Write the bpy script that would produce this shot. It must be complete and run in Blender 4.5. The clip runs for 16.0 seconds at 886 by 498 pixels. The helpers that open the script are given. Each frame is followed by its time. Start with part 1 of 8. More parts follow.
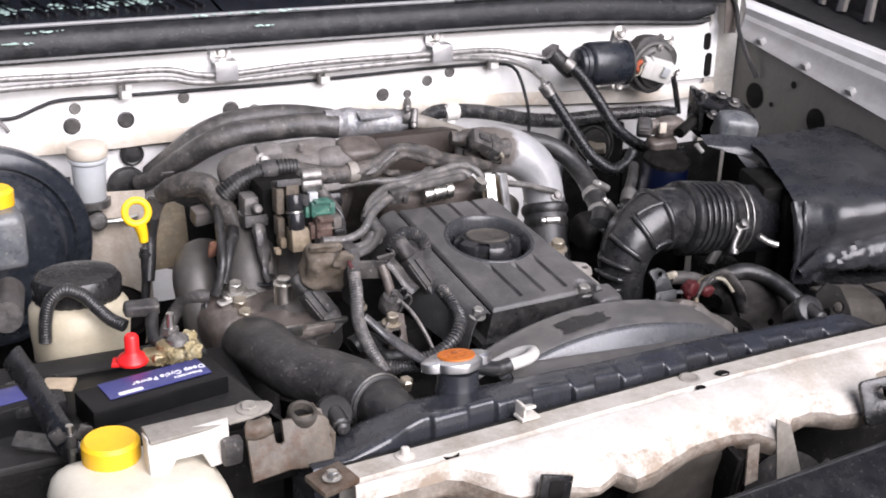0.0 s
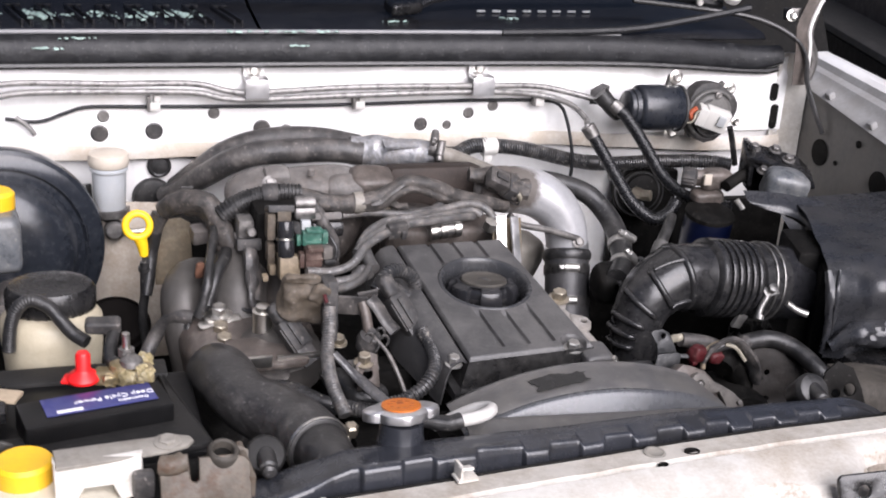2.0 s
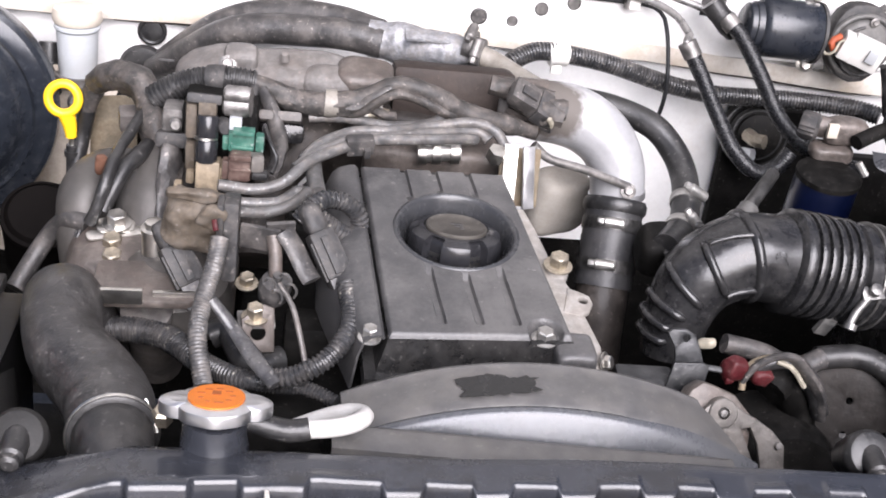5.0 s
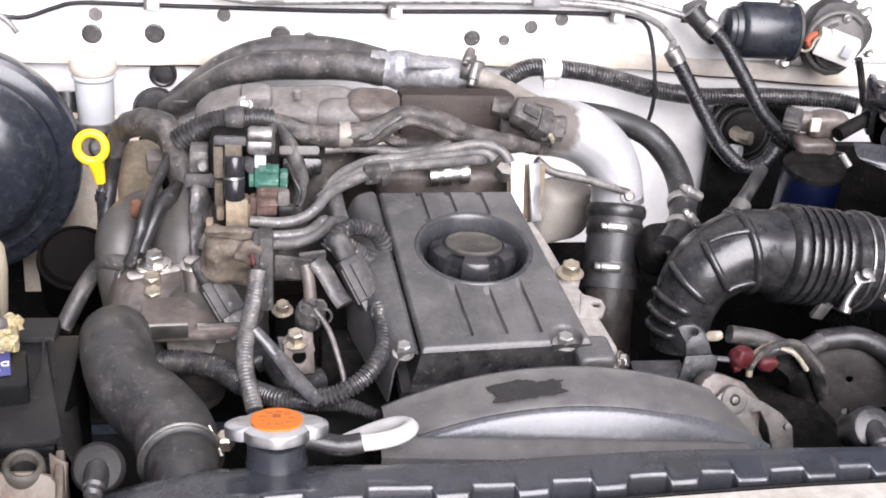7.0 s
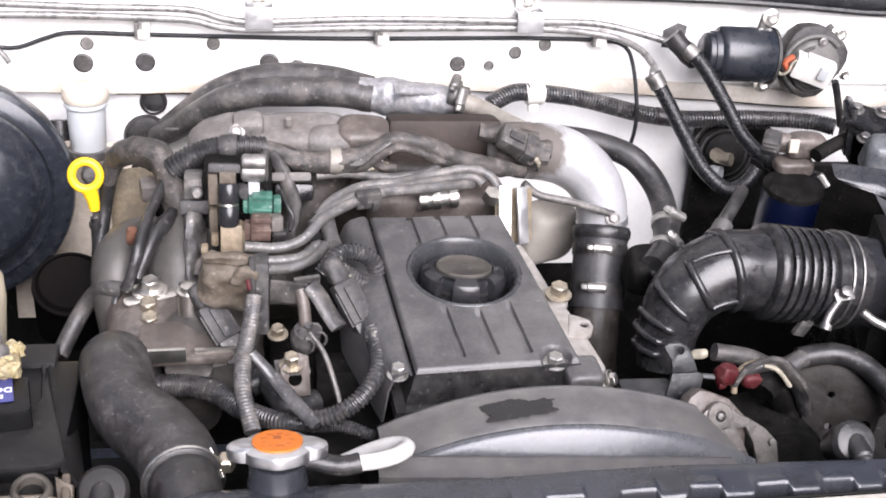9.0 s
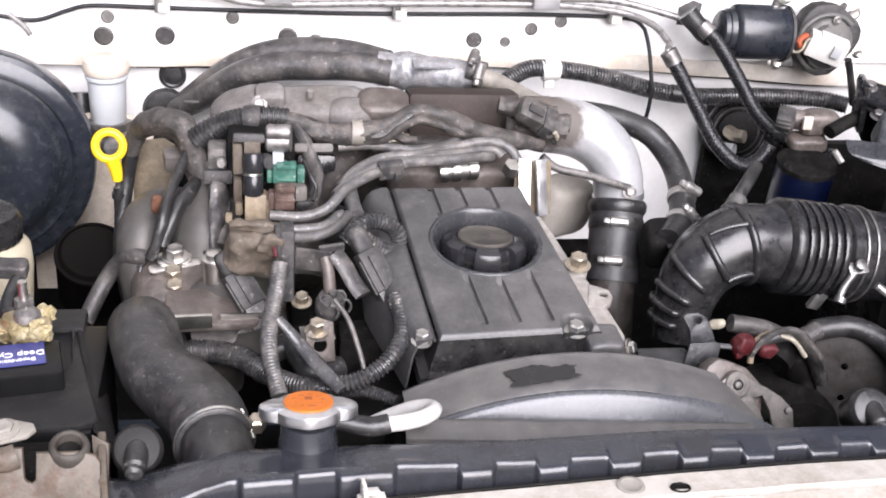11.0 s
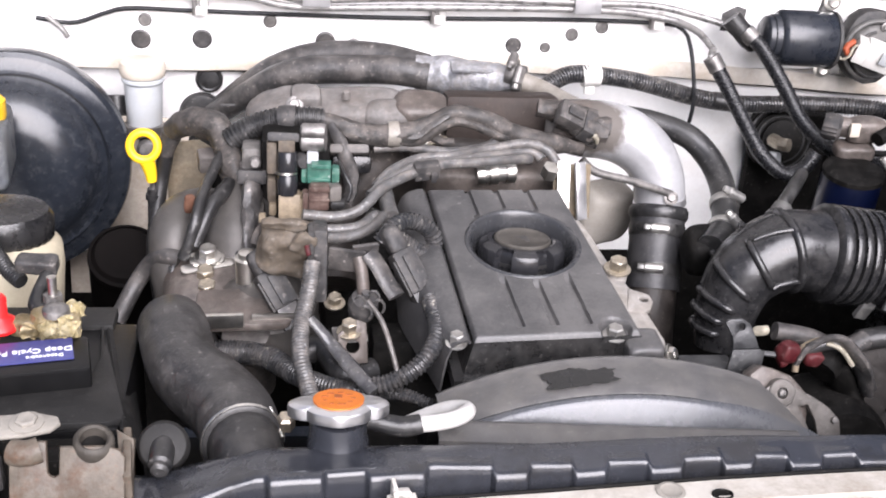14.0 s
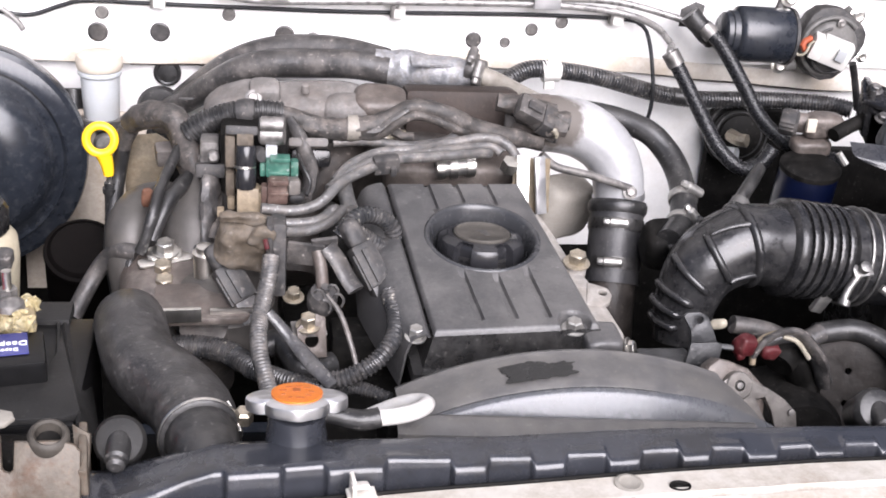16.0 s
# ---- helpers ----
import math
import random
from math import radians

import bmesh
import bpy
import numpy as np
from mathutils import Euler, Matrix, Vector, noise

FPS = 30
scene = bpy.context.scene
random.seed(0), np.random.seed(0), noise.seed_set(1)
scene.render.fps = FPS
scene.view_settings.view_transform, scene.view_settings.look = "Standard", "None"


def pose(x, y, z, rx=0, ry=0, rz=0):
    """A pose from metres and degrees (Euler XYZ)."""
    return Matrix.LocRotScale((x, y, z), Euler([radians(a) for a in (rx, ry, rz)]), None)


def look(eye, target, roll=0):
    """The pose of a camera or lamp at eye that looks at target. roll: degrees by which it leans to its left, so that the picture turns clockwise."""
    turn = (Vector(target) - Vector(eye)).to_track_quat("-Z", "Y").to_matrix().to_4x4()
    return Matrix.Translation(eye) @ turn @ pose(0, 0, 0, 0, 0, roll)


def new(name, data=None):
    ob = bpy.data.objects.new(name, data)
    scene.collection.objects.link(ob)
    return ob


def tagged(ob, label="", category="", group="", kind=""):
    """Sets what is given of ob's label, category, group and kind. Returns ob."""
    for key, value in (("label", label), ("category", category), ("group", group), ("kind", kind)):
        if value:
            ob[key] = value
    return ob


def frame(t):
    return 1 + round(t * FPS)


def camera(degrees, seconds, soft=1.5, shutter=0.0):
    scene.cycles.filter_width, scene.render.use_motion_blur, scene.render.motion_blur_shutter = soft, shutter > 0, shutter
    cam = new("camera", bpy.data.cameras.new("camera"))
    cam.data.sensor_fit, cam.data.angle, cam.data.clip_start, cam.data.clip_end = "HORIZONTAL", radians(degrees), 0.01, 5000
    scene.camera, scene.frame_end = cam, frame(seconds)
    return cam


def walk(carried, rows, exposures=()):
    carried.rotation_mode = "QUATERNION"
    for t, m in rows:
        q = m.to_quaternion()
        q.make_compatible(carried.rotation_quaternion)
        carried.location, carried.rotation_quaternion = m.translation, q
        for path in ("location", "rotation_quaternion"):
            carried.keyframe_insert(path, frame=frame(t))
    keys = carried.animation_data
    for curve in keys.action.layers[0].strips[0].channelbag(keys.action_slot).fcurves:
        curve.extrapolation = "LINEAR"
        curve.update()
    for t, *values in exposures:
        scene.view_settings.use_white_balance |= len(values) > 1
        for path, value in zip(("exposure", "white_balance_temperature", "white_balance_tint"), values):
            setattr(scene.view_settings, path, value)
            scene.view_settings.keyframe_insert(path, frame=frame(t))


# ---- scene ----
# ---- camera ----
cam = camera(38.9, 16.0, soft=1.8, shutter=0.5)
PATH = [
    (0, (-0.647, -0.908, 1.532), (0.144, 0.772, 0.789), 1.5),
    (0.3, (-0.622, -0.931, 1.545), (0.132, 0.769, 0.809), 1.9),
    (0.5, (-0.579, -0.928, 1.55), (0.16, 0.782, 0.822), 2.1),
    (1, (-0.527, -0.929, 1.555), (0.165, 0.816, 0.866), 3.0),
    (1.5, (-0.518, -0.927, 1.551), (0.129, 0.83, 0.847), 2.6),
    (2, (-0.473, -0.91, 1.538), (0.124, 0.858, 0.819), 3.9),
    (2.5, (-0.396, -0.836, 1.513), (0.189, 0.906, 0.724), 6.3),
    (3, (-0.319, -0.692, 1.488), (0.226, 1.055, 0.68), 6.8),
    (3.5, (-0.212, -0.588, 1.478), (0.2, 1.154, 0.585), 6.6),
    (4, (-0.143, -0.569, 1.467), (0.146, 1.178, 0.537), 8.1),
    (4.2, (-0.146, -0.59, 1.445), (0.138, 1.183, 0.564), 8.5),
    (6.3, (-0.134, -0.638, 1.472), (0.073, 1.132, 0.565), 4.8),
    (6.5, (-0.155, -0.648, 1.478), (0.091, 1.126, 0.589), 4.5),
    (7, (-0.181, -0.678, 1.494), (0.092, 1.094, 0.607), 3.7),
    (7.5, (-0.181, -0.689, 1.5), (0.125, 1.08, 0.618), 3.8),
    (8, (-0.182, -0.69, 1.499), (0.138, 1.078, 0.621), 3.6),
    (8.5, (-0.185, -0.694, 1.501), (0.131, 1.076, 0.623), 3.6),
    (9, (-0.195, -0.699, 1.508), (0.11, 1.083, 0.651), 3.5),
    (9.2, (-0.197, -0.697, 1.511), (0.105, 1.084, 0.652), 3.6),
    (11.3, (-0.229, -0.718, 1.495), (0.082, 1.047, 0.608), 4.1),
    (11.5, (-0.234, -0.71, 1.492), (0.1, 1.047, 0.595), 4.1),
    (12, (-0.23, -0.701, 1.492), (0.074, 1.055, 0.585), 3.6),
    (12.5, (-0.221, -0.7, 1.484), (0.087, 1.059, 0.584), 2.9),
    (13, (-0.218, -0.696, 1.475), (0.075, 1.06, 0.564), 3.2),
    (13.5, (-0.223, -0.692, 1.479), (0.003, 1.083, 0.585), 3.3),
    (14, (-0.213, -0.704, 1.472), (0.032, 1.09, 0.624), 3.6),
    (14.5, (-0.215, -0.706, 1.476), (0.066, 1.089, 0.639), 3.8),
    (15, (-0.211, -0.709, 1.474), (0.083, 1.082, 0.635), 4.2),
    (15.5, (-0.209, -0.709, 1.471), (0.099, 1.078, 0.627), 4.6),
    (16, (-0.211, -0.704, 1.469), (0.095, 1.081, 0.62), 4.4),
]
EXPOSURES = [(0.0, 0.53, 6150, 18), (0.5, 0.47, 6150, 18), (2.0, 0.41, 6150, 18), (3.5, 0.38, 6150, 18), (4.0, 0.63, 6150, 18), (6.5, 1.01, 6150, 18), (9.0, 0.98, 6150, 18), (12.0, 0.90, 6150, 18), (16.0, 0.92, 6150, 18)]
walk(cam, [(t, look(eye, target, roll)) for t, eye, target, roll in PATH], EXPOSURES)

# ---- light ----
SUN_EL, SUN_AZ = radians(35), radians(168)
world = bpy.data.worlds.new("sky")
scene.world = world
world.use_nodes = True
wn = world.node_tree.nodes
sky = wn.new("ShaderNodeTexSky")
sky.sky_type = "NISHITA"
sky.sun_disc = False
sky.sun_elevation = SUN_EL
sky.sun_rotation = SUN_AZ
sky.air_density = 1.0
sky.dust_density = 4.0
wn["Background"].inputs["Strength"].default_value = 0.05
world.node_tree.links.new(sky.outputs[0], wn["Background"].inputs[0])
sun = new("sun", bpy.data.lights.new("sun", "SUN"))
sun.data.energy = 5.0
sun.data.angle = radians(56)
sun.data.color = (1.0, 0.985, 0.97)
sun.matrix_world = look((0.75, -3.2, 3.52), (0.0, 0.4, 0.95))


# ---- materials ----
def mat(name, col, rough=0.5, metal=0.0, var=0.24, scale=60.0, dust=0.0, dustcol=(0.2, 0.185, 0.165), dscale=14.0,
        bump=0.12, bscale=350.0, coat=0.0, trans=0.0, d0=0.42, d1=0.62, spec=None, grime=1.0):
    m = bpy.data.materials.new(name)
    m.use_nodes = True
    n, k = m.node_tree.nodes, m.node_tree.links
    b = n["Principled BSDF"]
    co = n.new("ShaderNodeTexCoord")
    fine = n.new("ShaderNodeTexNoise")
    fine.inputs["Scale"].default_value = scale * 1.6
    fine.inputs["Detail"].default_value = 6
    fine.inputs["Roughness"].default_value = 0.65
    k.new(co.outputs["Object"], fine.inputs["Vector"])
    ramp = n.new("ShaderNodeValToRGB")
    ramp.color_ramp.elements[0].position, ramp.color_ramp.elements[1].position = 0.3, 0.7
    ramp.color_ramp.elements[0].color = (*[c * (1 - var) for c in col], 1)
    ramp.color_ramp.elements[1].color = (*[min(1, c * (1 + var)) for c in col], 1)
    k.new(fine.outputs["Fac"], ramp.inputs["Fac"])
    out = ramp.outputs["Color"]
    rr = n.new("ShaderNodeMapRange")
    rr.inputs["To Min"].default_value, rr.inputs["To Max"].default_value = max(0.03, rough - 0.06), min(1, rough + 0.08)
    k.new(fine.outputs["Fac"], rr.inputs["Value"])
    rough_out = rr.outputs["Result"]
    if dust:
        big = n.new("ShaderNodeTexNoise")
        big.inputs["Scale"].default_value = dscale * 1.8
        big.inputs["Detail"].default_value = 8
        big.inputs["Roughness"].default_value = 0.7
        k.new(co.outputs["Object"], big.inputs["Vector"])
        speck = n.new("ShaderNodeTexNoise")
        speck.inputs["Scale"].default_value = 260
        speck.inputs["Detail"].default_value = 4
        speck.inputs["Roughness"].default_value = 0.75
        k.new(co.outputs["Object"], speck.inputs["Vector"])
        both = n.new("ShaderNodeMath")
        both.operation = "MULTIPLY_ADD"
        k.new(speck.outputs["Fac"], both.inputs[0])
        both.inputs[1].default_value = 0.3
        k.new(big.outputs["Fac"], both.inputs[2])
        fac = n.new("ShaderNodeMapRange")
        fac.inputs["From Min"].default_value, fac.inputs["From Max"].default_value = d0 + 0.15, d1 + 0.15
        fac.inputs["To Min"].default_value, fac.inputs["To Max"].default_value = 0.1 * dust, dust
        k.new(both.outputs[0], fac.inputs["Value"])
        mix = n.new("ShaderNodeMix")
        mix.data_type = "RGBA"
        k.new(fac.outputs["Result"], mix.inputs["Factor"])
        k.new(out, mix.inputs["A"])
        mix.inputs["B"].default_value = (*dustcol, 1)
        out = mix.outputs["Result"]
        rmix = n.new("ShaderNodeMix")
        k.new(fac.outputs["Result"], rmix.inputs["Factor"])
        k.new(rough_out, rmix.inputs["A"])
        rmix.inputs["B"].default_value = min(0.85, rough + 0.16)
        rough_out = rmix.outputs["Result"]
        if metal:
            mm = n.new("ShaderNodeMix")
            k.new(fac.outputs["Result"], mm.inputs["Factor"])
            mm.inputs["A"].default_value, mm.inputs["B"].default_value = metal, 0.0
            k.new(mm.outputs["Result"], b.inputs["Metallic"])
    dirty = dust >= 0.2 and max(col) < 0.4 and bump >= 0.08 and grime
    if dirty:
        spots = n.new("ShaderNodeTexNoise")
        spots.inputs["Scale"].default_value = 210
        spots.inputs["Detail"].default_value = 3
        spots.inputs["Roughness"].default_value = 0.55
        k.new(co.outputs["Object"], spots.inputs["Vector"])
        pale = n.new("ShaderNodeMapRange")
        pale.inputs["From Min"].default_value, pale.inputs["From Max"].default_value = 0.63, 0.7
        pale.inputs["To Max"].default_value = 0.55 * grime
        k.new(spots.outputs["Fac"], pale.inputs["Value"])
        fleck = n.new("ShaderNodeMix")
        fleck.data_type = "RGBA"
        k.new(pale.outputs["Result"], fleck.inputs["Factor"])
        k.new(out, fleck.inputs["A"])
        fleck.inputs["B"].default_value = (*[min(0.4, c * 2.2 + 0.02) for c in dustcol], 1)
        grease = n.new("ShaderNodeTexNoise")
        grease.inputs["Scale"].default_value = 48
        grease.inputs["Detail"].default_value = 6
        grease.inputs["Roughness"].default_value = 0.6
        k.new(co.outputs["Object"], grease.inputs["Vector"])
        dark = n.new("ShaderNodeMapRange")
        dark.inputs["From Min"].default_value, dark.inputs["From Max"].default_value = 0.42, 0.58
        dark.inputs["To Min"].default_value, dark.inputs["To Max"].default_value = 0.5 * grime, 0.0
        k.new(grease.outputs["Fac"], dark.inputs["Value"])
        oily = n.new("ShaderNodeMix")
        oily.data_type = "RGBA"
        k.new(dark.outputs["Result"], oily.inputs["Factor"])
        k.new(fleck.outputs["Result"], oily.inputs["A"])
        oily.inputs["B"].default_value = (*[c * 0.4 for c in col], 1)
        out = oily.outputs["Result"]
        wet = n.new("ShaderNodeMix")
        k.new(dark.outputs["Result"], wet.inputs["Factor"])
        k.new(rough_out, wet.inputs["A"])
        wet.inputs["B"].default_value = max(0.12, rough - 0.16)
        rough_out = wet.outputs["Result"]
    k.new(out, b.inputs["Base Color"])
    k.new(rough_out, b.inputs["Roughness"])
    if metal and not dust:
        b.inputs["Metallic"].default_value = metal
    b.inputs["Specular IOR Level"].default_value = spec if spec is not None else (0.5 if rough < 0.46 else 0.3)
    b.inputs["Coat Weight"].default_value = coat
    b.inputs["Transmission Weight"].default_value = trans
    if bump:
        bn = n.new("ShaderNodeTexNoise")
        bn.inputs["Scale"].default_value = bscale * 0.6
        bn.inputs["Detail"].default_value = 7
        bn.inputs["Roughness"].default_value = 0.6
        k.new(co.outputs["Object"], bn.inputs["Vector"])
        bb = n.new("ShaderNodeBump")
        bb.inputs["Strength"].default_value = min(1, bump * 1.3)
        bb.inputs["Distance"].default_value = 0.0014
        k.new(bn.outputs["Fac"], bb.inputs["Height"])
        normal = bb.outputs["Normal"]
        if dirty:
            crust = n.new("ShaderNodeBump")
            crust.inputs["Strength"].default_value = 0.55 * grime
            crust.inputs["Distance"].default_value = 0.003
            k.new(grease.outputs["Fac"], crust.inputs["Height"])
            k.new(normal, crust.inputs["Normal"])
            normal = crust.outputs["Normal"]
        k.new(normal, b.inputs["Normal"])
    return m


PAINT = mat("white_paint", (0.83, 0.825, 0.815), 0.3, var=0.04, dust=0.42, dustcol=(0.58, 0.52, 0.44), dscale=5, d0=0.47, d1=0.76, bump=0.03, coat=0.3)
PAINT_DIRTY = mat("dirty_white_paint", (0.6, 0.58, 0.54), 0.5, var=0.08, dust=0.55, dustcol=(0.34, 0.29, 0.225), dscale=9, bump=0.05)
FLANGEDIRT = mat("grimy_cream_flange", (0.5, 0.475, 0.43), 0.42, var=0.1, dust=0.8, dustcol=(0.27, 0.225, 0.175), dscale=10, d0=0.42, d1=0.66, bump=0.06)
MEMBER = mat("weathered_cream_paint", (0.59, 0.575, 0.54), 0.36, var=0.05, dust=0.75, dustcol=(0.31, 0.25, 0.185), dscale=6, d0=0.43, d1=0.7, bump=0.04)
SHROUDTOP = mat("dusty_guide_band", (0.095, 0.093, 0.092), 0.32, metal=0.2, var=0.12, dust=0.5, dustcol=(0.12, 0.112, 0.1), dscale=14, bump=0.1, grime=0.3)
FROSTDARK = mat("grey_translucent_plastic", (0.12, 0.13, 0.142), 0.35, var=0.08, dust=0.3, dustcol=(0.2, 0.18, 0.15))
STAINEDGE = mat("grime_washed_paint", (0.56, 0.53, 0.48), 0.45, var=0.08, dust=0.9, dustcol=(0.26, 0.2, 0.145), dscale=16, d0=0.42, d1=0.6, bump=0.06)
STAINED = mat("brown_stained_paint", (0.36, 0.32, 0.27), 0.55, var=0.15, dust=0.95, dustcol=(0.11, 0.08, 0.058), dscale=14, d0=0.36, d1=0.62, bump=0.15)
# white rail paint greyed to hold the shade in the gutter
GUTTER = mat("shaded_gutter_paint", (0.3, 0.298, 0.295), 0.5, var=0.08, dust=0.5, dustcol=(0.2, 0.19, 0.175), dscale=8, bump=0.05)
BONNETIN = mat("dusty_grey_white_paint", (0.5, 0.495, 0.48), 0.45, var=0.06, dust=0.5, dustcol=(0.36, 0.335, 0.3), dscale=7, bump=0.04)
SEALER = mat("tan_stained_seam_sealer", (0.56, 0.528, 0.48), 0.5, var=0.1, dust=0.65, dustcol=(0.376, 0.304, 0.224), dscale=7, bump=0.2, bscale=120)
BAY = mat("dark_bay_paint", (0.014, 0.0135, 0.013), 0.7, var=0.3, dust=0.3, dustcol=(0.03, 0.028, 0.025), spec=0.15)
# inner wing paint with the shadow of the bay mixed into its grey
SHADEPAINT = mat("shaded_inner_panel", (0.1612, 0.155, 0.1457), 0.5, var=0.12, dust=0.5, dustcol=(0.2108, 0.1953, 0.1736), dscale=9, grime=0)
# near-black for dark parts, also for pieces that stand in for deep shade
DARK = mat("near_black_metal_and_shade", (0.006, 0.0057, 0.0053), 0.65, var=0.4, dust=0.35, dustcol=(0.018, 0.0163, 0.0145), spec=0.12)
RUSTDARK = mat("dark_rust", (0.11, 0.05, 0.03), 0.75, var=0.3, dust=0.4, dustcol=(0.06, 0.035, 0.025), dscale=60, bump=0.4)
TRAY = mat("dusty_battery_tray", (0.014, 0.0137, 0.0134), 0.6, var=0.2, dust=0.6, dustcol=(0.025, 0.0234, 0.0218), dscale=12, bump=0.25, grime=0.5)
COVER = mat("dusty_black_cover", (0.047, 0.0465, 0.0475), 0.34, var=0.15, scale=120, dust=0.6, dustcol=(0.123, 0.118, 0.114), dscale=7, bump=0.22, bscale=900, grime=0.2)
PLASTIC = mat("black_plastic", (0.009, 0.009, 0.01), 0.26, var=0.25, dust=0.22, dustcol=(0.065, 0.062, 0.058), grime=0.5)
PLASTIC_CLEAN = mat("clean_black_plastic", (0.018, 0.018, 0.02), 0.2, var=0.25, bump=0.06)
# almost black, for the drum that stands in for a dark void
VOIDBLACK = mat("void_black", (0.0042, 0.0034, 0.0032), 0.7, var=0.3, dust=0.3, dustcol=(0.008, 0.0068, 0.0062), dscale=25, spec=0.06, bump=0.05)
TANKMAT = mat("black_tank_plastic", (0.027, 0.029, 0.035), 0.24, var=0.2, scale=25, dust=0.6, dustcol=(0.012, 0.0115, 0.0115), dscale=7, d0=0.52, d1=0.6, bump=0.03, grime=0, coat=0.25)
RUBBER = mat("black_rubber", (0.015, 0.015, 0.0155), 0.36, var=0.25, dust=0.22, dustcol=(0.09, 0.085, 0.08), dscale=25, grime=0.6)
RUBBER_DUSTY = mat("dusty_rubber", (0.0403, 0.0391, 0.0391), 0.42, var=0.2, scale=120, dust=0.55, dustcol=(0.1477, 0.1323, 0.1205), dscale=22, bump=0.2)
BELLOWS = mat("shiny_black_rubber", (0.014, 0.014, 0.015), 0.2, var=0.25, dust=0.35, dustcol=(0.06, 0.058, 0.056), dscale=35, bump=0.08, grime=0.35)
LOOM = mat("corrugated_black_plastic", (0.0338, 0.0351, 0.0378), 0.28, var=0.25, dust=0.22, dustcol=(0.1878, 0.162, 0.1374), dscale=30)
WRAP = mat("dusty_tape_wrap", (0.0372, 0.0358, 0.0343), 0.5, var=0.3, scale=140, dust=0.6, dustcol=(0.153, 0.1316, 0.1166), dscale=35, bump=0.4, bscale=250, grime=0.7)
ALU = mat("dusty_cast_aluminium", (0.2, 0.1875, 0.1775), 0.42, metal=0.55, var=0.25, dust=0.8, dustcol=(0.0936, 0.0775, 0.0679), dscale=14, bump=0.3, bscale=300)
BROWNALU = mat("brown_stained_aluminium", (0.143, 0.1248, 0.1118), 0.45, metal=0.35, var=0.3, dust=0.9, dustcol=(0.0766, 0.0598, 0.0504), dscale=11, bump=0.35)
PLENUM = mat("dusty_grey_casting", (0.1569, 0.1488, 0.1417), 0.6, var=0.18, dust=0.6, dustcol=(0.1083, 0.0891, 0.0765), dscale=13, bump=0.35, grime=0.7)
ALULUG = mat("pale_cast_aluminium", (0.16, 0.15, 0.138), 0.45, metal=0.6, var=0.2, dust=0.6, dustcol=(0.12, 0.105, 0.093), dscale=30, bump=0.3, grime=0.8)
DUSTYNECK = mat("dusty_neck_plastic", (0.02, 0.0195, 0.0195), 0.45, var=0.25, dust=0.6, dustcol=(0.045, 0.042, 0.039), dscale=25, bump=0.2)
HOSE_MOTTLE = mat("mottled_rubber", (0.0325, 0.0312, 0.0308), 0.42, var=0.22, scale=110, dust=0.75, dustcol=(0.098, 0.092, 0.087), dscale=16, d0=0.5, d1=0.68, bump=0.35, grime=0.9)
PLENUMEND = mat("brown_caked_casting", (0.03, 0.0225, 0.019), 0.6, var=0.25, dust=0.6, dustcol=(0.052, 0.039, 0.032), dscale=14, bump=0.3, grime=0.4)
DARKBROWN = mat("dark_brown_stain_and_shade_line", (0.034, 0.029, 0.026), 0.5, var=0.25, dust=0.5, dustcol=(0.06, 0.051, 0.044), dscale=9, bump=0.3)
SATINALU = mat("satin_cast_aluminium", (0.085, 0.0796, 0.0741), 0.44, metal=0.45, var=0.1, dust=0.8, dustcol=(0.0578, 0.051, 0.0449), dscale=14, d0=0.44, d1=0.72, bump=0.1, grime=0.25)
FLECK = mat("dried_pale_flecks", (0.15, 0.145, 0.14), 0.6, var=0.3, scale=300, bump=0.3)
ALUCLEAN = mat("bright_aluminium_pipe", (0.7, 0.7, 0.71), 0.3, metal=0.95, var=0.16, scale=30, dust=0.35, dustcol=(0.34, 0.32, 0.3), dscale=14, bump=0.15)
STEEL = mat("zinc_steel", (0.62, 0.6, 0.56), 0.33, metal=1.0, var=0.2, bump=0.1)
STEELMID = mat("grimy_zinc_steel", (0.42, 0.41, 0.39), 0.36, metal=0.95, var=0.25, dust=0.3, dustcol=(0.16, 0.15, 0.13), dscale=80, bump=0.12)
BANDDARK = mat("tarnished_band_steel", (0.09, 0.088, 0.086), 0.35, metal=0.8, var=0.25, dust=0.4, dustcol=(0.05, 0.047, 0.044), dscale=60, bump=0.12)
BANDMID = mat("worn_band_steel", (0.24, 0.235, 0.225), 0.38, metal=0.9, var=0.25, dust=0.4, dustcol=(0.08, 0.075, 0.07), dscale=70, bump=0.12)
COUPLING = mat("dusty_coupling_rubber", (0.026, 0.026, 0.028), 0.45, var=0.2, scale=100, dust=0.45, dustcol=(0.065, 0.062, 0.06), dscale=20, bump=0.15, grime=0.4)
CANMAT = mat("blue_black_motor_paint", (0.012, 0.0145, 0.02), 0.26, var=0.2, dust=0.25, dustcol=(0.07, 0.07, 0.072), dscale=30, bump=0.06, grime=0.3)
GEARGREY = mat("dusty_grey_gearbox", (0.13, 0.127, 0.122), 0.5, metal=0.2, var=0.2, dust=0.5, dustcol=(0.1, 0.093, 0.084), dscale=30, bump=0.2, grime=0.5)
BATTERY = mat("black_battery_plastic", (0.0039, 0.0039, 0.0043), 0.34, var=0.25, dust=0.25, dustcol=(0.011, 0.0105, 0.0099), dscale=20, bump=0.06, grime=0, spec=0.3)
STEELDULL = mat("dull_steel", (0.26, 0.25, 0.24), 0.48, metal=0.9, var=0.25, dust=0.5, dustcol=(0.1, 0.09, 0.08), bump=0.15)
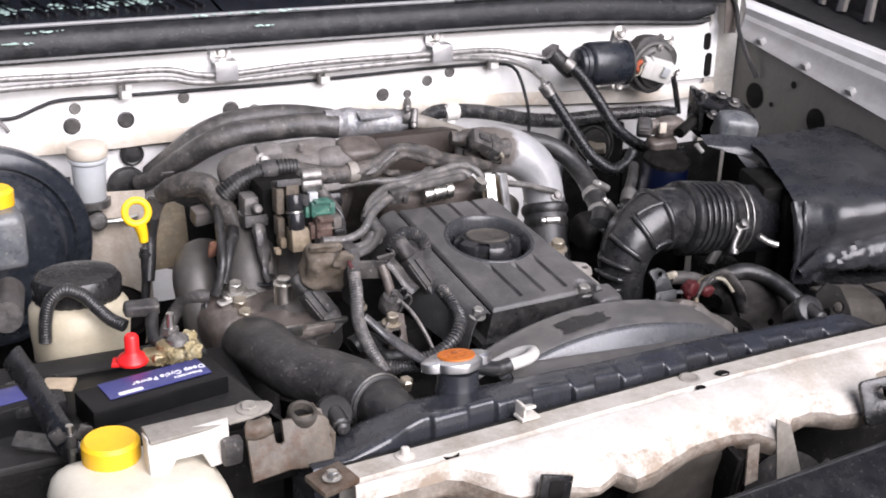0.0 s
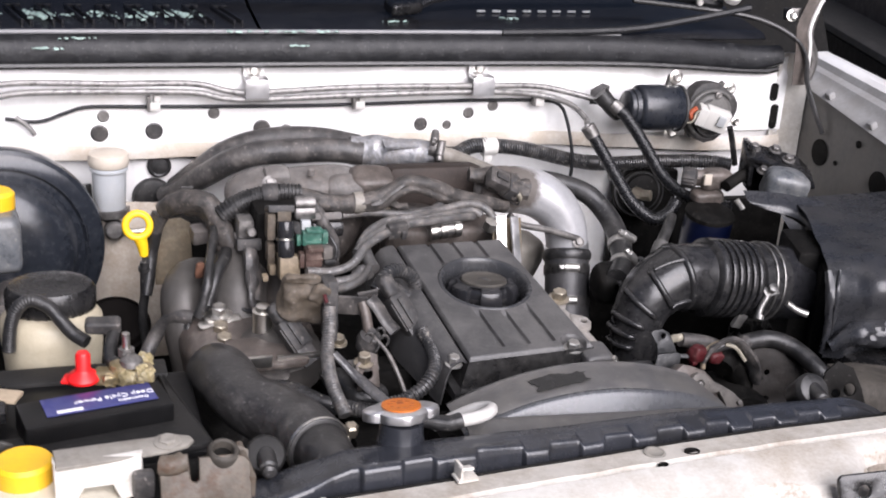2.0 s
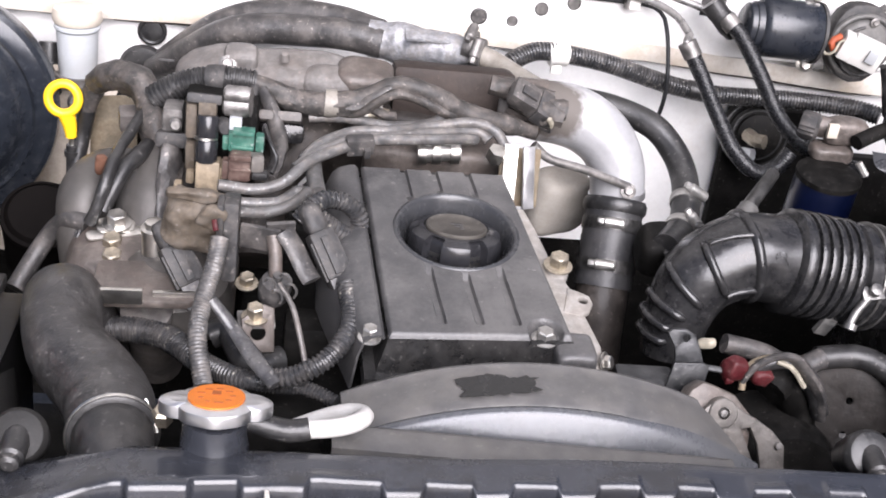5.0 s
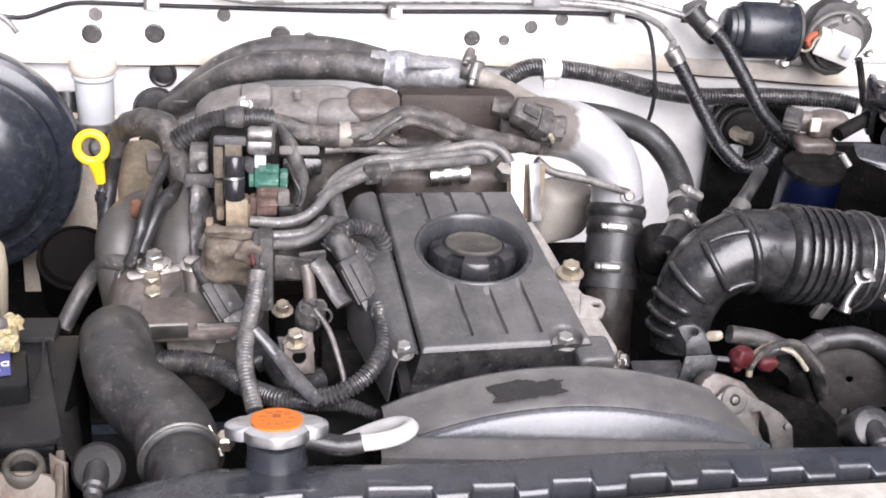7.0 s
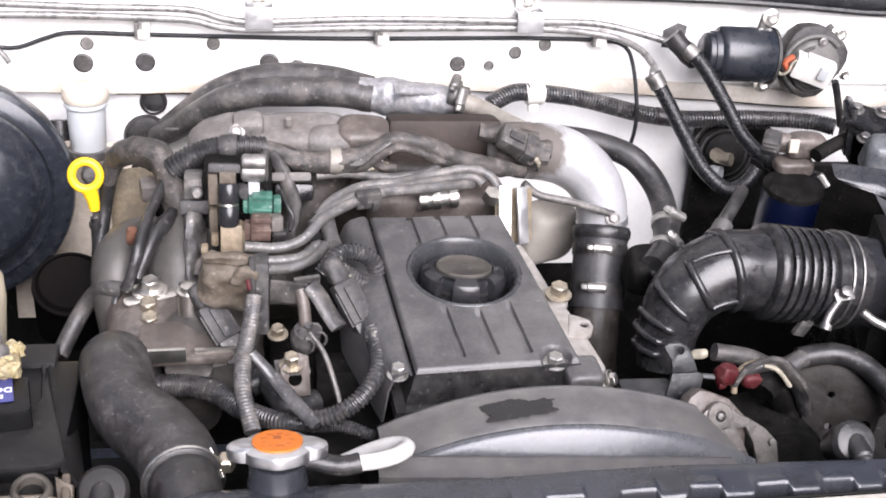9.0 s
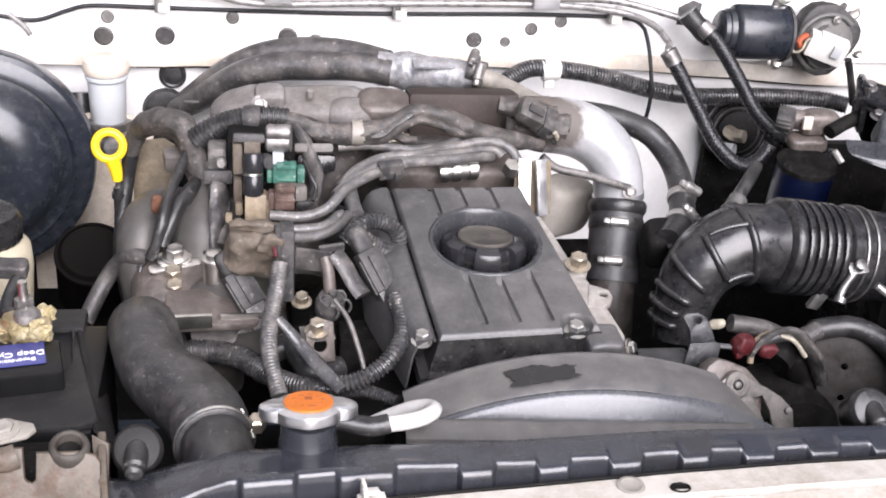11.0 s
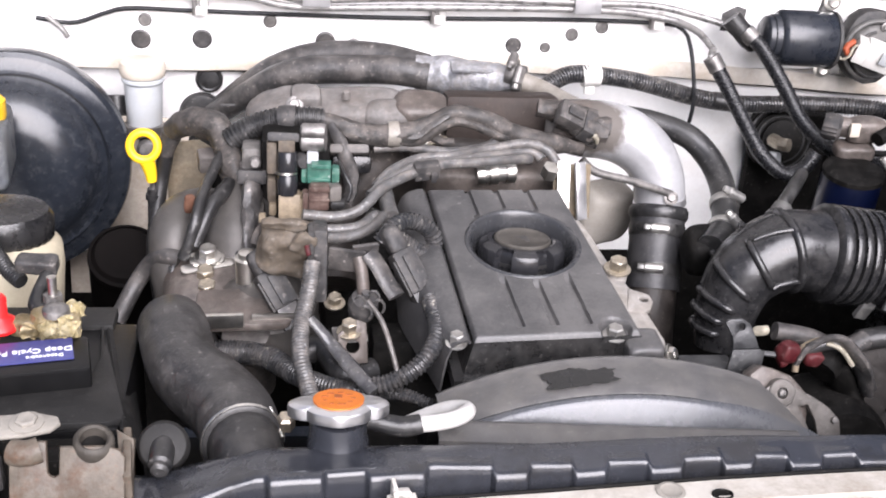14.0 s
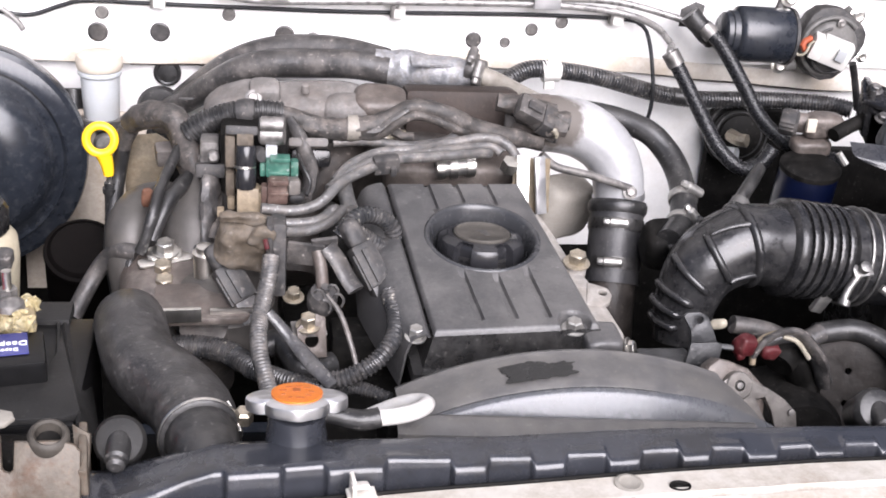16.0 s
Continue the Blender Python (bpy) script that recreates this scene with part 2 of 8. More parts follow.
CHROME = mat("polished_cap_metal", (0.66, 0.66, 0.67), 0.34, metal=1.0, var=0.06, bump=0.04)
SHROUD = mat("grey_fan_guide", (0.075, 0.079, 0.087), 0.24, metal=0.15, var=0.06, dust=0.3, dustcol=(0.11, 0.106, 0.1), dscale=7, bump=0.06, grime=0, spec=0.5)
SMEAR = mat("black_oil_smear", (0.012, 0.012, 0.012), 0.25, var=0.3, bump=0.3)
YELLOW = mat("yellow_plastic", (0.9, 0.56, 0.01), 0.4, var=0.05, bump=0.05)
YELLOWCAP = mat("bright_yellow_cap", (0.8, 0.46, 0.008), 0.45, var=0.07, dust=0.12, dustcol=(0.45, 0.3, 0.1), bump=0.05)
RED = mat("red_terminal_cap", (0.72, 0.015, 0.015), 0.4, var=0.08, bump=0.04)
REDCONN = mat("faded_red_plastic", (0.075, 0.009, 0.012), 0.5, var=0.25, dust=0.4, dustcol=(0.075, 0.0413, 0.0375), dscale=60, bump=0.2)
GREEN = mat("green_connector", (0.03, 0.13, 0.095), 0.45, var=0.15, dust=0.25, dustcol=(0.2, 0.22, 0.18), dscale=60)
BROWN = mat("brown_connector", (0.1, 0.062, 0.052), 0.5, var=0.15, dust=0.3, dustcol=(0.2, 0.17, 0.14), dscale=60)
BEIGE = mat("beige_plastic", (0.42, 0.34, 0.24), 0.5, var=0.12, dust=0.35, dustcol=(0.28, 0.22, 0.16), dscale=50)
TAN = mat("tan_dusty_plastic", (0.13, 0.104, 0.077), 0.7, var=0.3, dust=0.85, dustcol=(0.105, 0.092, 0.078), dscale=30, bump=0.4)
GREYCONN = mat("dusty_grey_connector", (0.0394, 0.0394, 0.0403), 0.55, var=0.2, dust=0.6, dustcol=(0.1053, 0.0945, 0.0859), dscale=45)
BLUELABEL = mat("blue_label", (0.032, 0.036, 0.16), 0.35, var=0.1, dust=0.12, dustcol=(0.25, 0.25, 0.3), bump=0.02, grime=0)
LABELWHITE = mat("label_white", (0.75, 0.75, 0.78), 0.5, var=0.03, bump=0)
ORANGE = mat("orange_label", (0.54, 0.144, 0.0108), 0.35, var=0.1, dust=0.15, dustcol=(0.216, 0.072, 0.0216), dscale=80, bump=0.03)
ORANGEDARK = mat("orange_label_print", (0.25, 0.06, 0.01), 0.4, var=0.1, bump=0)
FOIL = mat("grey_foil_wrap", (0.34, 0.345, 0.36), 0.38, metal=0.4, var=0.45, scale=90, dust=0.6, dustcol=(0.2, 0.18, 0.16), dscale=45, d0=0.45, d1=0.58, bump=0.9, bscale=140)
WHITEPL = mat("white_plastic", (0.56, 0.55, 0.52), 0.4, var=0.06, dust=0.12, dustcol=(0.45, 0.4, 0.33), bump=0.03)
MILKY = mat("milky_plastic", (0.6018, 0.5717, 0.4814), 0.42, var=0.05, dust=0.4, dustcol=(0.4213, 0.3611, 0.2708), dscale=7, bump=0.03)
# grimy cream, darkened further for the shadow over the front-left brackets
PLATEMAT = mat("grimy_shaded_cream_steel", (0.2428, 0.2276, 0.2003), 0.45, var=0.12, dust=0.6, dustcol=(0.1214, 0.0971, 0.0728), dscale=9, d0=0.46, d1=0.7, bump=0.12, grime=0.2)
BRAID = mat("braided_hose_rubber", (0.009, 0.0092, 0.0105), 0.25, var=0.4, scale=200, dust=0.12, dustcol=(0.05, 0.05, 0.05), dscale=30, bump=0.4, bscale=500)
SLOTEDGE = mat("worn_pale_edge", (0.45, 0.46, 0.46), 0.45, var=0.2)
CREAM = mat("aged_cream_plastic", (0.457, 0.4113, 0.3046), 0.45, var=0.08, dust=0.3, dustcol=(0.2742, 0.2132, 0.1371), dscale=10, bump=0.04)
FROST = mat("frosted_reservoir_plastic", (0.4, 0.42, 0.435), 0.35, var=0.05, dust=0.25, dustcol=(0.3, 0.27, 0.23), bump=0.03)
LIDBEIGE = mat("yellowed_lid", (0.52, 0.47, 0.4), 0.45, var=0.08, dust=0.3, dustcol=(0.33, 0.25, 0.17), bump=0.04)
BRASS = mat("corroded_brass", (0.34, 0.27, 0.14), 0.45, metal=0.8, var=0.35, scale=160, dust=0.5, dustcol=(0.32, 0.28, 0.22), dscale=90, bump=0.5)
# rust over old paint; the base is also lowered for shadow
RUST = mat("rusty_painted_bracket", (0.1148, 0.0994, 0.0796), 0.46, var=0.18, dust=0.9, dustcol=(0.0651, 0.0275, 0.0122), dscale=16, d0=0.46, d1=0.66, bump=0.2, grime=0.6)
GOLD = mat("yellow_passivated_bolt", (0.45, 0.4, 0.32), 0.38, metal=0.9, var=0.25, scale=200, bump=0.2)
GLOSSBLACK = mat("gloss_black_booster", (0.012, 0.0145, 0.0195), 0.2, var=0.2, dust=0.2, dustcol=(0.1, 0.1, 0.1), dscale=55, d0=0.52, d1=0.68, bump=0.05, grime=0)
CRUST = mat("yellow_white_corrosion", (0.26, 0.21, 0.1), 0.75, var=0.5, scale=150, dust=0.7, dustcol=(0.4, 0.36, 0.25), dscale=70, bump=0.7, bscale=200)
COWLMAT = mat("satin_black_cowl", (0.012, 0.012, 0.014), 0.22, var=0.25, dust=0.08, dustcol=(0.1, 0.1, 0.095), bump=0.08, grime=0)
SEALMAT = mat("grey_rubber_seal", (0.014, 0.0145, 0.0165), 0.48, var=0.15, dust=0.25, dustcol=(0.045, 0.045, 0.045), bump=0.1)
LIPMAT = mat("worn_pale_lip", (0.2, 0.2, 0.205), 0.4, var=0.15)
FLAKE = mat("pale_green_flakes", (0.42, 0.55, 0.5), 0.5, var=0.35, scale=300, bump=0.5)
# blue of the can with deep-bay shade worked into the colour
BLUECAN = mat("shaded_blue_filter", (0.0012, 0.003, 0.0156), 0.3, var=0.15, bump=0.04)
LINE = mat("grey_brake_line", (0.24, 0.234, 0.228), 0.32, metal=0.3, var=0.15, dust=0.35, dustcol=(0.24, 0.2205, 0.195), dscale=20, bump=0.1)
CABLE = mat("grey_ignition_lead", (0.078, 0.078, 0.078), 0.38, var=0.2, dust=0.5, dustcol=(0.2337, 0.2059, 0.1816), dscale=40)
BAG = mat("black_sheet_wrap", (0.0204, 0.0218, 0.0255), 0.25, var=0.2, scale=30, dust=0.35, dustcol=(0.0782, 0.0748, 0.0731), dscale=6, bump=0.35, bscale=22, grime=0)
GROUND = mat("concrete_floor", (0.25, 0.24, 0.225), 0.8, var=0.15, scale=6, dust=0.4, dustcol=(0.16, 0.15, 0.14), dscale=1.5)
BOARDBROWN = mat("brown_fibre_board", (0.136, 0.112, 0.096), 0.8, var=0.3, scale=20, dust=0.5, dustcol=(0.08, 0.0672, 0.0592), dscale=6)
PALEBOARD = mat("pale_weathered_wood", (0.6, 0.54, 0.48), 0.7, var=0.2, scale=30, dust=0.4, dustcol=(0.4, 0.35, 0.3), dscale=10)
GARAGE = mat("garage_wall_plaster", (0.07, 0.066, 0.062), 0.85, var=0.12, scale=4, dust=0.4, dustcol=(0.04, 0.038, 0.036), dscale=1.0)
TYRE = mat("tyre_rubber", (0.02, 0.02, 0.021), 0.65, var=0.2, dust=0.35, dustcol=(0.1, 0.095, 0.085))
COPPER = mat("orange_wire_sheath", (0.3, 0.07, 0.03), 0.5, var=0.15)
PALEWIRE = mat("pale_wire_sheath", (0.36, 0.33, 0.26), 0.5, var=0.15, dust=0.5, dustcol=(0.16, 0.14, 0.11), dscale=60)
CLEARTUBE = mat("dusty_clear_tube", (0.055, 0.055, 0.058), 0.18, var=0.3, scale=120, dust=0.5, dustcol=(0.12, 0.113, 0.105), dscale=30)


WHITETUBE = mat("translucent_white_tube", (0.52, 0.51, 0.49), 0.35, var=0.08, dust=0.3, dustcol=(0.3, 0.27, 0.23), dscale=20, bump=0.05)
SPLASH = mat("brown_grey_splash_panel", (0.0318, 0.0278, 0.0252), 0.6, var=0.25, dust=0.5, dustcol=(0.0159, 0.0146, 0.0133), spec=0.2)
SATINGREY = mat("satin_dark_grey_steel", (0.031, 0.0322, 0.0347), 0.42, metal=0.3, var=0.2, dust=0.4, dustcol=(0.062, 0.0608, 0.057), dscale=25)
# stained firewall paint, its cream tone lowered to show shade
SHIELDPALE = mat("stained_shaded_panel", (0.405, 0.36, 0.306), 0.55, var=0.15, dust=0.6, dustcol=(0.252, 0.2025, 0.1485), dscale=9, bump=0.1)
SHIELDTAN = mat("brown_stained_tan_panel", (0.204, 0.17, 0.119), 0.6, var=0.2, dust=0.7, dustcol=(0.1088, 0.0782, 0.0476), dscale=14, bump=0.1)
BEIGEDIRT = mat("dusty_beige_panel", (0.0672, 0.06, 0.0509), 0.6, var=0.15, dust=0.6, dustcol=(0.036, 0.0312, 0.0264), dscale=10)
WELL = mat("glossy_dark_moulding", (0.032, 0.033, 0.036), 0.24, var=0.1, dust=0.2, dustcol=(0.09, 0.088, 0.085), dscale=20, bump=0.05)
CAPDUST = mat("dust_caked_cap", (0.0704, 0.0641, 0.0556), 0.6, var=0.18, scale=140, dust=0.6, dustcol=(0.0774, 0.0704, 0.062), dscale=60, bump=0.2)
# cover plastic darkened to imitate the shadow on its sides
SKIRT = mat("shaded_cover_side", (0.018, 0.0178, 0.018), 0.32, var=0.2, dust=0.4, dustcol=(0.045, 0.042, 0.039), dscale=14, bump=0.2)
FLANGE = mat("pale_dusty_casting", (0.3, 0.285, 0.265), 0.55, metal=0.2, var=0.2, dust=0.6, dustcol=(0.2, 0.175, 0.15), dscale=30, bump=0.3, grime=0.5)
BEIGECAST = mat("dusty_beige_casting", (0.36, 0.335, 0.3), 0.6, var=0.12, dust=0.6, dustcol=(0.26, 0.235, 0.2), dscale=14, bump=0.2, grime=0)
BEIGEC = mat("aged_cream_block", (0.28, 0.225, 0.155), 0.5, var=0.15, dust=0.5, dustcol=(0.15, 0.12, 0.087), dscale=50, bump=0.2)


def stained_pipe(name, centre, radius):
    """Bright aluminium with a brown bloom of its own shape round one point of the object."""
    m = mat(name, (0.52, 0.52, 0.53), 0.3, var=0.12, scale=30, bump=0.15)
    n, k = m.node_tree.nodes, m.node_tree.links
    b = n["Principled BSDF"]
    co = n.new("ShaderNodeTexCoord")
    dist = n.new("ShaderNodeVectorMath")
    dist.operation = "DISTANCE"
    k.new(co.outputs["Object"], dist.inputs[0])
    dist.inputs[1].default_value = centre
    wob = n.new("ShaderNodeTexNoise")
    wob.inputs["Scale"].default_value = 45
    wob.inputs["Detail"].default_value = 8
    k.new(co.outputs["Object"], wob.inputs["Vector"])
    add = n.new("ShaderNodeMath")
    add.operation = "MULTIPLY_ADD"
    k.new(wob.outputs["Fac"], add.inputs[0])
    add.inputs[1].default_value = 0.05
    k.new(dist.outputs["Value"], add.inputs[2])
    edge = n.new("ShaderNodeMapRange")
    edge.inputs["From Min"].default_value, edge.inputs["From Max"].default_value = radius + 0.02, radius + 0.036
    k.new(add.outputs[0], edge.inputs["Value"])
    mix = n.new("ShaderNodeMix")
    mix.data_type = "RGBA"
    k.new(edge.outputs["Result"], mix.inputs["Factor"])
    mix.inputs["A"].default_value = (0.1, 0.088, 0.078, 1)
    k.new(b.inputs["Base Color"].links[0].from_socket, mix.inputs["B"])
    k.new(mix.outputs["Result"], b.inputs["Base Color"])
    met = n.new("ShaderNodeMath")
    met.operation = "MULTIPLY"
    k.new(edge.outputs["Result"], met.inputs[0])
    met.inputs[1].default_value = 0.5
    k.new(met.outputs[0], b.inputs["Metallic"])
    rgh = n.new("ShaderNodeMapRange")
    rgh.inputs["To Min"].default_value, rgh.inputs["To Max"].default_value = 0.7, 0.3
    k.new(edge.outputs["Result"], rgh.inputs["Value"])
    k.new(rgh.outputs["Result"], b.inputs["Roughness"])
    return m


# ---- building helpers ----
BASE = {}
V = Vector


def finish(bm, mesh, sharp=38.0):
    bmesh.ops.recalc_face_normals(bm, faces=bm.faces)
    for f in bm.faces:
        f.smooth = True
    for e in bm.edges:
        if len(e.link_faces) == 2 and e.calc_face_angle(0) > radians(sharp):
            e.smooth = False
    bm.to_mesh(mesh)
    bm.free()


def thing(name, base, label, category, group="", kind=""):
    ob = new(name)
    ob.empty_display_size = 0.02
    ob.location = base
    BASE[ob] = V(base)
    return tagged(ob, label, category, group, kind)


def part(name, bm, material, parent=None, label="", base=None, sharp=38.0):
    """Links a bmesh, given in world metres, as one mesh object under a thing or part."""
    b = BASE[parent] if parent else V(base or (0, 0, 0))
    bm.transform(Matrix.Translation(-b))
    me = bpy.data.meshes.new(name)
    finish(bm, me, sharp)
    for m in (material if isinstance(material, (list, tuple)) else [material]):
        me.materials.append(m)
    ob = new(name, me)
    BASE[ob] = b
    if parent:
        ob.parent = parent
    else:
        ob.location = b
    return tagged(ob, label)


def solo(name, bm, material, base, label, category, group="", kind="", sharp=38.0):
    return tagged(part(name, bm, material, None, "", base, sharp), label, category, group, kind)


def rest(z, up):
    return (V((0, 0, 1)) if abs(V(up).normalized().z) < 0.95 else V((0, 1, 0))) if z is None else V(z)


def axes(origin, z, x=None):
    """A matrix whose z axis is z and whose x axis is as near to x as can be."""
    z = V(z).normalized()
    x = V(x) if x is not None else (V((1, 0, 0)) if abs(z.x) < 0.9 else V((0, 1, 0)))
    y = z.cross(x).normalized()
    x = y.cross(z).normalized()
    m = Matrix((x, y, z)).transposed().to_4x4()
    m.translation = V(origin)
    return m


def join(*bms):
    out = bmesh.new()
    for b in bms:
        me = bpy.data.meshes.new("tmp")
        b.to_mesh(me)
        b.free()
        out.from_mesh(me)
        bpy.data.meshes.remove(me)
    return out


def box(sx, sy, sz, m=None, bevel=0.002, seg=2):
    """A box with rounded edges, centred on its matrix."""
    bm = bmesh.new()
    bmesh.ops.create_cube(bm, size=1)
    bmesh.ops.scale(bm, vec=(sx, sy, sz), verts=bm.verts)
    if bevel:
        bmesh.ops.bevel(bm, geom=bm.edges[:], offset=min(bevel, 0.45 * min(sx, sy, sz)), segments=seg, affect="EDGES", profile=0.6)
    if m is not None:
        bm.transform(m)
    return bm


def lathe(profile, m=None, seg=28, wave=None, ends=True):
    """A solid of revolution about z from (radius, height) pairs; wave(angle, radius) may vary the radius."""
    bm = bmesh.new()
    rings = []
    for r, h in profile:
        if r < 1e-5:
            rings.append([bm.verts.new((0, 0, h))])
        else:
            ring = []
            for i in range(seg):
                a = 2 * math.pi * i / seg
                q = wave(a, r) if wave else r
                ring.append(bm.verts.new((q * math.cos(a), q * math.sin(a), h)))
            rings.append(ring)
    for a, b in zip(rings, rings[1:]):
        for i in range(seg):
            j = (i + 1) % seg
            if len(a) == 1 and len(b) == 1:
                continue
            if len(a) == 1:
                bm.faces.new((a[0], b[j], b[i]))
            elif len(b) == 1:
                bm.faces.new((a[i], a[j], b[0]))
            else:
                bm.faces.new((a[i], a[j], b[j], b[i]))
    for ring in (rings[0], rings[-1]):
        if ends and len(ring) > 2:
            bm.faces.new(ring)
    if m is not None:
        bm.transform(m)
    return bm


def smooth_path(pts, step):
    """Even points along a smooth curve through pts."""
    p = [V(q) for q in pts]
    if len(p) == 2:
        dense = [p[0].lerp(p[1], i / 40) for i in range(41)]
    else:
        q = [p[0] * 2 - p[1], *p, p[-1] * 2 - p[-2]]
        dense = []
        for a, b, c, d in zip(q, q[1:], q[2:], q[3:]):
            for i in range(24):
                t = i / 24
                dense.append(0.5 * (2 * b + (c - a) * t + (2 * a - 5 * b + 4 * c - d) * t * t + (3 * b - a - 3 * c + d) * t ** 3))
        dense.append(p[-1])
    total, marks = 0.0, [0.0]
    for a, b in zip(dense, dense[1:]):
        total += (b - a).length
        marks.append(total)
    n = max(3, int(round(total / step)))
    out, k = [], 0
    for i in range(n + 1):
        s = total * i / n
        while k < len(marks) - 2 and marks[k + 1] < s:
            k += 1
        w = (s - marks[k]) / max(1e-9, marks[k + 1] - marks[k])
        out.append(dense[k].lerp(dense[k + 1], min(1, max(0, w))))
    return out, total


def tube(pts, r, seg=12, step=0.006, ribs=0.0, amp=0.0, wobble=0.0, flat=1.0, caps=True):
    """A round hose along pts. r: a radius or one for each of several even stations; ribs: pitch of rings of height amp; wobble: uneven wrap."""
    if ribs:
        step = ribs / 4
    path, total = smooth_path(pts, step)
    rs = list(r) if isinstance(r, (list, tuple)) else [r, r]
    bm = bmesh.new()
    rings = []
    n = len(path)
    tang = [(path[min(i + 1, n - 1)] - path[max(i - 1, 0)]).normalized() for i in range(n)]
    side = tang[0].orthogonal().normalized()
    for i, c in enumerate(path):
        side = (side - tang[i] * side.dot(tang[i])).normalized()
        up = tang[i].cross(side)
        s = i / (n - 1) * (len(rs) - 1)
        k = min(int(s), len(rs) - 2)
        rad = rs[k] + (rs[k + 1] - rs[k]) * (s - k)
        if ribs:
            rad += amp * (1 if i % 4 in (1, 2) else -0.6)
        if wobble:
            rad *= 1 + wobble * noise.noise(c * 60)
        ring = []
        for j in range(seg):
            a = 2 * math.pi * j / seg
            w = 1 + (wobble * noise.noise(c * 90 + V((j, 0, 0))) if wobble else 0)
            ring.append(bm.verts.new(c + rad * w * (side * math.cos(a) + up * math.sin(a) * flat)))
        rings.append(ring)
    for a, b in zip(rings, rings[1:]):
        for j in range(seg):
            k = (j + 1) % seg
            bm.faces.new((a[j], a[k], b[k], b[j]))
    if caps:
        bm.faces.new(rings[0])
        bm.faces.new(rings[-1])
    return bm


def plate(outline, thick, m=None, bevel=0.0015, holes=()):
    """A flat plate from an outline in its own plane, thick along z, with round holes (x, y, r) cut as dark-edged wells through it."""
    bm = bmesh.new()
    verts = [bm.verts.new((x, y, -thick / 2)) for x, y in outline]
    edges = [bm.edges.new((a, b)) for a, b in zip(verts, verts[1:] + verts[:1])]
    for hx, hy, hr in holes:
        ring = [bm.verts.new((hx + hr * math.cos(2 * math.pi * i / 20), hy + hr * math.sin(2 * math.pi * i / 20), -thick / 2)) for i in range(20)]
        edges += [bm.edges.new((a, b)) for a, b in zip(ring, ring[1:] + ring[:1])]
    bmesh.ops.triangle_fill(bm, use_beauty=True, use_dissolve=False, edges=edges)
    geo = bmesh.ops.extrude_face_region(bm, geom=bm.faces[:])
    bmesh.ops.translate(bm, vec=(0, 0, thick), verts=[g for g in geo["geom"] if isinstance(g, bmesh.types.BMVert)])
    bmesh.ops.recalc_face_normals(bm, faces=bm.faces)
    if bevel:
        es = [e for e in bm.edges if len(e.link_faces) == 2 and e.calc_face_angle(0) > 1.0 and abs(e.verts[0].co.z - e.verts[1].co.z) < 1e-6]
        bmesh.ops.bevel(bm, geom=es, offset=min(bevel, thick * 0.4), segments=2, affect="EDGES", profile=0.5)
    if m is not None:
        bm.transform(m)
    return bm


def sheet(grid, thick=0.0):
    """A skin over rows of points; thick gives it depth downwards along its own normals."""
    bm = bmesh.new()
    rows = [[bm.verts.new(p) for p in row] for row in grid]
    for a, b in zip(rows, rows[1:]):
        for i in range(len(a) - 1):
            bm.faces.new((a[i], a[i + 1], b[i + 1], b[i]))
    if thick:
        bmesh.ops.recalc_face_normals(bm, faces=bm.faces)
        bmesh.ops.solidify(bm, geom=bm.faces[:], thickness=thick)
    return bm


def bolt(parent, pos, up, r=0.0065, h=0.006, material=None, name="bolt", washer=True, label=""):
    z = V(up).normalized()
    m = axes(pos, z, V((0.83, 0.3, 0.45)))
    pr = ([(0, 0), (r * 1.65, 0), (r * 1.65, 0.0012), (r * 1.2, 0.002)] if washer else [(0, 0), (r * 1.2, 0)])
    base = lathe(pr + [(0, 0.002)], m, 16)
    head = lathe([(0, 0.0015), (r * 1.1, 0.0015), (r * 1.1, h), (r * 0.9, h + 0.001), (r * 0.5, h + 0.0006), (0, h + 0.0004)], m, 6)
    return part(name, join(base, head), material or STEEL, parent, label)


def clamp(parent, pos, axis, r, screw, w=0.0115, material=None, name="hose_clamp", screw_mat=None):
    """A worm-drive hose clip: a band and, on the side that screw points to, its housing and screw."""
    m = axes(pos, axis)
    band = lathe([(r - 0.0005, -w / 2), (r + 0.0012, -w / 2), (r + 0.0016, -w / 4), (r + 0.0016, w / 4), (r + 0.0012, w / 2), (r - 0.0005, w / 2)], m, 32)
    c = part(name, band, material or STEELDULL, parent, "steel worm-drive hose clip")
    s = V(screw)
    s = (s - V(axis).normalized() * s.dot(V(axis).normalized())).normalized()
    p = V(pos) + s * (r + 0.0045)
    t = V(axis).normalized().cross(s)
    part("screw_housing", lathe([(0, -.011), (.0042, -.011), (.0055, -.0095), (.0058, 0), (.0055, .0095), (.0042, .011), (0, .011)], axes(p - s * .0015, t), 16), screw_mat or material or STEELDULL, c)
    part("clamp_screw", lathe([(0, 0), (0.0042, 0), (0.0042, 0.006), (0.003, 0.0075), (0, 0.007)], axes(p - s * .0015 + t * 0.01, t), 6), screw_mat or material or STEELDULL, c)
    return c


def interp(x, table):
    for (x0, y0), (x1, y1) in zip(table, table[1:]):
        if x <= x1:
            t = max(0, (x - x0) / (x1 - x0))
            t = t * t * (3 - 2 * t)
            return y0 + (y1 - y0) * t
    return table[-1][1]


def lerp3(a, b, t):
    return V(a).lerp(V(b), t)


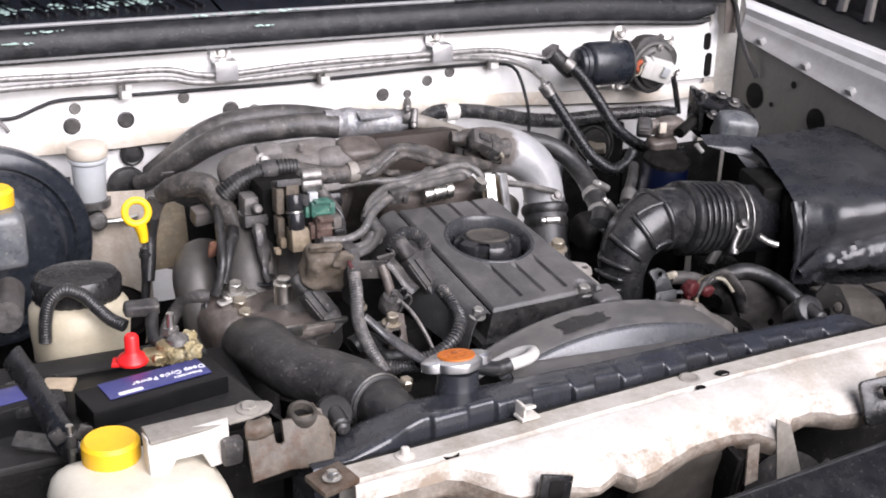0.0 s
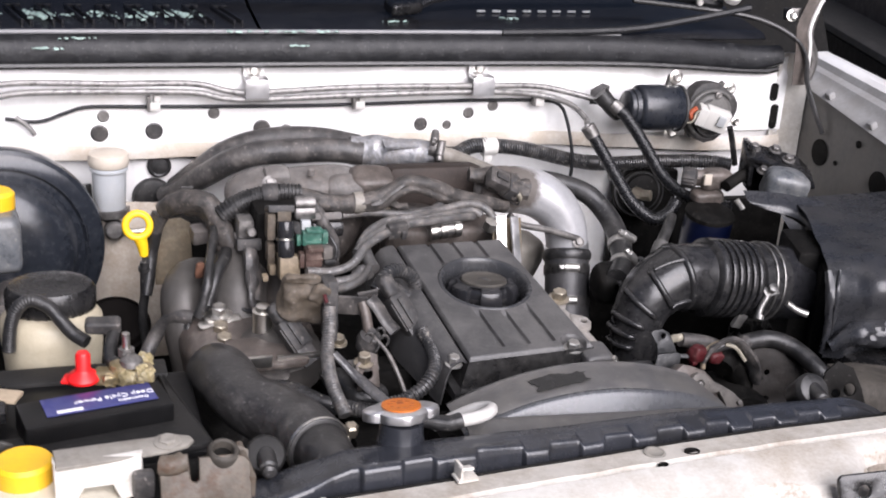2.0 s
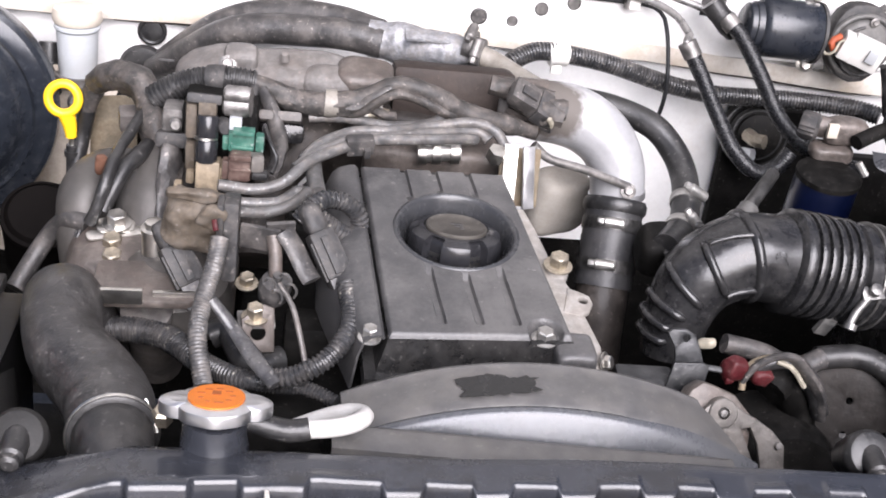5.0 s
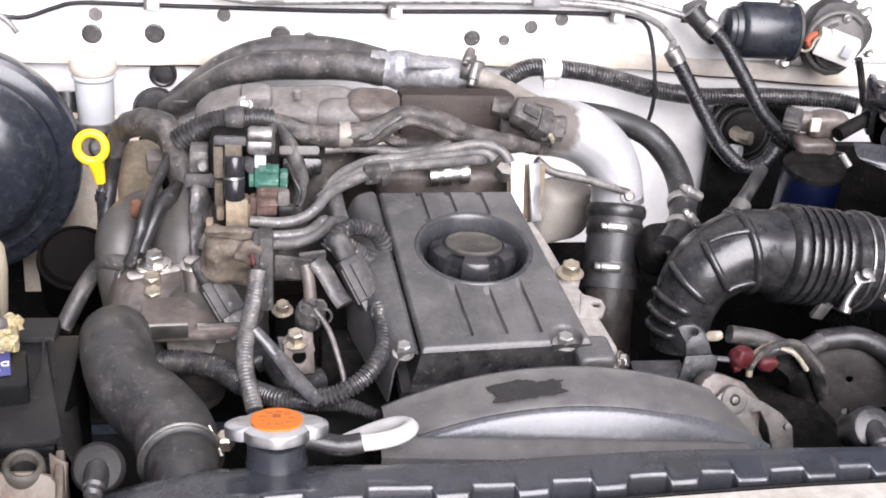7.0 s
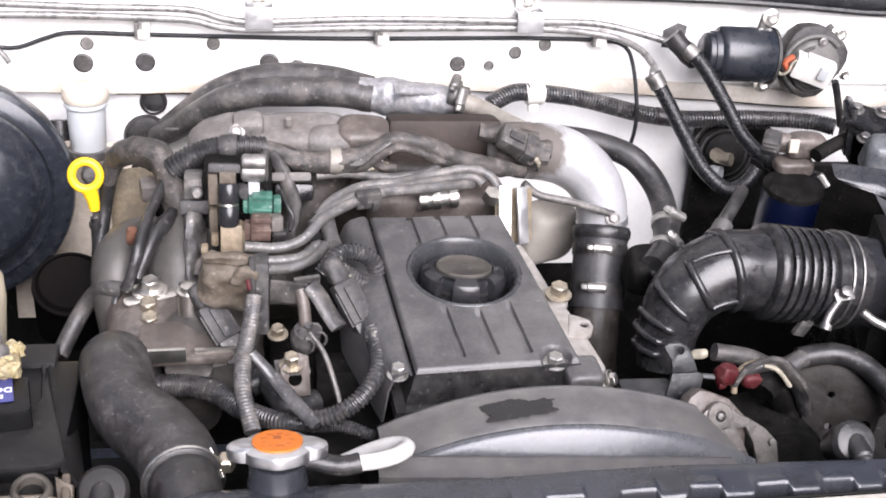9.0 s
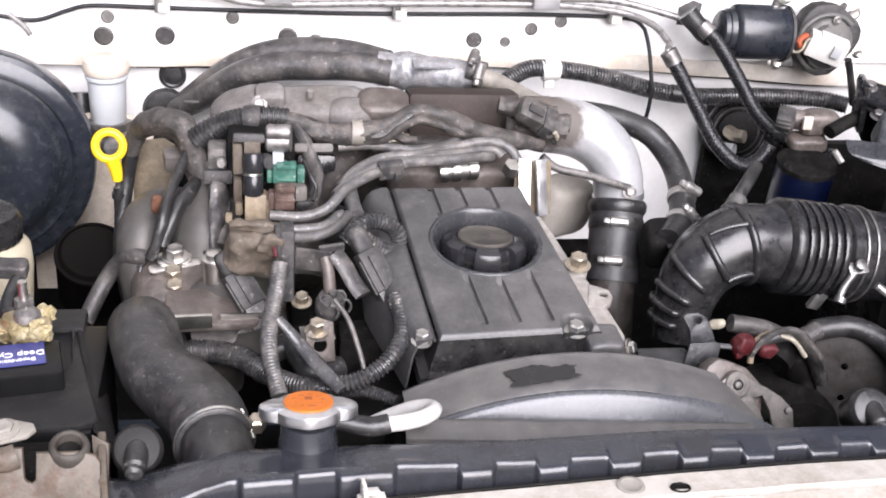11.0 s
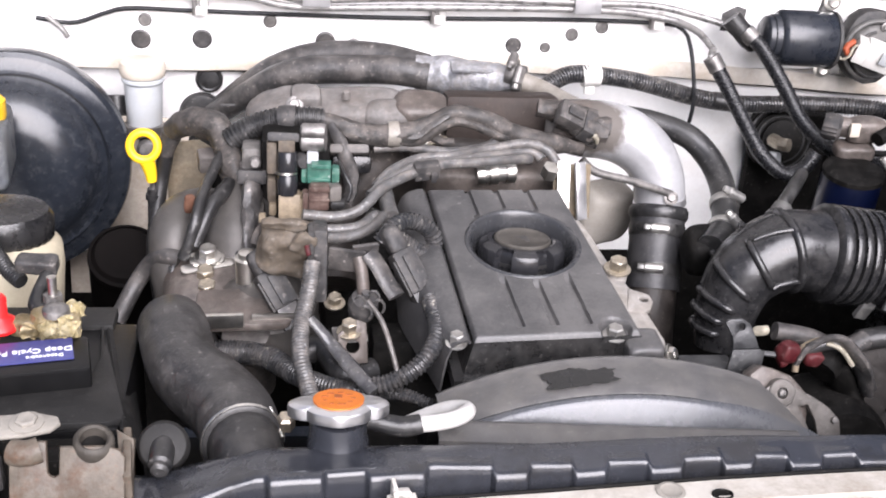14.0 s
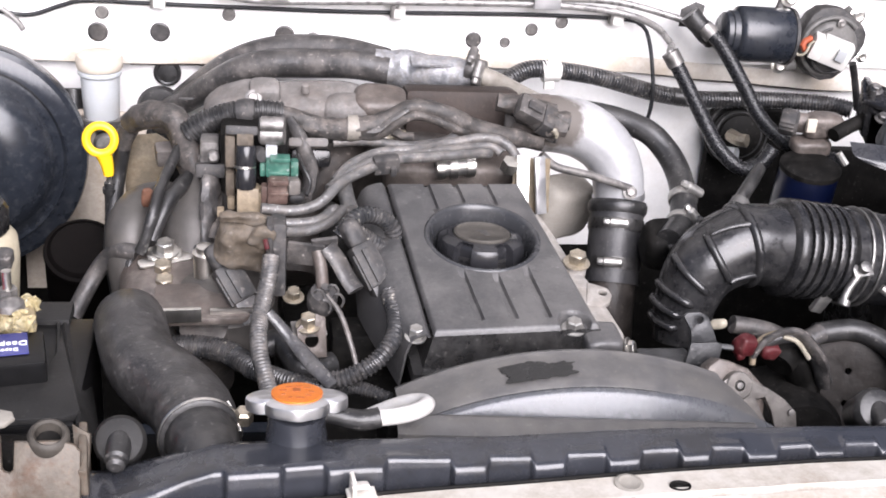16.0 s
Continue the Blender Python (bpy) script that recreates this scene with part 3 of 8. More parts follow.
def arc_outline(w, h, r, n=5):
    """The outline of a rounded rectangle."""
    out = []
    for cx, cy, a0 in ((w / 2 - r, h / 2 - r, 0), (-w / 2 + r, h / 2 - r, 90), (-w / 2 + r, -h / 2 + r, 180), (w / 2 - r, -h / 2 + r, 270)):
        for i in range(n + 1):
            a = radians(a0 + 90 * i / n)
            out.append((cx + r * math.cos(a), cy + r * math.sin(a)))
    return out


def connector(name, pos, along, up, size, material, label, cat="connector", base=None):
    """A wiring plug: a bevelled housing with a raised latch, side ribs and a rubber boot at its tail."""
    root = thing(name, base or pos, label, cat)
    L, W, H = size
    m = axes(pos, up, along)
    part("housing", box(L, W, H, m, 0.0018), material, root)
    part("latch", box(L * 0.45, W * 0.4, H * 0.22, m @ Matrix.Translation((L * 0.15, 0, H * 0.56)), 0.001), material, root)
    for s in (-1, 1):
        part("rib", box(L * 0.7, W * 0.08, H * 0.5, m @ Matrix.Translation((0, s * W * 0.52, 0)), 0.0006), material, root)
    part("boot", box(L * 0.28, W * 0.82, H * 0.78, m @ Matrix.Translation((-L * 0.6, 0, 0)), 0.003), RUBBER_DUSTY, root, "dusty rubber boot")
    return root


def skin(rows, nu, nv, amp=0.0, freq=12.0, seedv=0.0):
    """A smooth skin through a few rows of few points, nu by nv finer, with creases of height amp."""
    def cr(p, t):
        q = [p[0] * 2 - p[1], *p, p[-1] * 2 - p[-2]]
        k = min(int(t * (len(p) - 1)), len(p) - 2)
        u = t * (len(p) - 1) - k
        a, b, c, d = q[k:k + 4]
        return 0.5 * (2 * b + (c - a) * u + (2 * a - 5 * b + 4 * c - d) * u * u + (3 * b - a - 3 * c + d) * u ** 3)
    rows = [[V(p) for p in r] for r in rows]
    out = []
    for j in range(nv + 1):
        col = [cr(r, j / nv) for r in rows]
        line_ = [cr(col, i / nu) for i in range(nu + 1)]
        out.append([p + V((0, -1, 0.6)) * (amp * (1 - abs(2 * noise.noise(p * freq + V((seedv, 0, 0)))) * 1.6) + amp * 0.4 * noise.noise(p * freq * 4)) if amp else p for p in line_])
    return sheet(out)


def slab(c, xd, w, h, thick, bevel=0.002, tip=0.0, turn=0.0):
    """An upright block that faces forwards: centre of its front, direction of its width, width, height, depth."""
    x = V((xd[0], 0, xd[1])).normalized()
    m = axes(c, x.cross(V((0, -1, 0))) * -1 if x.cross(V((0, -1, 0))).z < 0 else x.cross(V((0, -1, 0))), x)
    m = m @ Matrix.Rotation(radians(tip), 4, "X") @ Matrix.Rotation(radians(turn), 4, "Z") @ Matrix.Translation((0, thick / 2, 0))
    return box(w, thick, h, m, bevel)


def lump(w, d, h, m, amp=0.002, freq=60.0, square=4.0, cuts=7):
    """A rounded, uneven block."""
    bm = bmesh.new()
    bmesh.ops.create_cube(bm, size=2)
    bmesh.ops.subdivide_edges(bm, edges=bm.edges[:], cuts=cuts, use_grid_fill=True)
    for v in bm.verts:
        n = (abs(v.co.x) ** square + abs(v.co.y) ** square + abs(v.co.z) ** square) ** (1 / square)
        q = v.co / n
        v.co = V((q.x * w / 2, q.y * d / 2, q.z * h / 2))
    bm.transform(m)
    for v in bm.verts:
        v.co += noise.noise_vector(v.co * freq) * amp
    return bm
# ---- setting ----
def wave_y(x, z):
    lim = 1.088 + 0.006 * math.sin(9 * x + 0.6) + 0.004 * math.sin(23 * x)
    t = min(1, max(0, (z - lim) / 0.012))
    return 0.868 + 0.007 * t * t * (3 - 2 * t)


xs = [-0.78 + 1.49 * i / 140 for i in range(141)]
zs = [1.124 - 0.122 * i / 22 for i in range(23)]
grid = [[V((x, wave_y(x, z), z)) for x in xs] for z in zs]
grid += [[V((x, 0.874, 0.999)) for x in xs], [V((x, 0.88, 0.985)) for x in xs], [V((x, 0.89, 0.72)) for x in xs]]
firewall = solo("firewall", sheet(grid, 0.0012), PAINT, (0, 0.88, 0.8), "glossy white painted firewall panel with rubber-plugged holes behind the engine", "firewall", kind="structure")


part("lower_firewall", sheet([[V((x, y, z)) for x in (-0.78, 0, 0.71)] for y, z in ((0.8905, 0.7195), (0.93, 0.4))], 0.002), DARK, firewall, "near-black lower firewall sheet")


def sag(x):
    return 0.004 * math.sin(7 * x + 1) + 0.003 * noise.noise((x * 12, 0, 0)) - (0.014 if x > 0.35 else 0) * min(1, (x - 0.35) / 0.25)


band = sheet([[V((x, y, z + sag(x))) for x in xs] for y, z in ((0.8672, 1.006), (0.8645, 1.001), (0.8635, 0.993), (0.8645, 0.986), (0.872, 0.983))], 0.001)
part("seam_flange", band, SEALER, firewall, "brown-stained seam flange along the firewall")
# thin dark tubes draw the shadow line below the flange
for xa, xb in ((-0.36, -0.12), (0.33, 0.6)):
    part("seam_shade_line", tube([(x, 0.868, 0.983 + sag(x)) for x in [xa + (xb - xa) * i / 12 for i in range(13)]], [.0006, .0016, .0018, .0014, .0005], 6, .01), DARKBROWN, firewall, "dark tube laid as the shadow line under the seam")
for p, r in (((-0.398, 0.868, 1.020), .0125), ((-0.322, 0.868, 1.022), .0125), ((-0.392, 0.868, 1.045), .0085), ((-0.167, 0.868, 1.023), .0125), ((-0.131, 0.868, 1.019), .009),
             ((0.077, 0.868, 1.024), .0105), ((0.119, 0.868, 1.022), .007), ((0.153, 0.868, 1.040), .0085), ((0.192, 0.868, 1.051), .0085), ((-0.237, 0.868, 1.047), .0085)):
    part("plug", lathe([(0, -0.002), (r, -0.002), (r, 0.0022), (r * 0.82, 0.0034), (r * 0.78, 0.0022), (0, 0.0024)], axes(p, (0, -1, 0)), 24), RUBBER_DUSTY if r > .01 else STEELDULL, firewall)
part("grommet", lathe([(0, -0.002), (.0175, -0.002), (.0175, 0.003), (.0145, 0.0045), (.0125, 0.003), (.006, 0.0045), (0, 0.0045)], axes((-0.315, 0.878, 0.966), (0, -1, 0)), 28), RUBBER, firewall)

# cowl above the firewall
cowl = thing("cowl_panel", (0, 0.95, 1.16), "satin black plastic cowl panel with louvres, below the windscreen", "cowl", kind="structure")
cx = [-0.8 + 1.49 * i / 62 for i in range(63)]
seal = sheet([[V((x, y, z - 0.02 * max(0, (min(x, .65) - 0.3) / 0.35) ** 2 + (1.165 - z) * .35 * max(0, (x - .62) / .07))) for x in cx] for y, z in ((0.88, 1.118), (0.862, 1.117), (0.857, 1.121), (0.854, 1.128), (0.8555, 1.14), (0.858, 1.149), (0.864, 1.157), (0.876, 1.161))], 0.002)
part("rubber_seal", seal, SEALMAT, cowl, "grey rubber weather seal")
part("seal_foot", tube([(-0.8, 0.858, 1.119), (0.0, 0.857, 1.12), (0.4, 0.857, 1.117), (0.64, 0.86, 1.103), (0.685, 0.863, 1.106)], 0.005, 8, 0.02), RUBBER, cowl)
part("bright_lip", tube([(-0.8, 0.874, 1.163), (-0.3, 0.874, 1.164), (0.25, 0.874, 1.163), (0.4, 0.876, 1.158)], 0.0032, 8, 0.02), LIPMAT, cowl)
for x0, x1 in ((-0.8, -0.169), (-0.164, 0.66)):
    n = 30
    g = [[V((x0 + (x1 - x0) * i / n, y, z)) for i in range(n + 1)] for y, z in ((0.872, 1.154), (0.88, 1.161), (0.9, 1.164), (1.0, 1.176), (1.06, 1.19), (1.09, 1.205))]
    part("cowl_top", sheet(g, 0.003), COWLMAT, cowl)
for i in range(9):
    x = -0.56 + 0.042 * i
    if x < -0.2:
        part("louvre", box(0.004, 0.075, 0.006, axes((x + 0.012, 0.95, 1.1735), (0, -0.12, 1), (1, 0.35, 0.04)), 0.001), PLASTIC_CLEAN, cowl)
        part("louvre", box(0.004, 0.075, 0.006, axes((x + 0.024, 0.95, 1.1735), (0, -0.12, 1), (1, 0.35, 0.04)), 0.001), PLASTIC_CLEAN, cowl)
        part("louvre_lip", box(0.024, 0.006, 0.004, axes((x + 0.01, 0.99, 1.1785), (0, -0.12, 1)), 0.001), SEALMAT, cowl)
for i in range(8):
    part("louvre_lip", box(0.014, 0.004, 0.003, axes((0.2 + 0.026 * i, 0.975, 1.1765), (0, -0.12, 1)), 0.001), SLOTEDGE, cowl)


def flakes(spots, seedn):
    random.seed(seedn)
    bms = []
    for (px, py, pz), n, sx, sy in spots:
        for _ in range(n):
            s = random.uniform(0.0012, 0.0035)
            q = (px + random.gauss(0, sx), py + random.gauss(0, sy), pz + 0.0012)
            bm = bmesh.new()
            bmesh.ops.create_icosphere(bm, subdivisions=1, radius=s)
            for v in bm.verts:
                v.co *= random.uniform(0.6, 1.3)
            bm.transform(Matrix.Translation(q) @ Matrix.Diagonal((1.5, 1, 0.5, 1)))
            bms.append(bm)
    return join(*bms)


solo("dirt_flakes", flakes([((-0.56, 0.95, 1.172), 60, .012, .02), ((-0.47, 0.95, 1.172), 70, .014, .018), ((-0.4, 0.95, 1.172), 25, .02, .015), ((-0.33, 0.95, 1.172), 40, .012, .015),
                            ((-0.28, 0.955, 1.172), 60, .014, .016), ((-0.42, 0.862, 1.156), 12, .012, .003), ((-0.46, 0.85, 1.145), 14, .014, .003),
                            ((-0.2, 0.87, 1.164), 16, .016, .004), ((-0.13, 0.87, 1.164), 16, .012, .004), ((-0.12, 0.85, 1.148), 8, .008, .003), ((-0.07, 0.87, 1.164), 12, .014, .003),
                            ((0.045, 0.93, 1.168), 9, .008, .004), ((0.24, 0.945, 1.17), 8, .01, .005)], 4),
     FLAKE, (0, 0.95, 1.17), "pale greenish broken flakes scattered over the black cowl louvres", "debris", kind="stuff")
wiper = thing("windscreen_wiper", (0.07, 0.96, 1.18), "black windscreen wiper with its pivot cap, at rest on the cowl", "wiper")
part("pivot_cap", box(0.055, 0.034, 0.02, axes((0.065, 0.955, 1.187), (0, -0.2, 1), (1, 0.25, 0.1)), 0.008, 3), PLASTIC, wiper)
part("arm", tube([(0.075, 0.955, 1.186), (0.13, 0.975, 1.2), (0.25, 0.99, 1.206), (0.5, 1.0, 1.202)], [0.012, 0.009, 0.007], 8, 0.02, flat=0.6), COWLMAT, wiper)
blade = part("blade", tube([(-0.25, 1.03, 1.205), (-0.05, 1.03, 1.203), (0.08, 1.025, 1.198)], 0.0035, 6, 0.02), SEALMAT, wiper, "thin grey blade")
part("rubber_edge", box(0.32, 0.002, 0.008, axes((-0.09, 1.034, 1.2), (0, 0, 1)), 0.0005), RUBBER, blade)

windscreen = thing("windscreen", (0, 1.1, 1.2), "dark windscreen glass above the cowl", "windscreen", kind="structure")
part("glass", sheet([[V((x, y, z)) for x in (-0.75, 0, 0.72)] for y, z in ((1.08, 1.19), (1.5, 1.55))], 0.005), GLOSSBLACK, windscreen)

# open bonnet over the bay
bonnet = thing("bonnet", (0, 0.9, 1.22), "open white painted bonnet, its underside facing the bay", "bonnet", kind="structure")
hx = [-0.85 + 1.46 * i / 10 for i in range(11)]
part("skin", sheet([[V((x, 0.9 - 0.72 * t, 1.245 + 0.9 * t)) for x in hx] for t in (0, 0.03, 0.3, 0.6, 1.0)], 0.012), PAINT, bonnet)
part("rear_flange", tube([(-0.85, 0.9, 1.232), (0.1, 0.9, 1.232), (0.4, 0.9, 1.226), (0.58, 0.89, 1.205)], 0.007, 8, 0.03), SEALMAT, bonnet)
EDGE = ((-0.85, 1.217), (-0.520, 1.213), (-0.477, 1.219), (-0.433, 1.224), (-0.365, 1.235), (-0.273, 1.245), (-0.087, 1.249), (0.086, 1.246), (0.271, 1.242), (0.449, 1.235), (0.522, 1.226), (0.577, 1.211), (0.610, 1.205), (0.648, 1.202), (0.697, 1.207))
part("inner_frame", sheet([[V((x, 0.86 - 0.72 * t + dy, interp(x, EDGE) + 0.9 * t + dz)) for x in [-0.85 + 1.4 * i / 60 for i in range(61)]] for t, dy, dz in ((0.012, .012, .004), (0.0, .004, .002), (0.0, 0, 0), (0.004, -.004, 0), (0.03, -.004, 0), (0.05, .004, .004), (0.1, .004, .004))], .002), BONNETIN, bonnet, "grey-white inner edge of the bonnet")
part("drain_boss", lathe([(0, 0), (0.008, 0), (0.01, 0.004), (0.016, 0.004), (0.018, -0.006), (0, -0.006)], axes((0.585, 0.868, 1.228), (0, -0.75, 0.6)), 20), BONNETIN, bonnet)
part("boss_hole", lathe([(0, 0), (0.0115, 0), (0.0115, 0.0022), (0, 0.0022)], axes((0.585, 0.8645, 1.2305), (0, -0.75, 0.6)), 20), RUBBER, bonnet)
part("buffer", lathe([(0, 0), (0.006, 0), (0.006, 0.012), (0.003, 0.016), (0, 0.016)], axes((0.53, 0.875, 1.222), (0, -0.3, -1)), 12), WHITEPL, bonnet)

# wing and inner wing beyond the air cleaner
wing = thing("wing_rail", (0.78, 0.4, 1.05), "white wing rail with a stepped gutter edge", "wing", kind="structure")
rail_rear = ((0.74, 0.864, 1.078), (0.745, 0.866, 1.083), (0.757, 0.88, 1.088), (0.765, 0.9, 1.094), (0.77, 0.905, 1.1), (0.785, 0.91, 1.103), (0.792, 0.915, 1.113), (0.8, 0.92, 1.119), (0.82, 0.92, 1.12), (0.85, 0.92, 1.1), (0.87, 0.92, 0.7))
rail_fore = ((0.74, 0.497, 1.026), (0.745, 0.497, 1.031), (0.757, 0.51, 1.042), (0.765, 0.52, 1.06), (0.77, 0.534, 1.071), (0.785, 0.55, 1.077), (0.792, 0.56, 1.09), (0.8, 0.575, 1.1), (0.82, 0.575, 1.101), (0.85, 0.575, 1.08), (0.87, 0.575, 0.7))
# gutter rows carry their shade as colour, the lip keeps plain white
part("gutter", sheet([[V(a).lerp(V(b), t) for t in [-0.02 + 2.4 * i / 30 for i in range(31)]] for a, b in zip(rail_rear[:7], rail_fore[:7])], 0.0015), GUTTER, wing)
part("outer_lip", sheet([[V(a).lerp(V(b), t) for t in [-0.02 + 2.4 * i / 30 for i in range(31)]] for a, b in zip(rail_rear[6:], rail_fore[6:])], 0.0015), PAINT, wing)
for t in (0.2, 0.52, 0.82):
    part("tab", box(0.012, 0.014, 0.012, axes(V(rail_rear[1]).lerp(V(rail_fore[1]), t) + V((0, 0, .006)), (-0.5, 0, 1)), 0.003), GUTTER, wing)
inner = thing("inner_wing", (0.74, 0.4, 0.7), "dusty inner wing panel greyed for shade, with round access holes", "inner wing", kind="structure")
part("panel", sheet([[V((x, y, z + (y - 0.864) * 0.1417 * k)) for y in (0.9, 0.6, 0.3, 0.0, -0.3)] for x, z, k in ((0.745, 1.078, 1), (0.744, 1.0, .5), (0.742, 0.87, 0))], 0.002), SHADEPAINT, inner)
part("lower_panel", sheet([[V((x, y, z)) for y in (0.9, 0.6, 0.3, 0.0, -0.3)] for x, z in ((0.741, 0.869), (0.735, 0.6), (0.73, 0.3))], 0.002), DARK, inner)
for p, r in (((0.741, 0.787, 0.984), .022), ((0.740, 0.627, 0.981), .021), ((0.741, 0.691, 1.026), .006), ((0.740, 0.740, 0.980), .004)):
    part("access_hole", lathe([(0, 0), (r, 0), (r, 0.0015), (r * .9, 0.002), (0, 0.002)], axes(p, (-1, 0, 0)), 24), DARK, inner)
part("corner_post", sheet([[V((0.69 + 0.05 * t, 0.868 - 0.02 * t + 0.02 * math.sin(3 * t), z)) for t in (0, .25, .5, .75, 1)] for z in (1.13, 1.05, 0.95, 0.8, 0.5)], 0.002), PAINT_DIRTY, inner)
part("hinge_slot", plate(arc_outline(0.014, 0.03, 0.006), 0.002, axes((0.688, 0.866, 1.066), (0, -1, 0), (1, 0, 0)), 0), DARK, firewall)
part("hinge_slot", plate(arc_outline(0.014, 0.042, 0.006), 0.002, axes((0.694, 0.866, 1.024), (0, -1, 0), (1, 0, 0)), 0), DARK, firewall)
hinge = bonnet
part("hinge_arm", tube([(0.737, 0.850, 1.091), (0.743, 0.850, 1.125), (0.726, 0.850, 1.164), (0.742, 0.860, 1.210), (0.778, 0.870, 1.275)], [.014, .013, .012, .013], 8, 0.01, flat=.5), STEELDULL, hinge)
part("hinge_edge", tube([(0.725, 0.835, 1.085), (0.721, 0.835, 1.148), (0.716, 0.835, 1.182), (0.738, 0.840, 1.233), (0.763, 0.840, 1.270)], .0035, 6, 0.01), PAINT, hinge)
part("hinge_web", sheet([[V(p) - V((k, -.004 * k, 0)) for k in (0, .009, .018, .026)] for p in ((0.725, 0.837, 1.085), (0.721, 0.837, 1.148), (0.716, 0.837, 1.182), (0.727, 0.84, 1.21), (0.738, 0.842, 1.233), (0.763, 0.842, 1.270), (0.79, 0.845, 1.3))], .002), BROWNALU, hinge)
part("hinge_bracket", box(.03, .02, .025, axes((0.699, 0.860, 1.197), (0, -1, .2)), .004), STEELDULL, hinge)
bolt(hinge, (0.684, 0.845, 1.197), (0, -1, .3), .006, material=STEEL)
cable = thing("bonnet_cable", (0.7, 0.85, 1.1), "thin black cable running from the bonnet edge down the bay corner", "cable")
part("sheath", tube([(0.42, 0.885, 1.212), (0.55, 0.875, 1.2), (0.634, 0.860, 1.188), (0.691, 0.840, 1.163), (0.714, 0.830, 1.131), (0.716, 0.820, 1.095), (0.726, 0.800, 1.051), (0.735, 0.780, 1.017)], .0042, 8, .01), RUBBER, cable)
part("seal_strip", tube([(0.2, 0.872, 1.163), (0.4, 0.872, 1.168), (0.52, 0.872, 1.185), (0.62, 0.868, 1.205)], .006, 8, .01), SEALMAT, cable)

left_wing = thing("left_inner_wing", (-0.78, 0.4, 0.7), "dark inner wing panel beside the battery", "inner wing", kind="structure")
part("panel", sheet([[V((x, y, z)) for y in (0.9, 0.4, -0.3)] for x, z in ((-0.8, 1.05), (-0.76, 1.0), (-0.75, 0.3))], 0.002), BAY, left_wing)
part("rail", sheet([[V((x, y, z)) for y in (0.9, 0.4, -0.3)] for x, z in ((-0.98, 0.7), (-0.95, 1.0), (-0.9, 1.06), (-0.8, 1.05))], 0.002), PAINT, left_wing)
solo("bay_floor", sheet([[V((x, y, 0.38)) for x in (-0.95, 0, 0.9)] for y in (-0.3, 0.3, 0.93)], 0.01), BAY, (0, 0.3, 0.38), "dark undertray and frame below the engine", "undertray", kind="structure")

def quadp(a, b, c, d, th):
    a, b, c, d = V(a), V(b), V(c), V(d)
    return sheet([[a.lerp(b, i / 4).lerp(d.lerp(c, i / 4), j / 4) for i in range(5)] for j in range(5)], th)


# front crossmember with its slotted face
REAR = ((-0.4, -0.032), (-0.316, -0.024), (-0.25, -0.018), (-0.15, -0.009), (-0.08, -0.001), (-0.03, 0.003), (0.09, 0.015), (0.2, 0.022), (0.34, 0.03), (0.9, 0.055))


def rear_y(x):
    for (x0, y0), (x1, y1) in zip(REAR, REAR[1:]):
        if x <= x1:
            return y0 + (y1 - y0) * max(0, (x - x0) / (x1 - x0))
    return REAR[-1][1]


def xm(x, dy, z):
    return V((x, rear_y(x) + dy, z + 0.012 * max(0, 0.1 - x) * 0.5 - 0.02 * max(0, x - .2)))


member = thing("front_crossmember", (0, -0.05, 0.9), "white painted radiator crossmember with stained edges and bolt holes", "crossmember", kind="structure")
mx = [-0.325 + 1.13 * i / 90 for i in range(91)]
LIP = ((-0.345, -0.03), (-0.24, -0.04), (-0.18, -0.09), (-0.13, -0.094), (-0.118, -0.108), (-0.108, -0.103), (-0.086, -0.094), (-0.073, -0.11), (-0.052, -0.107), (-0.025, -0.098), (0.01, -0.09), (0.055, -0.091), (0.075, -0.099), (0.088, -0.116), (0.108, -0.112), (0.122, -0.094), (0.155, -0.092), (0.18, -0.108), (0.2, -0.113), (0.24, -0.108), (0.27, -0.06), (0.45, -0.05), (0.81, -0.05))
rows = ((0.002, 0.9), (0.002, 0.932), (0.0005, 0.947), (-0.003, 0.951), (-0.03, 0.9535), (-0.034, 0.9495), (-0.0385, 0.9535))
grid = [[xm(x, (dy if dy < 0 else dy * min(1, max(0, (x + 0.25) / 0.03))) + (0.0015 * noise.noise((x * 30, 0, 0)) if k > 3 else 0), z) for x in mx] for k, (dy, z) in enumerate(rows)]
for t, dz in ((0.25, 0.0), (0.5, -0.004), (0.75, -0.01), (0.93, -0.018), (1.0, -0.026)):
    grid.append([xm(x, -0.04 + (min(-0.042, interp(x, LIP)) + 0.04) * t, 0.953 + dz * (0.6 + 4 * abs(interp(x, LIP) + 0.02))) for x in mx])
part("rear_flange", sheet(grid[:6], 0.0016), FLANGEDIRT, member, "grimy flange along the radiator tank")
part("top_panel", sheet(grid[5:10], 0.0016), MEMBER, member)
part("stained_edge", sheet(grid[9:], 0.0016), STAINEDGE, member, "brown-stained front edge")
low = [[xm(x, min(-0.042, interp(x, LIP)) - o, z + 0.012 * noise.noise((x * 14, 3, 0)) * k) for x in mx] for o, z, k in ((0.002, 0.925, 0), (0.001, 0.918, .5), (-0.005, 0.91, 1))]
low.insert(0, [p + V((0, .0005, -.0005)) for p in grid[-1]])
part("front_skirt", sheet(low, 0.002), STAINED, member, "brown-stained lower edge")
part("edge_gap", tube([xm(x, 0.0012, 0.9495) for x in mx[::6]], .0016, 6, .02), DARK, member, "dark grimy gap along the tank")
part("under_panel", box(1.1, 0.02, 0.3, Matrix.Translation((0.2, -0.005, 0.72)), 0.004), DARK, member)
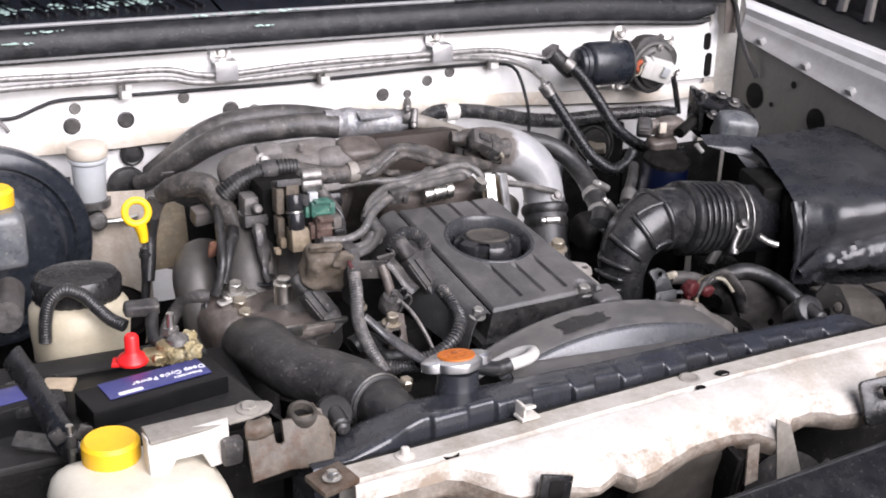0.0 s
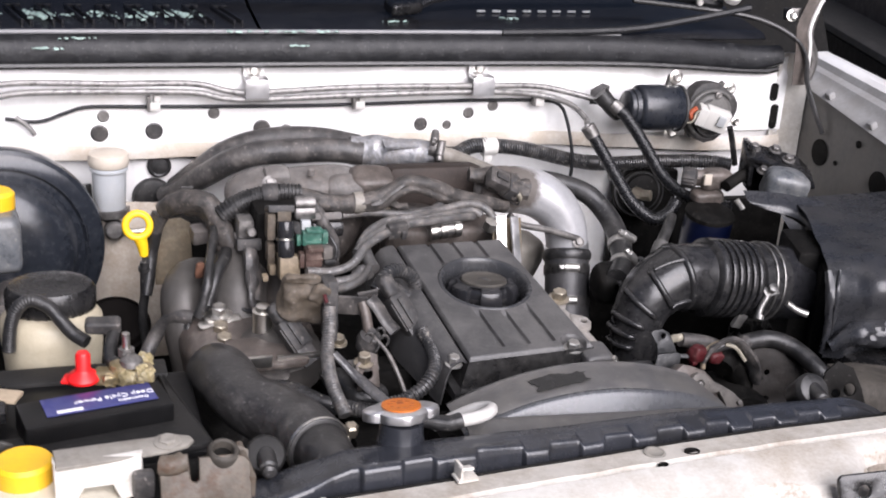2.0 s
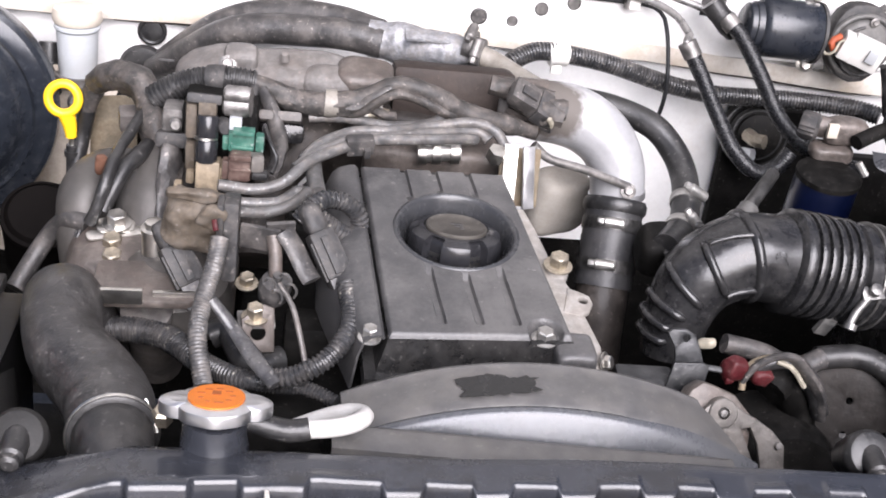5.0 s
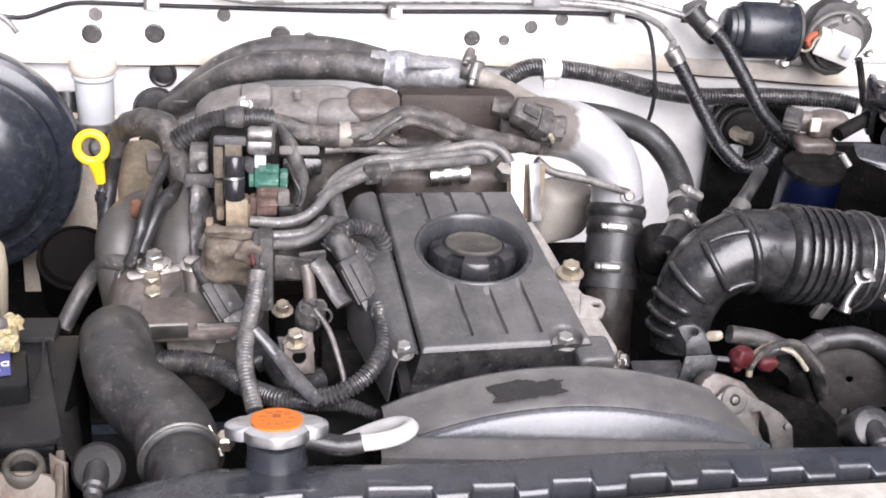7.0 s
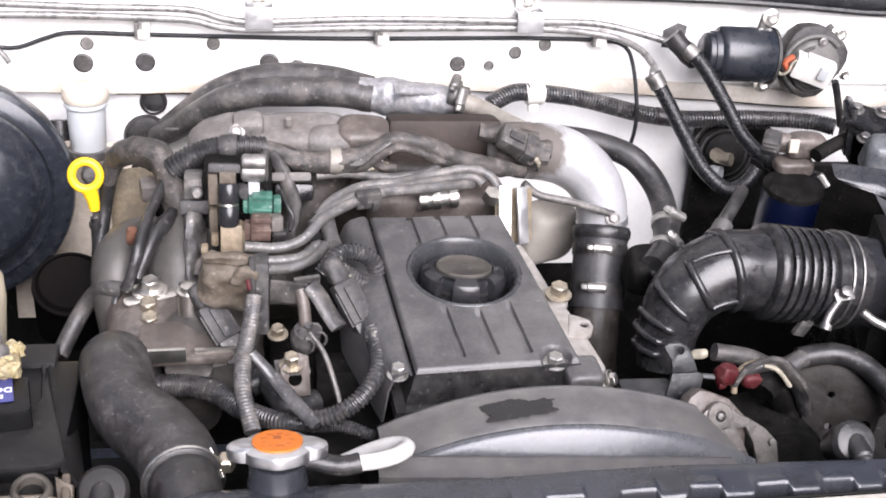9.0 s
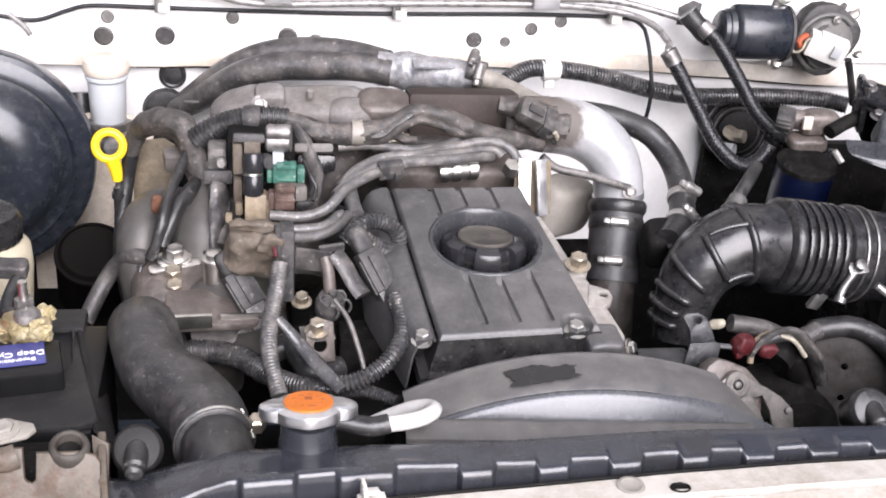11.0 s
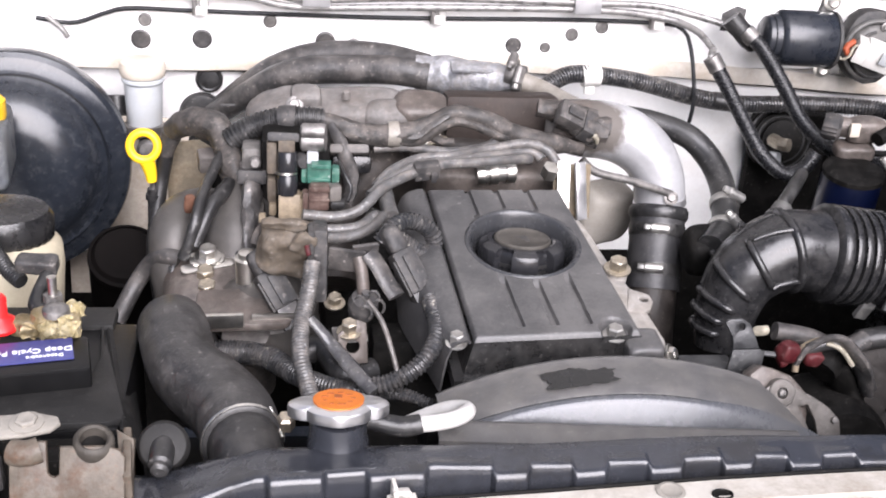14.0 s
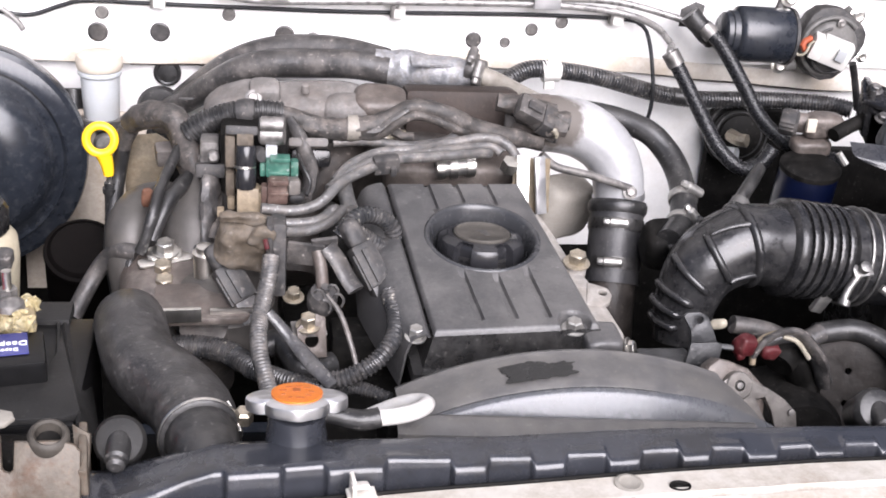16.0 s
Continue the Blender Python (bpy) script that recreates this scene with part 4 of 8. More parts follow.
for p, r in (((-0.229, -0.044, 0.952), .0085), ((0.091, -0.008, 0.952), .007), ((0.053, -0.025, 0.952), .0045)):
    part("bolt_hole", lathe([(0, 0.001), (r * .85, 0.001), (r, 0.0026), (r * 1.12, 0.0022), (r * 1.15, 0), (0, 0)], axes(p, (0, 0, 1)) @ Matrix.Diagonal((1, .75, 1, 1)), 20), DARK, member)
part("weld_nut", lathe([(0, -.002), (.0105, -.002), (.0105, .0005), (.008, .0012), (.0065, .0002), (0, .0002)], axes((0.055, -0.003, 0.953), (0, -.05, 1)), 24), PLATEMAT, member)
part("stud_plug", lathe([(0, 0), (.012, 0), (.012, .004), (.006, .006), (.005, .012), (.003, .013), (0, .013)], axes((-0.267, -0.034, 0.952), (0, 0, 1)) @ Matrix.Diagonal((.75, .75, .9, 1)), 18), MEMBER, member)
clip = thing("retaining_clip", (-0.130, -0.003, 0.950), "small bent white metal retaining clip on the crossmember", "clip")
part("foot", box(.02, .016, .003, axes((-0.135, -0.013, 0.956), (0, 0, 1), (1, .1, 0)), .001), PAINT_DIRTY, clip)
part("upstand", box(.003, .015, .014, axes((-0.141, -0.012, 0.963), (0, 0, 1), (1, .1, 0)), .001), PAINT_DIRTY, clip)
part("tongue", box(.012, .01, .003, axes((-0.137, -0.018, 0.968), (0, .3, 1), (1, .1, 0)), .001), PAINT_DIRTY, clip)

grille = thing("grille_panel", (0.3, -0.2, 0.8), "dark grey plastic grille panel in front of the crossmember", "grille")
g0, g1 = V((-0.097, -0.17, 0.9225)), V((0.242, -0.17, 0.9555))
gd = g1 - g0
part("panel", sheet([[g0 + gd * t + V((0, -o, -d)) for t in [-.8 + .3 * i for i in range(8)]] for o, d in ((-.006, .05), (-.005, .004), (.0, .0), (.01, .002), (.05, .018), (.1, .06), (.12, .2))], .003), PLASTIC, grille)
part("edge_bead", tube([g0 + gd * -.8 + V((0, .001, 0)), g0, g1, g0 + gd * 1.3], .002, 8, .03), SEALMAT, grille)
part("flap", quadp((0.087, -0.100, 0.950), (0.105, -0.100, 0.940), (0.122, -0.108, 0.880), (0.091, -0.108, 0.878), .002), PLATEMAT, member, "pale bent flap below the crossmember")
part("flap", quadp((0.057, -0.100, 0.927), (0.070, -0.100, 0.928), (0.066, -0.108, 0.893), (0.052, -0.108, 0.890), .002), STAINED, member)
part("inner_web", lump(.125, .03, .1, axes((0.025, -0.052, 0.868), (0, -.2, 1)), .006, 26, 5, 12), BEIGEDIRT, member, "grimy inner web below the crossmember")
part("web_rib", box(.008, .03, .1, axes((0.052, -0.075, 0.868), (0, -.2, 1)), .002), DARK, member)
horn = thing("horn", (0.13, -0.07, 0.83), "dusty grey horn behind the grille", "horn")
part("bell", lathe([(0, 0), (.03, 0), (.055, .02), (.058, .03), (.05, .028), (.02, .02), (0, .02)], axes((0.13, -0.06, 0.82), (0, -1, 0.45)), 28), GREYCONN, horn)
part("bracket", box(.018, .004, .06, axes((0.165, -0.09, 0.85), (0, 0, 1), (1, .5, 0)), .001), STEELDULL, horn)
corner = thing("headlamp_bracket", (0.33, -0.09, 0.9), "dark plastic headlamp bracket with a hole, bolted to the crossmember", "bracket")
part("bracket_plate", plate(arc_outline(.06, .045, .006), .006, axes((0.225, -0.100, 0.944), (-.2, -1, .4), (1, .1, 0)), holes=((-.006, .006, .006),)), PLASTIC, corner)
part("tab", slab((-0.158, -0.112, 0.939), (0.97, -0.25), 0.0320, 0.0261, .006, .002, -10), PLASTIC, corner)
part("tab_slot", slab((-0.158, -0.113, 0.940), (0.98, -0.20), 0.0153, 0.0160, .004, .002, -10), DARK, corner)

# ---- ground and garage ----
solo("ground", sheet([[V((x, y, 0)) for x in (-60, -4, 0, 4, 60)] for y in (-60, -4, 0, 5, 60)]), GROUND, (0, 0, 0), "grey concrete ground under the vehicle", "ground", kind="structure")
gw = thing("garage_wall", (2.6, 2, 0), "grey plastered wall beside the parked vehicle", "wall", kind="structure")
part("wall_panel", box(0.2, 12, 3.2, Matrix.Translation((2.9, 2, 1.6)), 0.01), GARAGE, gw)
back = thing("back_wall", (0, 6.4, 0), "grey plastered wall behind the vehicle", "wall", kind="structure")
part("wall_panel", box(9, 0.2, 3.2, Matrix.Translation((-1.7, 6.5, 1.6)), 0.01), GARAGE, back)
bench = thing("low_bench", (1.7, 1.8, 0), "black-fronted bench with a grey top beside the vehicle", "bench")
bd = V((.25, .97, 0)).normalized()
bn = V((bd.y, -bd.x, 0))
bo = V((1.58, 1.75, 0))
part("front", box(2.6, .03, .9, axes(bo + V((0, 0, .45)), (0, 0, 1), bd), .006), DARK, bench)
part("top", box(2.6, .17, .02, axes(bo + bn * .07 + V((0, 0, .912)), (0, 0, 1), bd), .004), GARAGE, bench)
part("back_panel", box(2.6, .02, 1.3, axes(bo + bn * .17 + V((0, 0, .65)), (0, 0, 1), bd), .004), BOARDBROWN, bench, "brown fibre back panel")
for k, w, dx in ((.12, .022, -.35), (.04, .026, -.1), (-.05, .022, .08), (-.16, .035, .2), (-.3, .03, .3)):
    wb = thing("leaning_board", bo + bd * k + bn * .08 + V((0, 0, .922)), "pale weathered board leaning on the bench", "board", "boards on the bench")
    part("plank", box(w, .012, .2, axes(bo + bd * (k + dx * .1) + bn * .115 + V((0, 0, 1.023)), bd * dx + bn * .25 + V((0, 0, 1)), bd), .003), PALEBOARD, wb)

# plain outer wings and front wheels that carry the bay
for sx in (-1, 1):
    ow = thing("outer_wing", (sx * 0.9, 0.4, 0.35), "white outer wing panel enclosing the bay side", "wing", kind="structure")
    part("panel", sheet([[V((sx * x, y, z)) for y in (-0.3, 0.1, 0.5, 0.95)] for x, z in ((0.9, 1.0), (0.935, 0.95), (0.945, 0.7), (0.93, 0.45), (0.9, 0.34))], 0.002), PAINT, ow)
    wh = thing("front_wheel", (sx * 0.8, 0.35, 0), "black road wheel standing on the concrete", "wheel", "front wheels")
    wm_ = axes((sx * 0.74, 0.35, 0.36), (sx, 0, 0))
    part("tyre", lathe([(0.2, -0.11), (0.33, -0.11), (0.355, -0.09), (0.36, 0), (0.355, 0.09), (0.33, 0.11), (0.2, 0.11)], wm_, 40, ends=False), TYRE, wh)
    part("rim", lathe([(0, 0.05), (0.1, 0.06), (0.15, 0.04), (0.2, 0.105), (0.205, 0.11), (0.2, -0.1), (0, -0.1)], wm_, 32), STEELDULL, wh)
    part("axle", tube([(sx * 0.7, 0.35, 0.36), (sx * 0.35, 0.35, 0.4), (0, 0.35, 0.4)], 0.03, 10, 0.05), DARK, wh)
solo("cab_shell", sheet([[V((x, y, z)) for x in (-0.9, -0.5, 0, 0.5, 0.9)] for y, z in ((0.93, 0.4), (0.95, 0.95), (1.1, 1.19))], 0.004), DARK, (0, 0.95, 0.4), "dark bulkhead of the cab behind the firewall", "bulkhead", kind="structure")

# ---- radiator and fan ----
def tank_z(x):
    if x < -0.235:
        return -0.021 * min(1, (-0.235 - x) / 0.075)
    if x > 0.3:
        return -0.03 * min(1, (x - 0.3) / 0.07) ** 1.5
    return 0.0


radiator = thing("radiator", (0, 0.03, 0.5), "radiator with a ribbed black plastic top tank behind the crossmember", "radiator")
tx = [-0.345 + 0.72 * i / 480 for i in range(481)]
PADS = ((-0.226, -0.188), (-0.158, -0.117), (-0.069, -0.043), (-0.01, 0.015), (0.047, 0.073), (0.104, 0.128), (0.156, 0.1825), (0.211, 0.237), (0.266, 0.29))
CREST = ((-0.345, 0.968), (-0.207, 0.967), (-0.139, 0.9645), (-0.055, 0.9576), (0.006, 0.9547), (0.065, 0.9528), (0.12, 0.952), (0.18, 0.949), (0.375, 0.944))
BACK = ((-0.36, 0.047), (-0.055, 0.047), (0.006, 0.054), (0.065, 0.061), (0.12, 0.0625), (0.18, 0.065), (0.3, 0.067), (0.4, 0.067))


def rib_at(x):
    """How far a pad stands out here: 1 on a pad, 0 in the notch between two."""
    return max(min(1, max(0, (x - a) / 0.003 + 0.5)) * min(1, max(0, (b - x) / 0.003 + 0.5)) for a, b in PADS)


def tank_row(x):
    r = rib_at(x)
    r = r * r * (3 - 2 * r)
    if x < -0.25:
        r = max(r, min(1, (-0.25 - x) / 0.02))
    y0, dz = rear_y(x), tank_z(x)
    zc = interp(x, CREST)
    zr = min(0.9665, zc + 0.008)
    zn = min(zr, zc + 0.004)
    dent = 0.0005 * noise.noise((x * 25, 0, 0))
    pad = [(0.052, 0.88), (0.054, zr - 0.012), (0.051, zr - 0.0035), (0.044, zr), (0.034, zr + 0.3 * (zc - zr)), (0.024, zr + 0.62 * (zc - zr)), (0.0165, zc + 0.0016), (0.0138, zc + 0.0005), (0.012, zc - 0.0012), (0.011, zc - 0.0034), (0.0104, zc - 0.007), (0.0096, zc - 0.012), (0.0085, 0.936), (0.006, 0.9), (0.006, 0.86)]
    gap = [(0.052, 0.88), (0.054, zr - 0.012), (0.051, zr - 0.0035), (0.044, zr), (0.034, zr + 0.3 * (zc - zr)), (0.0262, zr + 0.5 * (zc - zr)), (0.022, zn + 0.0008), (0.0198, zn), (0.0182, zn - 0.0013), (0.0173, zn - 0.0034), (0.0167, zn - 0.007), (0.0158, zn - 0.013), (0.0145, 0.935), (0.0092, 0.9), (0.0092, 0.86)]
    k = (interp(x, BACK) - y0) / 0.054
    kf = min(1, k * 1.6)

    def deep(v):
        return v * kf if v < 0.02 else 0.02 * kf + (v - 0.02) * (k * 0.054 - 0.02 * kf) / 0.034
    return [V((x, y0 + deep(g[0] + (q[0] - g[0]) * r), g[1] + (q[1] - g[1]) * r + dz * min(1, max(0, (g[1] - 0.86) / 0.08)) + dent)) for q, g in zip(pad, gap)]


tb = sheet([tank_row(x) for x in tx])
for xe in (tx[0], tx[-1]):
    bmesh.ops.contextual_create(tb, geom=[e for e in tb.edges if len(e.link_faces) == 1 and abs(e.verts[0].co.x - xe) < 1e-6 and abs(e.verts[1].co.x - xe) < 1e-6])
part("top_tank", tb, TANKMAT, radiator, sharp=62)
part("core", box(0.62, 0.03, 0.42, Matrix.Translation((0.02, 0.03, 0.66)), 0.002), STEELDULL, radiator)
part("filler_neck", lathe([(0, .955), (.0225, .955), (.0215, .966), (.0205, .97), (.0205, .9835), (0, .9835)], Matrix.Translation((-0.177, 0.0505, 0)), 28), TANKMAT, radiator)
part("drain_screw", lathe([(0, 0), (.007, 0), (.007, .01), (.005, .012), (0, .012)], axes((-0.214, 0.090, 0.950), (0, -.3, 1)), 6), GOLD, radiator)

def ears(a, r):
    c = abs(math.cos(a))
    return r + (0.0105 * max(0, (c - 0.9) / 0.1) ** 0.8 + 0.0012 * max(0, (c - 0.6) / 0.4) + 0.0004 * math.cos(8 * a)) * (1 if r > 0.02 else 0)


CAPM = Matrix.Translation((-0.177, 0.0525, 0.9795)) @ Matrix.Rotation(radians(-9), 4, "X") @ Matrix.Diagonal((0.93, 0.93, 0.98, 1)) @ Matrix.Translation((0, 0, -0.984))
cap = part("filler_cap", lathe([(0, .9875), (.0215, .9875), (.0245, .988), (.0262, .9888), (.0266, .99), (.0266, .9962), (.0262, .9972), (.0238, .9985), (.021, .9995), (.0, .9995)], CAPM, 96, ears), CHROME, radiator, "round metal radiator cap with two grip ears", sharp=22)
part("label_disc", lathe([(0, .9996), (.0195, .9996), (.0195, 1.0008), (0, 1.001)], CAPM, 36), ORANGE, cap, "orange warning label")
random.seed(3)
for i in range(9):
    a = 0.7 * i
    part("label_mark", box(random.uniform(.003, .007), .0011, .0006, CAPM @ Matrix.Translation((.011 * math.cos(a), .011 * math.sin(a), 1.0012)), 0), ORANGEDARK, cap)
part("label_mark", box(.006, .006, .0006, CAPM @ Matrix.Translation((0, .004, 1.0012)), 0), ORANGEDARK, cap)

over = thing("overflow_hose", (-0.12, 0.06, 0.97), "black sleeve and white overflow tube curled behind the radiator cap", "hose")
part("black_sleeve", tube([(-0.157, 0.054, 0.979), (-0.132, 0.056, 0.971), (-0.117, 0.058, 0.972)], [.0066, .0078, .0076], 14), RUBBER, over)
part("white_tube", tube([(-0.120, 0.058, 0.971), (-0.101, 0.060, 0.972), (-0.088, 0.066, 0.972), (-0.080, 0.077, 0.970), (-0.083, 0.088, 0.966), (-0.094, 0.096, 0.960), (-0.110, 0.104, 0.949), (-0.126, 0.110, 0.937)], [.0062, .0062, .0062, .0062, .006, .0055, .005, .005], 16), WHITETUBE, over)

shroud = thing("fan_shroud", (0.07, 0.13, 0.9), "grey metal fan shroud arching behind the radiator, with a black smear", "fan shroud")
SX, SZ, SR = 0.058, 0.624, 0.335
def guide(rows_):
    return sheet([[V((SX + (SR + dr) * math.sin(radians(a)), dy, SZ + (SR + dr) * math.cos(radians(a)))) for a in [-26.5 + (a1 + 26.5) * i / 60 for i in range(61)]] for dy, dr, a1 in rows_], 0.002)


part("guide_band", guide(((.178, -.02, 21), (.178, -.003, 21.5), (.176, .0, 22), (.172, .0012, 22), (.169, -.0005, 22.5), (.16, -.0012, 24), (.14, -.0045, 27), (.134, -.0065, 28), (.131, -.009, 28.5))), SHROUDTOP, shroud)
ROLL = ((.1312, -.0095), (.1288, -.009), (.1266, -.0098), (.1248, -.0118), (.123, -.015), (.119, -.0225), (.1145, -.031), (.109, -.041), (.104, -.056))
part("guide_roll", guide([(dy, dr, 9) for dy, dr in ROLL]), SHROUD, shroud)
shelf = [[V((x, y, z - 0.05 * (x - 0.05))) for x in [-0.1 + 0.29 * i / 20 for i in range(21)]] for y, z in ((.106, .936), (.1, .9405), (.096, .9412), (.082, .9385), (.078, .936), (.077, .92))]
part("shelf", sheet(shelf, .002), SHROUDTOP, shroud, "flat dusty lower lip of the shroud")
END = ((.1345, -.0065), (.132, -.0075), (.1295, -.009), (.127, -.011), (.1245, -.014), (.122, -.0185), (.12, -.026), (.1185, -.04), (.118, -.06))
tail = []
for (y0, r0), (y1, r1) in zip(ROLL, END):
    tail.append([])
    for i in range(25):
        f = min(1, i / 14)
        f = f * f * (3 - 2 * f)
        a, rr = radians(9 + .92 * i), SR + r0 + (r1 - r0) * f
        tail[-1].append(V((SX + rr * math.sin(a), y0 + (y1 - y0) * f, SZ + rr * math.cos(a))))
part("guide_tail", sheet(tail, .002), SHROUD, shroud, "sloping dusty end of the shroud")
random.seed(9)
out = []
for i in range(44):
    a = 2 * math.pi * i / 44
    q = 1 + 0.55 * noise.noise((1.4 * math.cos(a), 1.4 * math.sin(a), 7.3)) + 0.12 * random.uniform(-1, 1)
    out.append((0.028 * q * math.copysign(abs(math.cos(a)) ** .85, math.cos(a)) + 0.006 * math.sin(a), 0.0135 * q * math.copysign(abs(math.sin(a)) ** .8, math.sin(a))))
bm = bmesh.new()
c = bm.verts.new((0, 0, 0))
o = [bm.verts.new((x, y, 0)) for x, y in out]
for i in range(44):
    bm.faces.new((c, o[i], o[(i + 1) % 44]))
bmesh.ops.subdivide_edges(bm, edges=bm.edges[:], cuts=2, use_grid_fill=True)
pc = V((0.022, 0.150, 0.957))
for v in bm.verts:
    x, y = pc.x + v.co.x, 0.149 + v.co.y
    rr = SR + 0.0008 - 0.004 * min(1, max(0, (0.17 - y) / 0.03))
    v.co = V((x, y, SZ + math.sqrt(max(0, rr * rr - (x - SX) ** 2)) + .0006))
part("smear", bm, SMEAR, shroud, "black oily smear")

big = thing("upper_radiator_hose", (-0.28, 0.2, 0.93), "thick dusty black rubber radiator hose with a wire clip", "hose")
HP = [(-0.29, 0.35, 0.8), (-0.3, 0.326, 0.868), (-0.313, 0.29, 0.921), (-0.3085, 0.25, 0.938), (-0.3015, 0.2145, 0.938), (-0.292, 0.189, 0.937), (-0.2675, 0.150, 0.938), (-0.2525, 0.117, 0.940), (-0.245, 0.08, 0.9425), (-0.240, 0.05, 0.942)]
part("hose", tube(HP[:-1], [.028, .029, .0295, .0305, .0305, .0295, .0312, .0315, .030], 32), HOSE_MOTTLE, big)
part("tank_neck", tube([lerp3(HP[-3], HP[-2], .6), HP[-2], HP[-1], (-0.234, 0.03, 0.938)], [.027, .027, .0255, .0235], 28), DUSTYNECK, radiator, "dusty black hose neck of the tank")
ha, hb = V(HP[-2]), V(HP[-2]) - V(HP[-3])
part("hose_lip", lathe([(.026, -.004), (.0304, -.004), (.0304, .0005), (.0285, .0015), (.026, .0015)], axes(ha, hb), 44, ends=False), RUBBER, big)
part("wire_clip", lathe([(.0295, -.0011), (.031, -.0011), (.0316, 0), (.031, .0011), (.0295, .0011)], axes(ha - hb.normalized() * .003, hb), 44, ends=False), STEEL, big)
part("clip_tail", tube([(-0.226, 0.096, 0.963), (-0.2205, 0.089, 0.955), (-0.2165, 0.082, 0.946)], .0014, 8), STEEL, big)

for nm, p, lab in (("radiator_mount", (-0.3, 0.057, 0.956), "round black rubber radiator mount beside the top tank"), ("radiator_mount", (0.292, 0.100, 0.943), "round grey rubber radiator mount at the tank end")):
    rm = thing(nm, V(p) - V((0, 0, .04)), lab, "mount", group="radiator mounts")
    part("bush", lathe([(0, -.03), (.015, -.03), (.0175, -.012), (.0185, -.004), (.0185, .002), (.016, .006), (.009, .008), (0, .008)], axes(p, (0, -.75, .66)), 30), TRAY if p[0] < 0 else RUBBER, rm)
    part("stem", lathe([(0, 0), (.0085, 0), (.009, .004), (.0085, .022), (.0065, .024), (.0065, .028), (.004, .03), (0, .03)], axes(V(p) + V((0, 0, .002)), (-.02, -1, -.12)), 20), RUBBER, rm)
# ---- engine ----
block = thing("engine_block", (-0.05, 0.4, 0.4), "near-black engine block below the covers", "engine")
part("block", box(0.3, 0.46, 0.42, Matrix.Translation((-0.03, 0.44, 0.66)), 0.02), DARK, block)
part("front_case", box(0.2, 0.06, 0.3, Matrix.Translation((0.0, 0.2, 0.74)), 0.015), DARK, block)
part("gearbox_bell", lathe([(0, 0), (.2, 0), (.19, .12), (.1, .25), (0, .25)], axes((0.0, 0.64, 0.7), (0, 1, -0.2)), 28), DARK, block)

A0, B0, C0, D0 = V((-0.076, 0.438, 0.999)), V((0.057, 0.442, 0.999)), V((0.092, 0.222, 0.956)), V((-0.056, 0.212, 0.955))
CUP = (B0 - D0).cross(A0 - C0).normalized()
if CUP.z < 0:
    CUP = -CUP


def cov(u, v, h=0.0):
    """A point of the cover: u across, v from front to rear, h above its top."""
    return D0.lerp(C0, u).lerp(A0.lerp(B0, u), v) + CUP * h


OIL = V((0.006, 0.348, 0.983))
best = min(((cov(i / 100, j / 100) - OIL).length, i / 100, j / 100) for i in range(101) for j in range(101))
OU, OV = best[1], best[2]
OILC = cov(OU, OV)


def cover_h(u, v):
    p = cov(u, v)
    h = 0.0
    for g0, g1 in ((0.3, 0.286), (0.507, 0.5), (0.71, 0.735)):
        gu = g0 + (g1 - g0) * v
        if v > 0.06 and abs(u - gu) < 0.024:
            h -= 0.004 * min(1, (0.024 - abs(u - gu)) / 0.006) * min(1, (v - 0.06) / 0.015)
    d = (p - OILC).length
    if d < 0.064:
        t = min(1, max(0, (0.064 - d) / 0.008))
        h = h * (1 - t) + 0.0005 * t
    if d < 0.0525:
        h = -0.032 * min(1, (0.0525 - d) / 0.002)
    for bu, bv in ((0.855, 0.03),):
        e = (p - cov(bu, bv)).length
        if e < 0.015:
            h -= 0.009 * min(1, (0.015 - e) / 0.004)
    edge = min(u, 1 - u, (1 - v) * 1.3, v * 1.3)
    if edge < 0.025:
        h -= 0.0045 * (1 - edge / 0.025) ** 2
    return h


cover = thing("engine_cover", cov(.5, .5, -.05), "dusty black plastic engine cover with grooves and an oil well", "engine cover")
NU, NV = 240, 170
part("top", sheet([[cov(i / NU, j / NV, cover_h(i / NU, j / NV)) for i in range(NU + 1)] for j in range(NV + 1)]), COVER, cover, sharp=50)
sk = []
for d, o in ((-0.0045, 0.0), (-0.03, 0.006), (-0.036, 0.007), (-0.037, 0.016), (-0.046, 0.017)):
    ring = []
    for (u0, v0), (u1, v1) in (((0, 0), (1, 0)), ((1, 0), (1, 1)), ((1, 1), (0, 1)), ((0, 1), (0, 0))):
        for k in range(10):
            t = k / 10
            u, v = u0 + (u1 - u0) * t, v0 + (v1 - v0) * t
            p = cov(u, v, d)
            out = V(((u - .5) * 2 if abs(u - .5) > .49 else 0, (v - .5) * 2 if abs(v - .5) > .49 else 0, 0))
            ring.append(p + out * o)
    sk.append(ring + ring[:1])
# the skirt's darker colour stands for shade below the cover top
part("skirt", sheet(sk, 0.002), SKIRT, cover)
# left flank beside the parting groove
fl = []
for t in [i / 12 for i in range(13)]:
    w = .5 + .4 * min(1, t / .4) - .25 * max(0, t - .4) / .6
    fl.append([cov(0, t, -.0045) + V((-.0025, 0, 0)), cov(0, t, -.0012) + V((-.0055, 0, .0)), cov(0, t, -.0015) + V((-.016 * w, 0, 0)), cov(0, t, -.005) + V((-.03 * w, 0, 0)), cov(0, t, -.011) + V((-.039 * w, 0, 0)), cov(0, t, -.024) + V((-.046 * w, 0, 0)), cov(0, t, -.06) + V((-.052 * w, 0, 0))])
part("side_flank", sheet(fl, 0.002), COVER, cover)
bolt(cover, cov(.855, .03, -.009), CUP, .0065, .009, STEELMID)
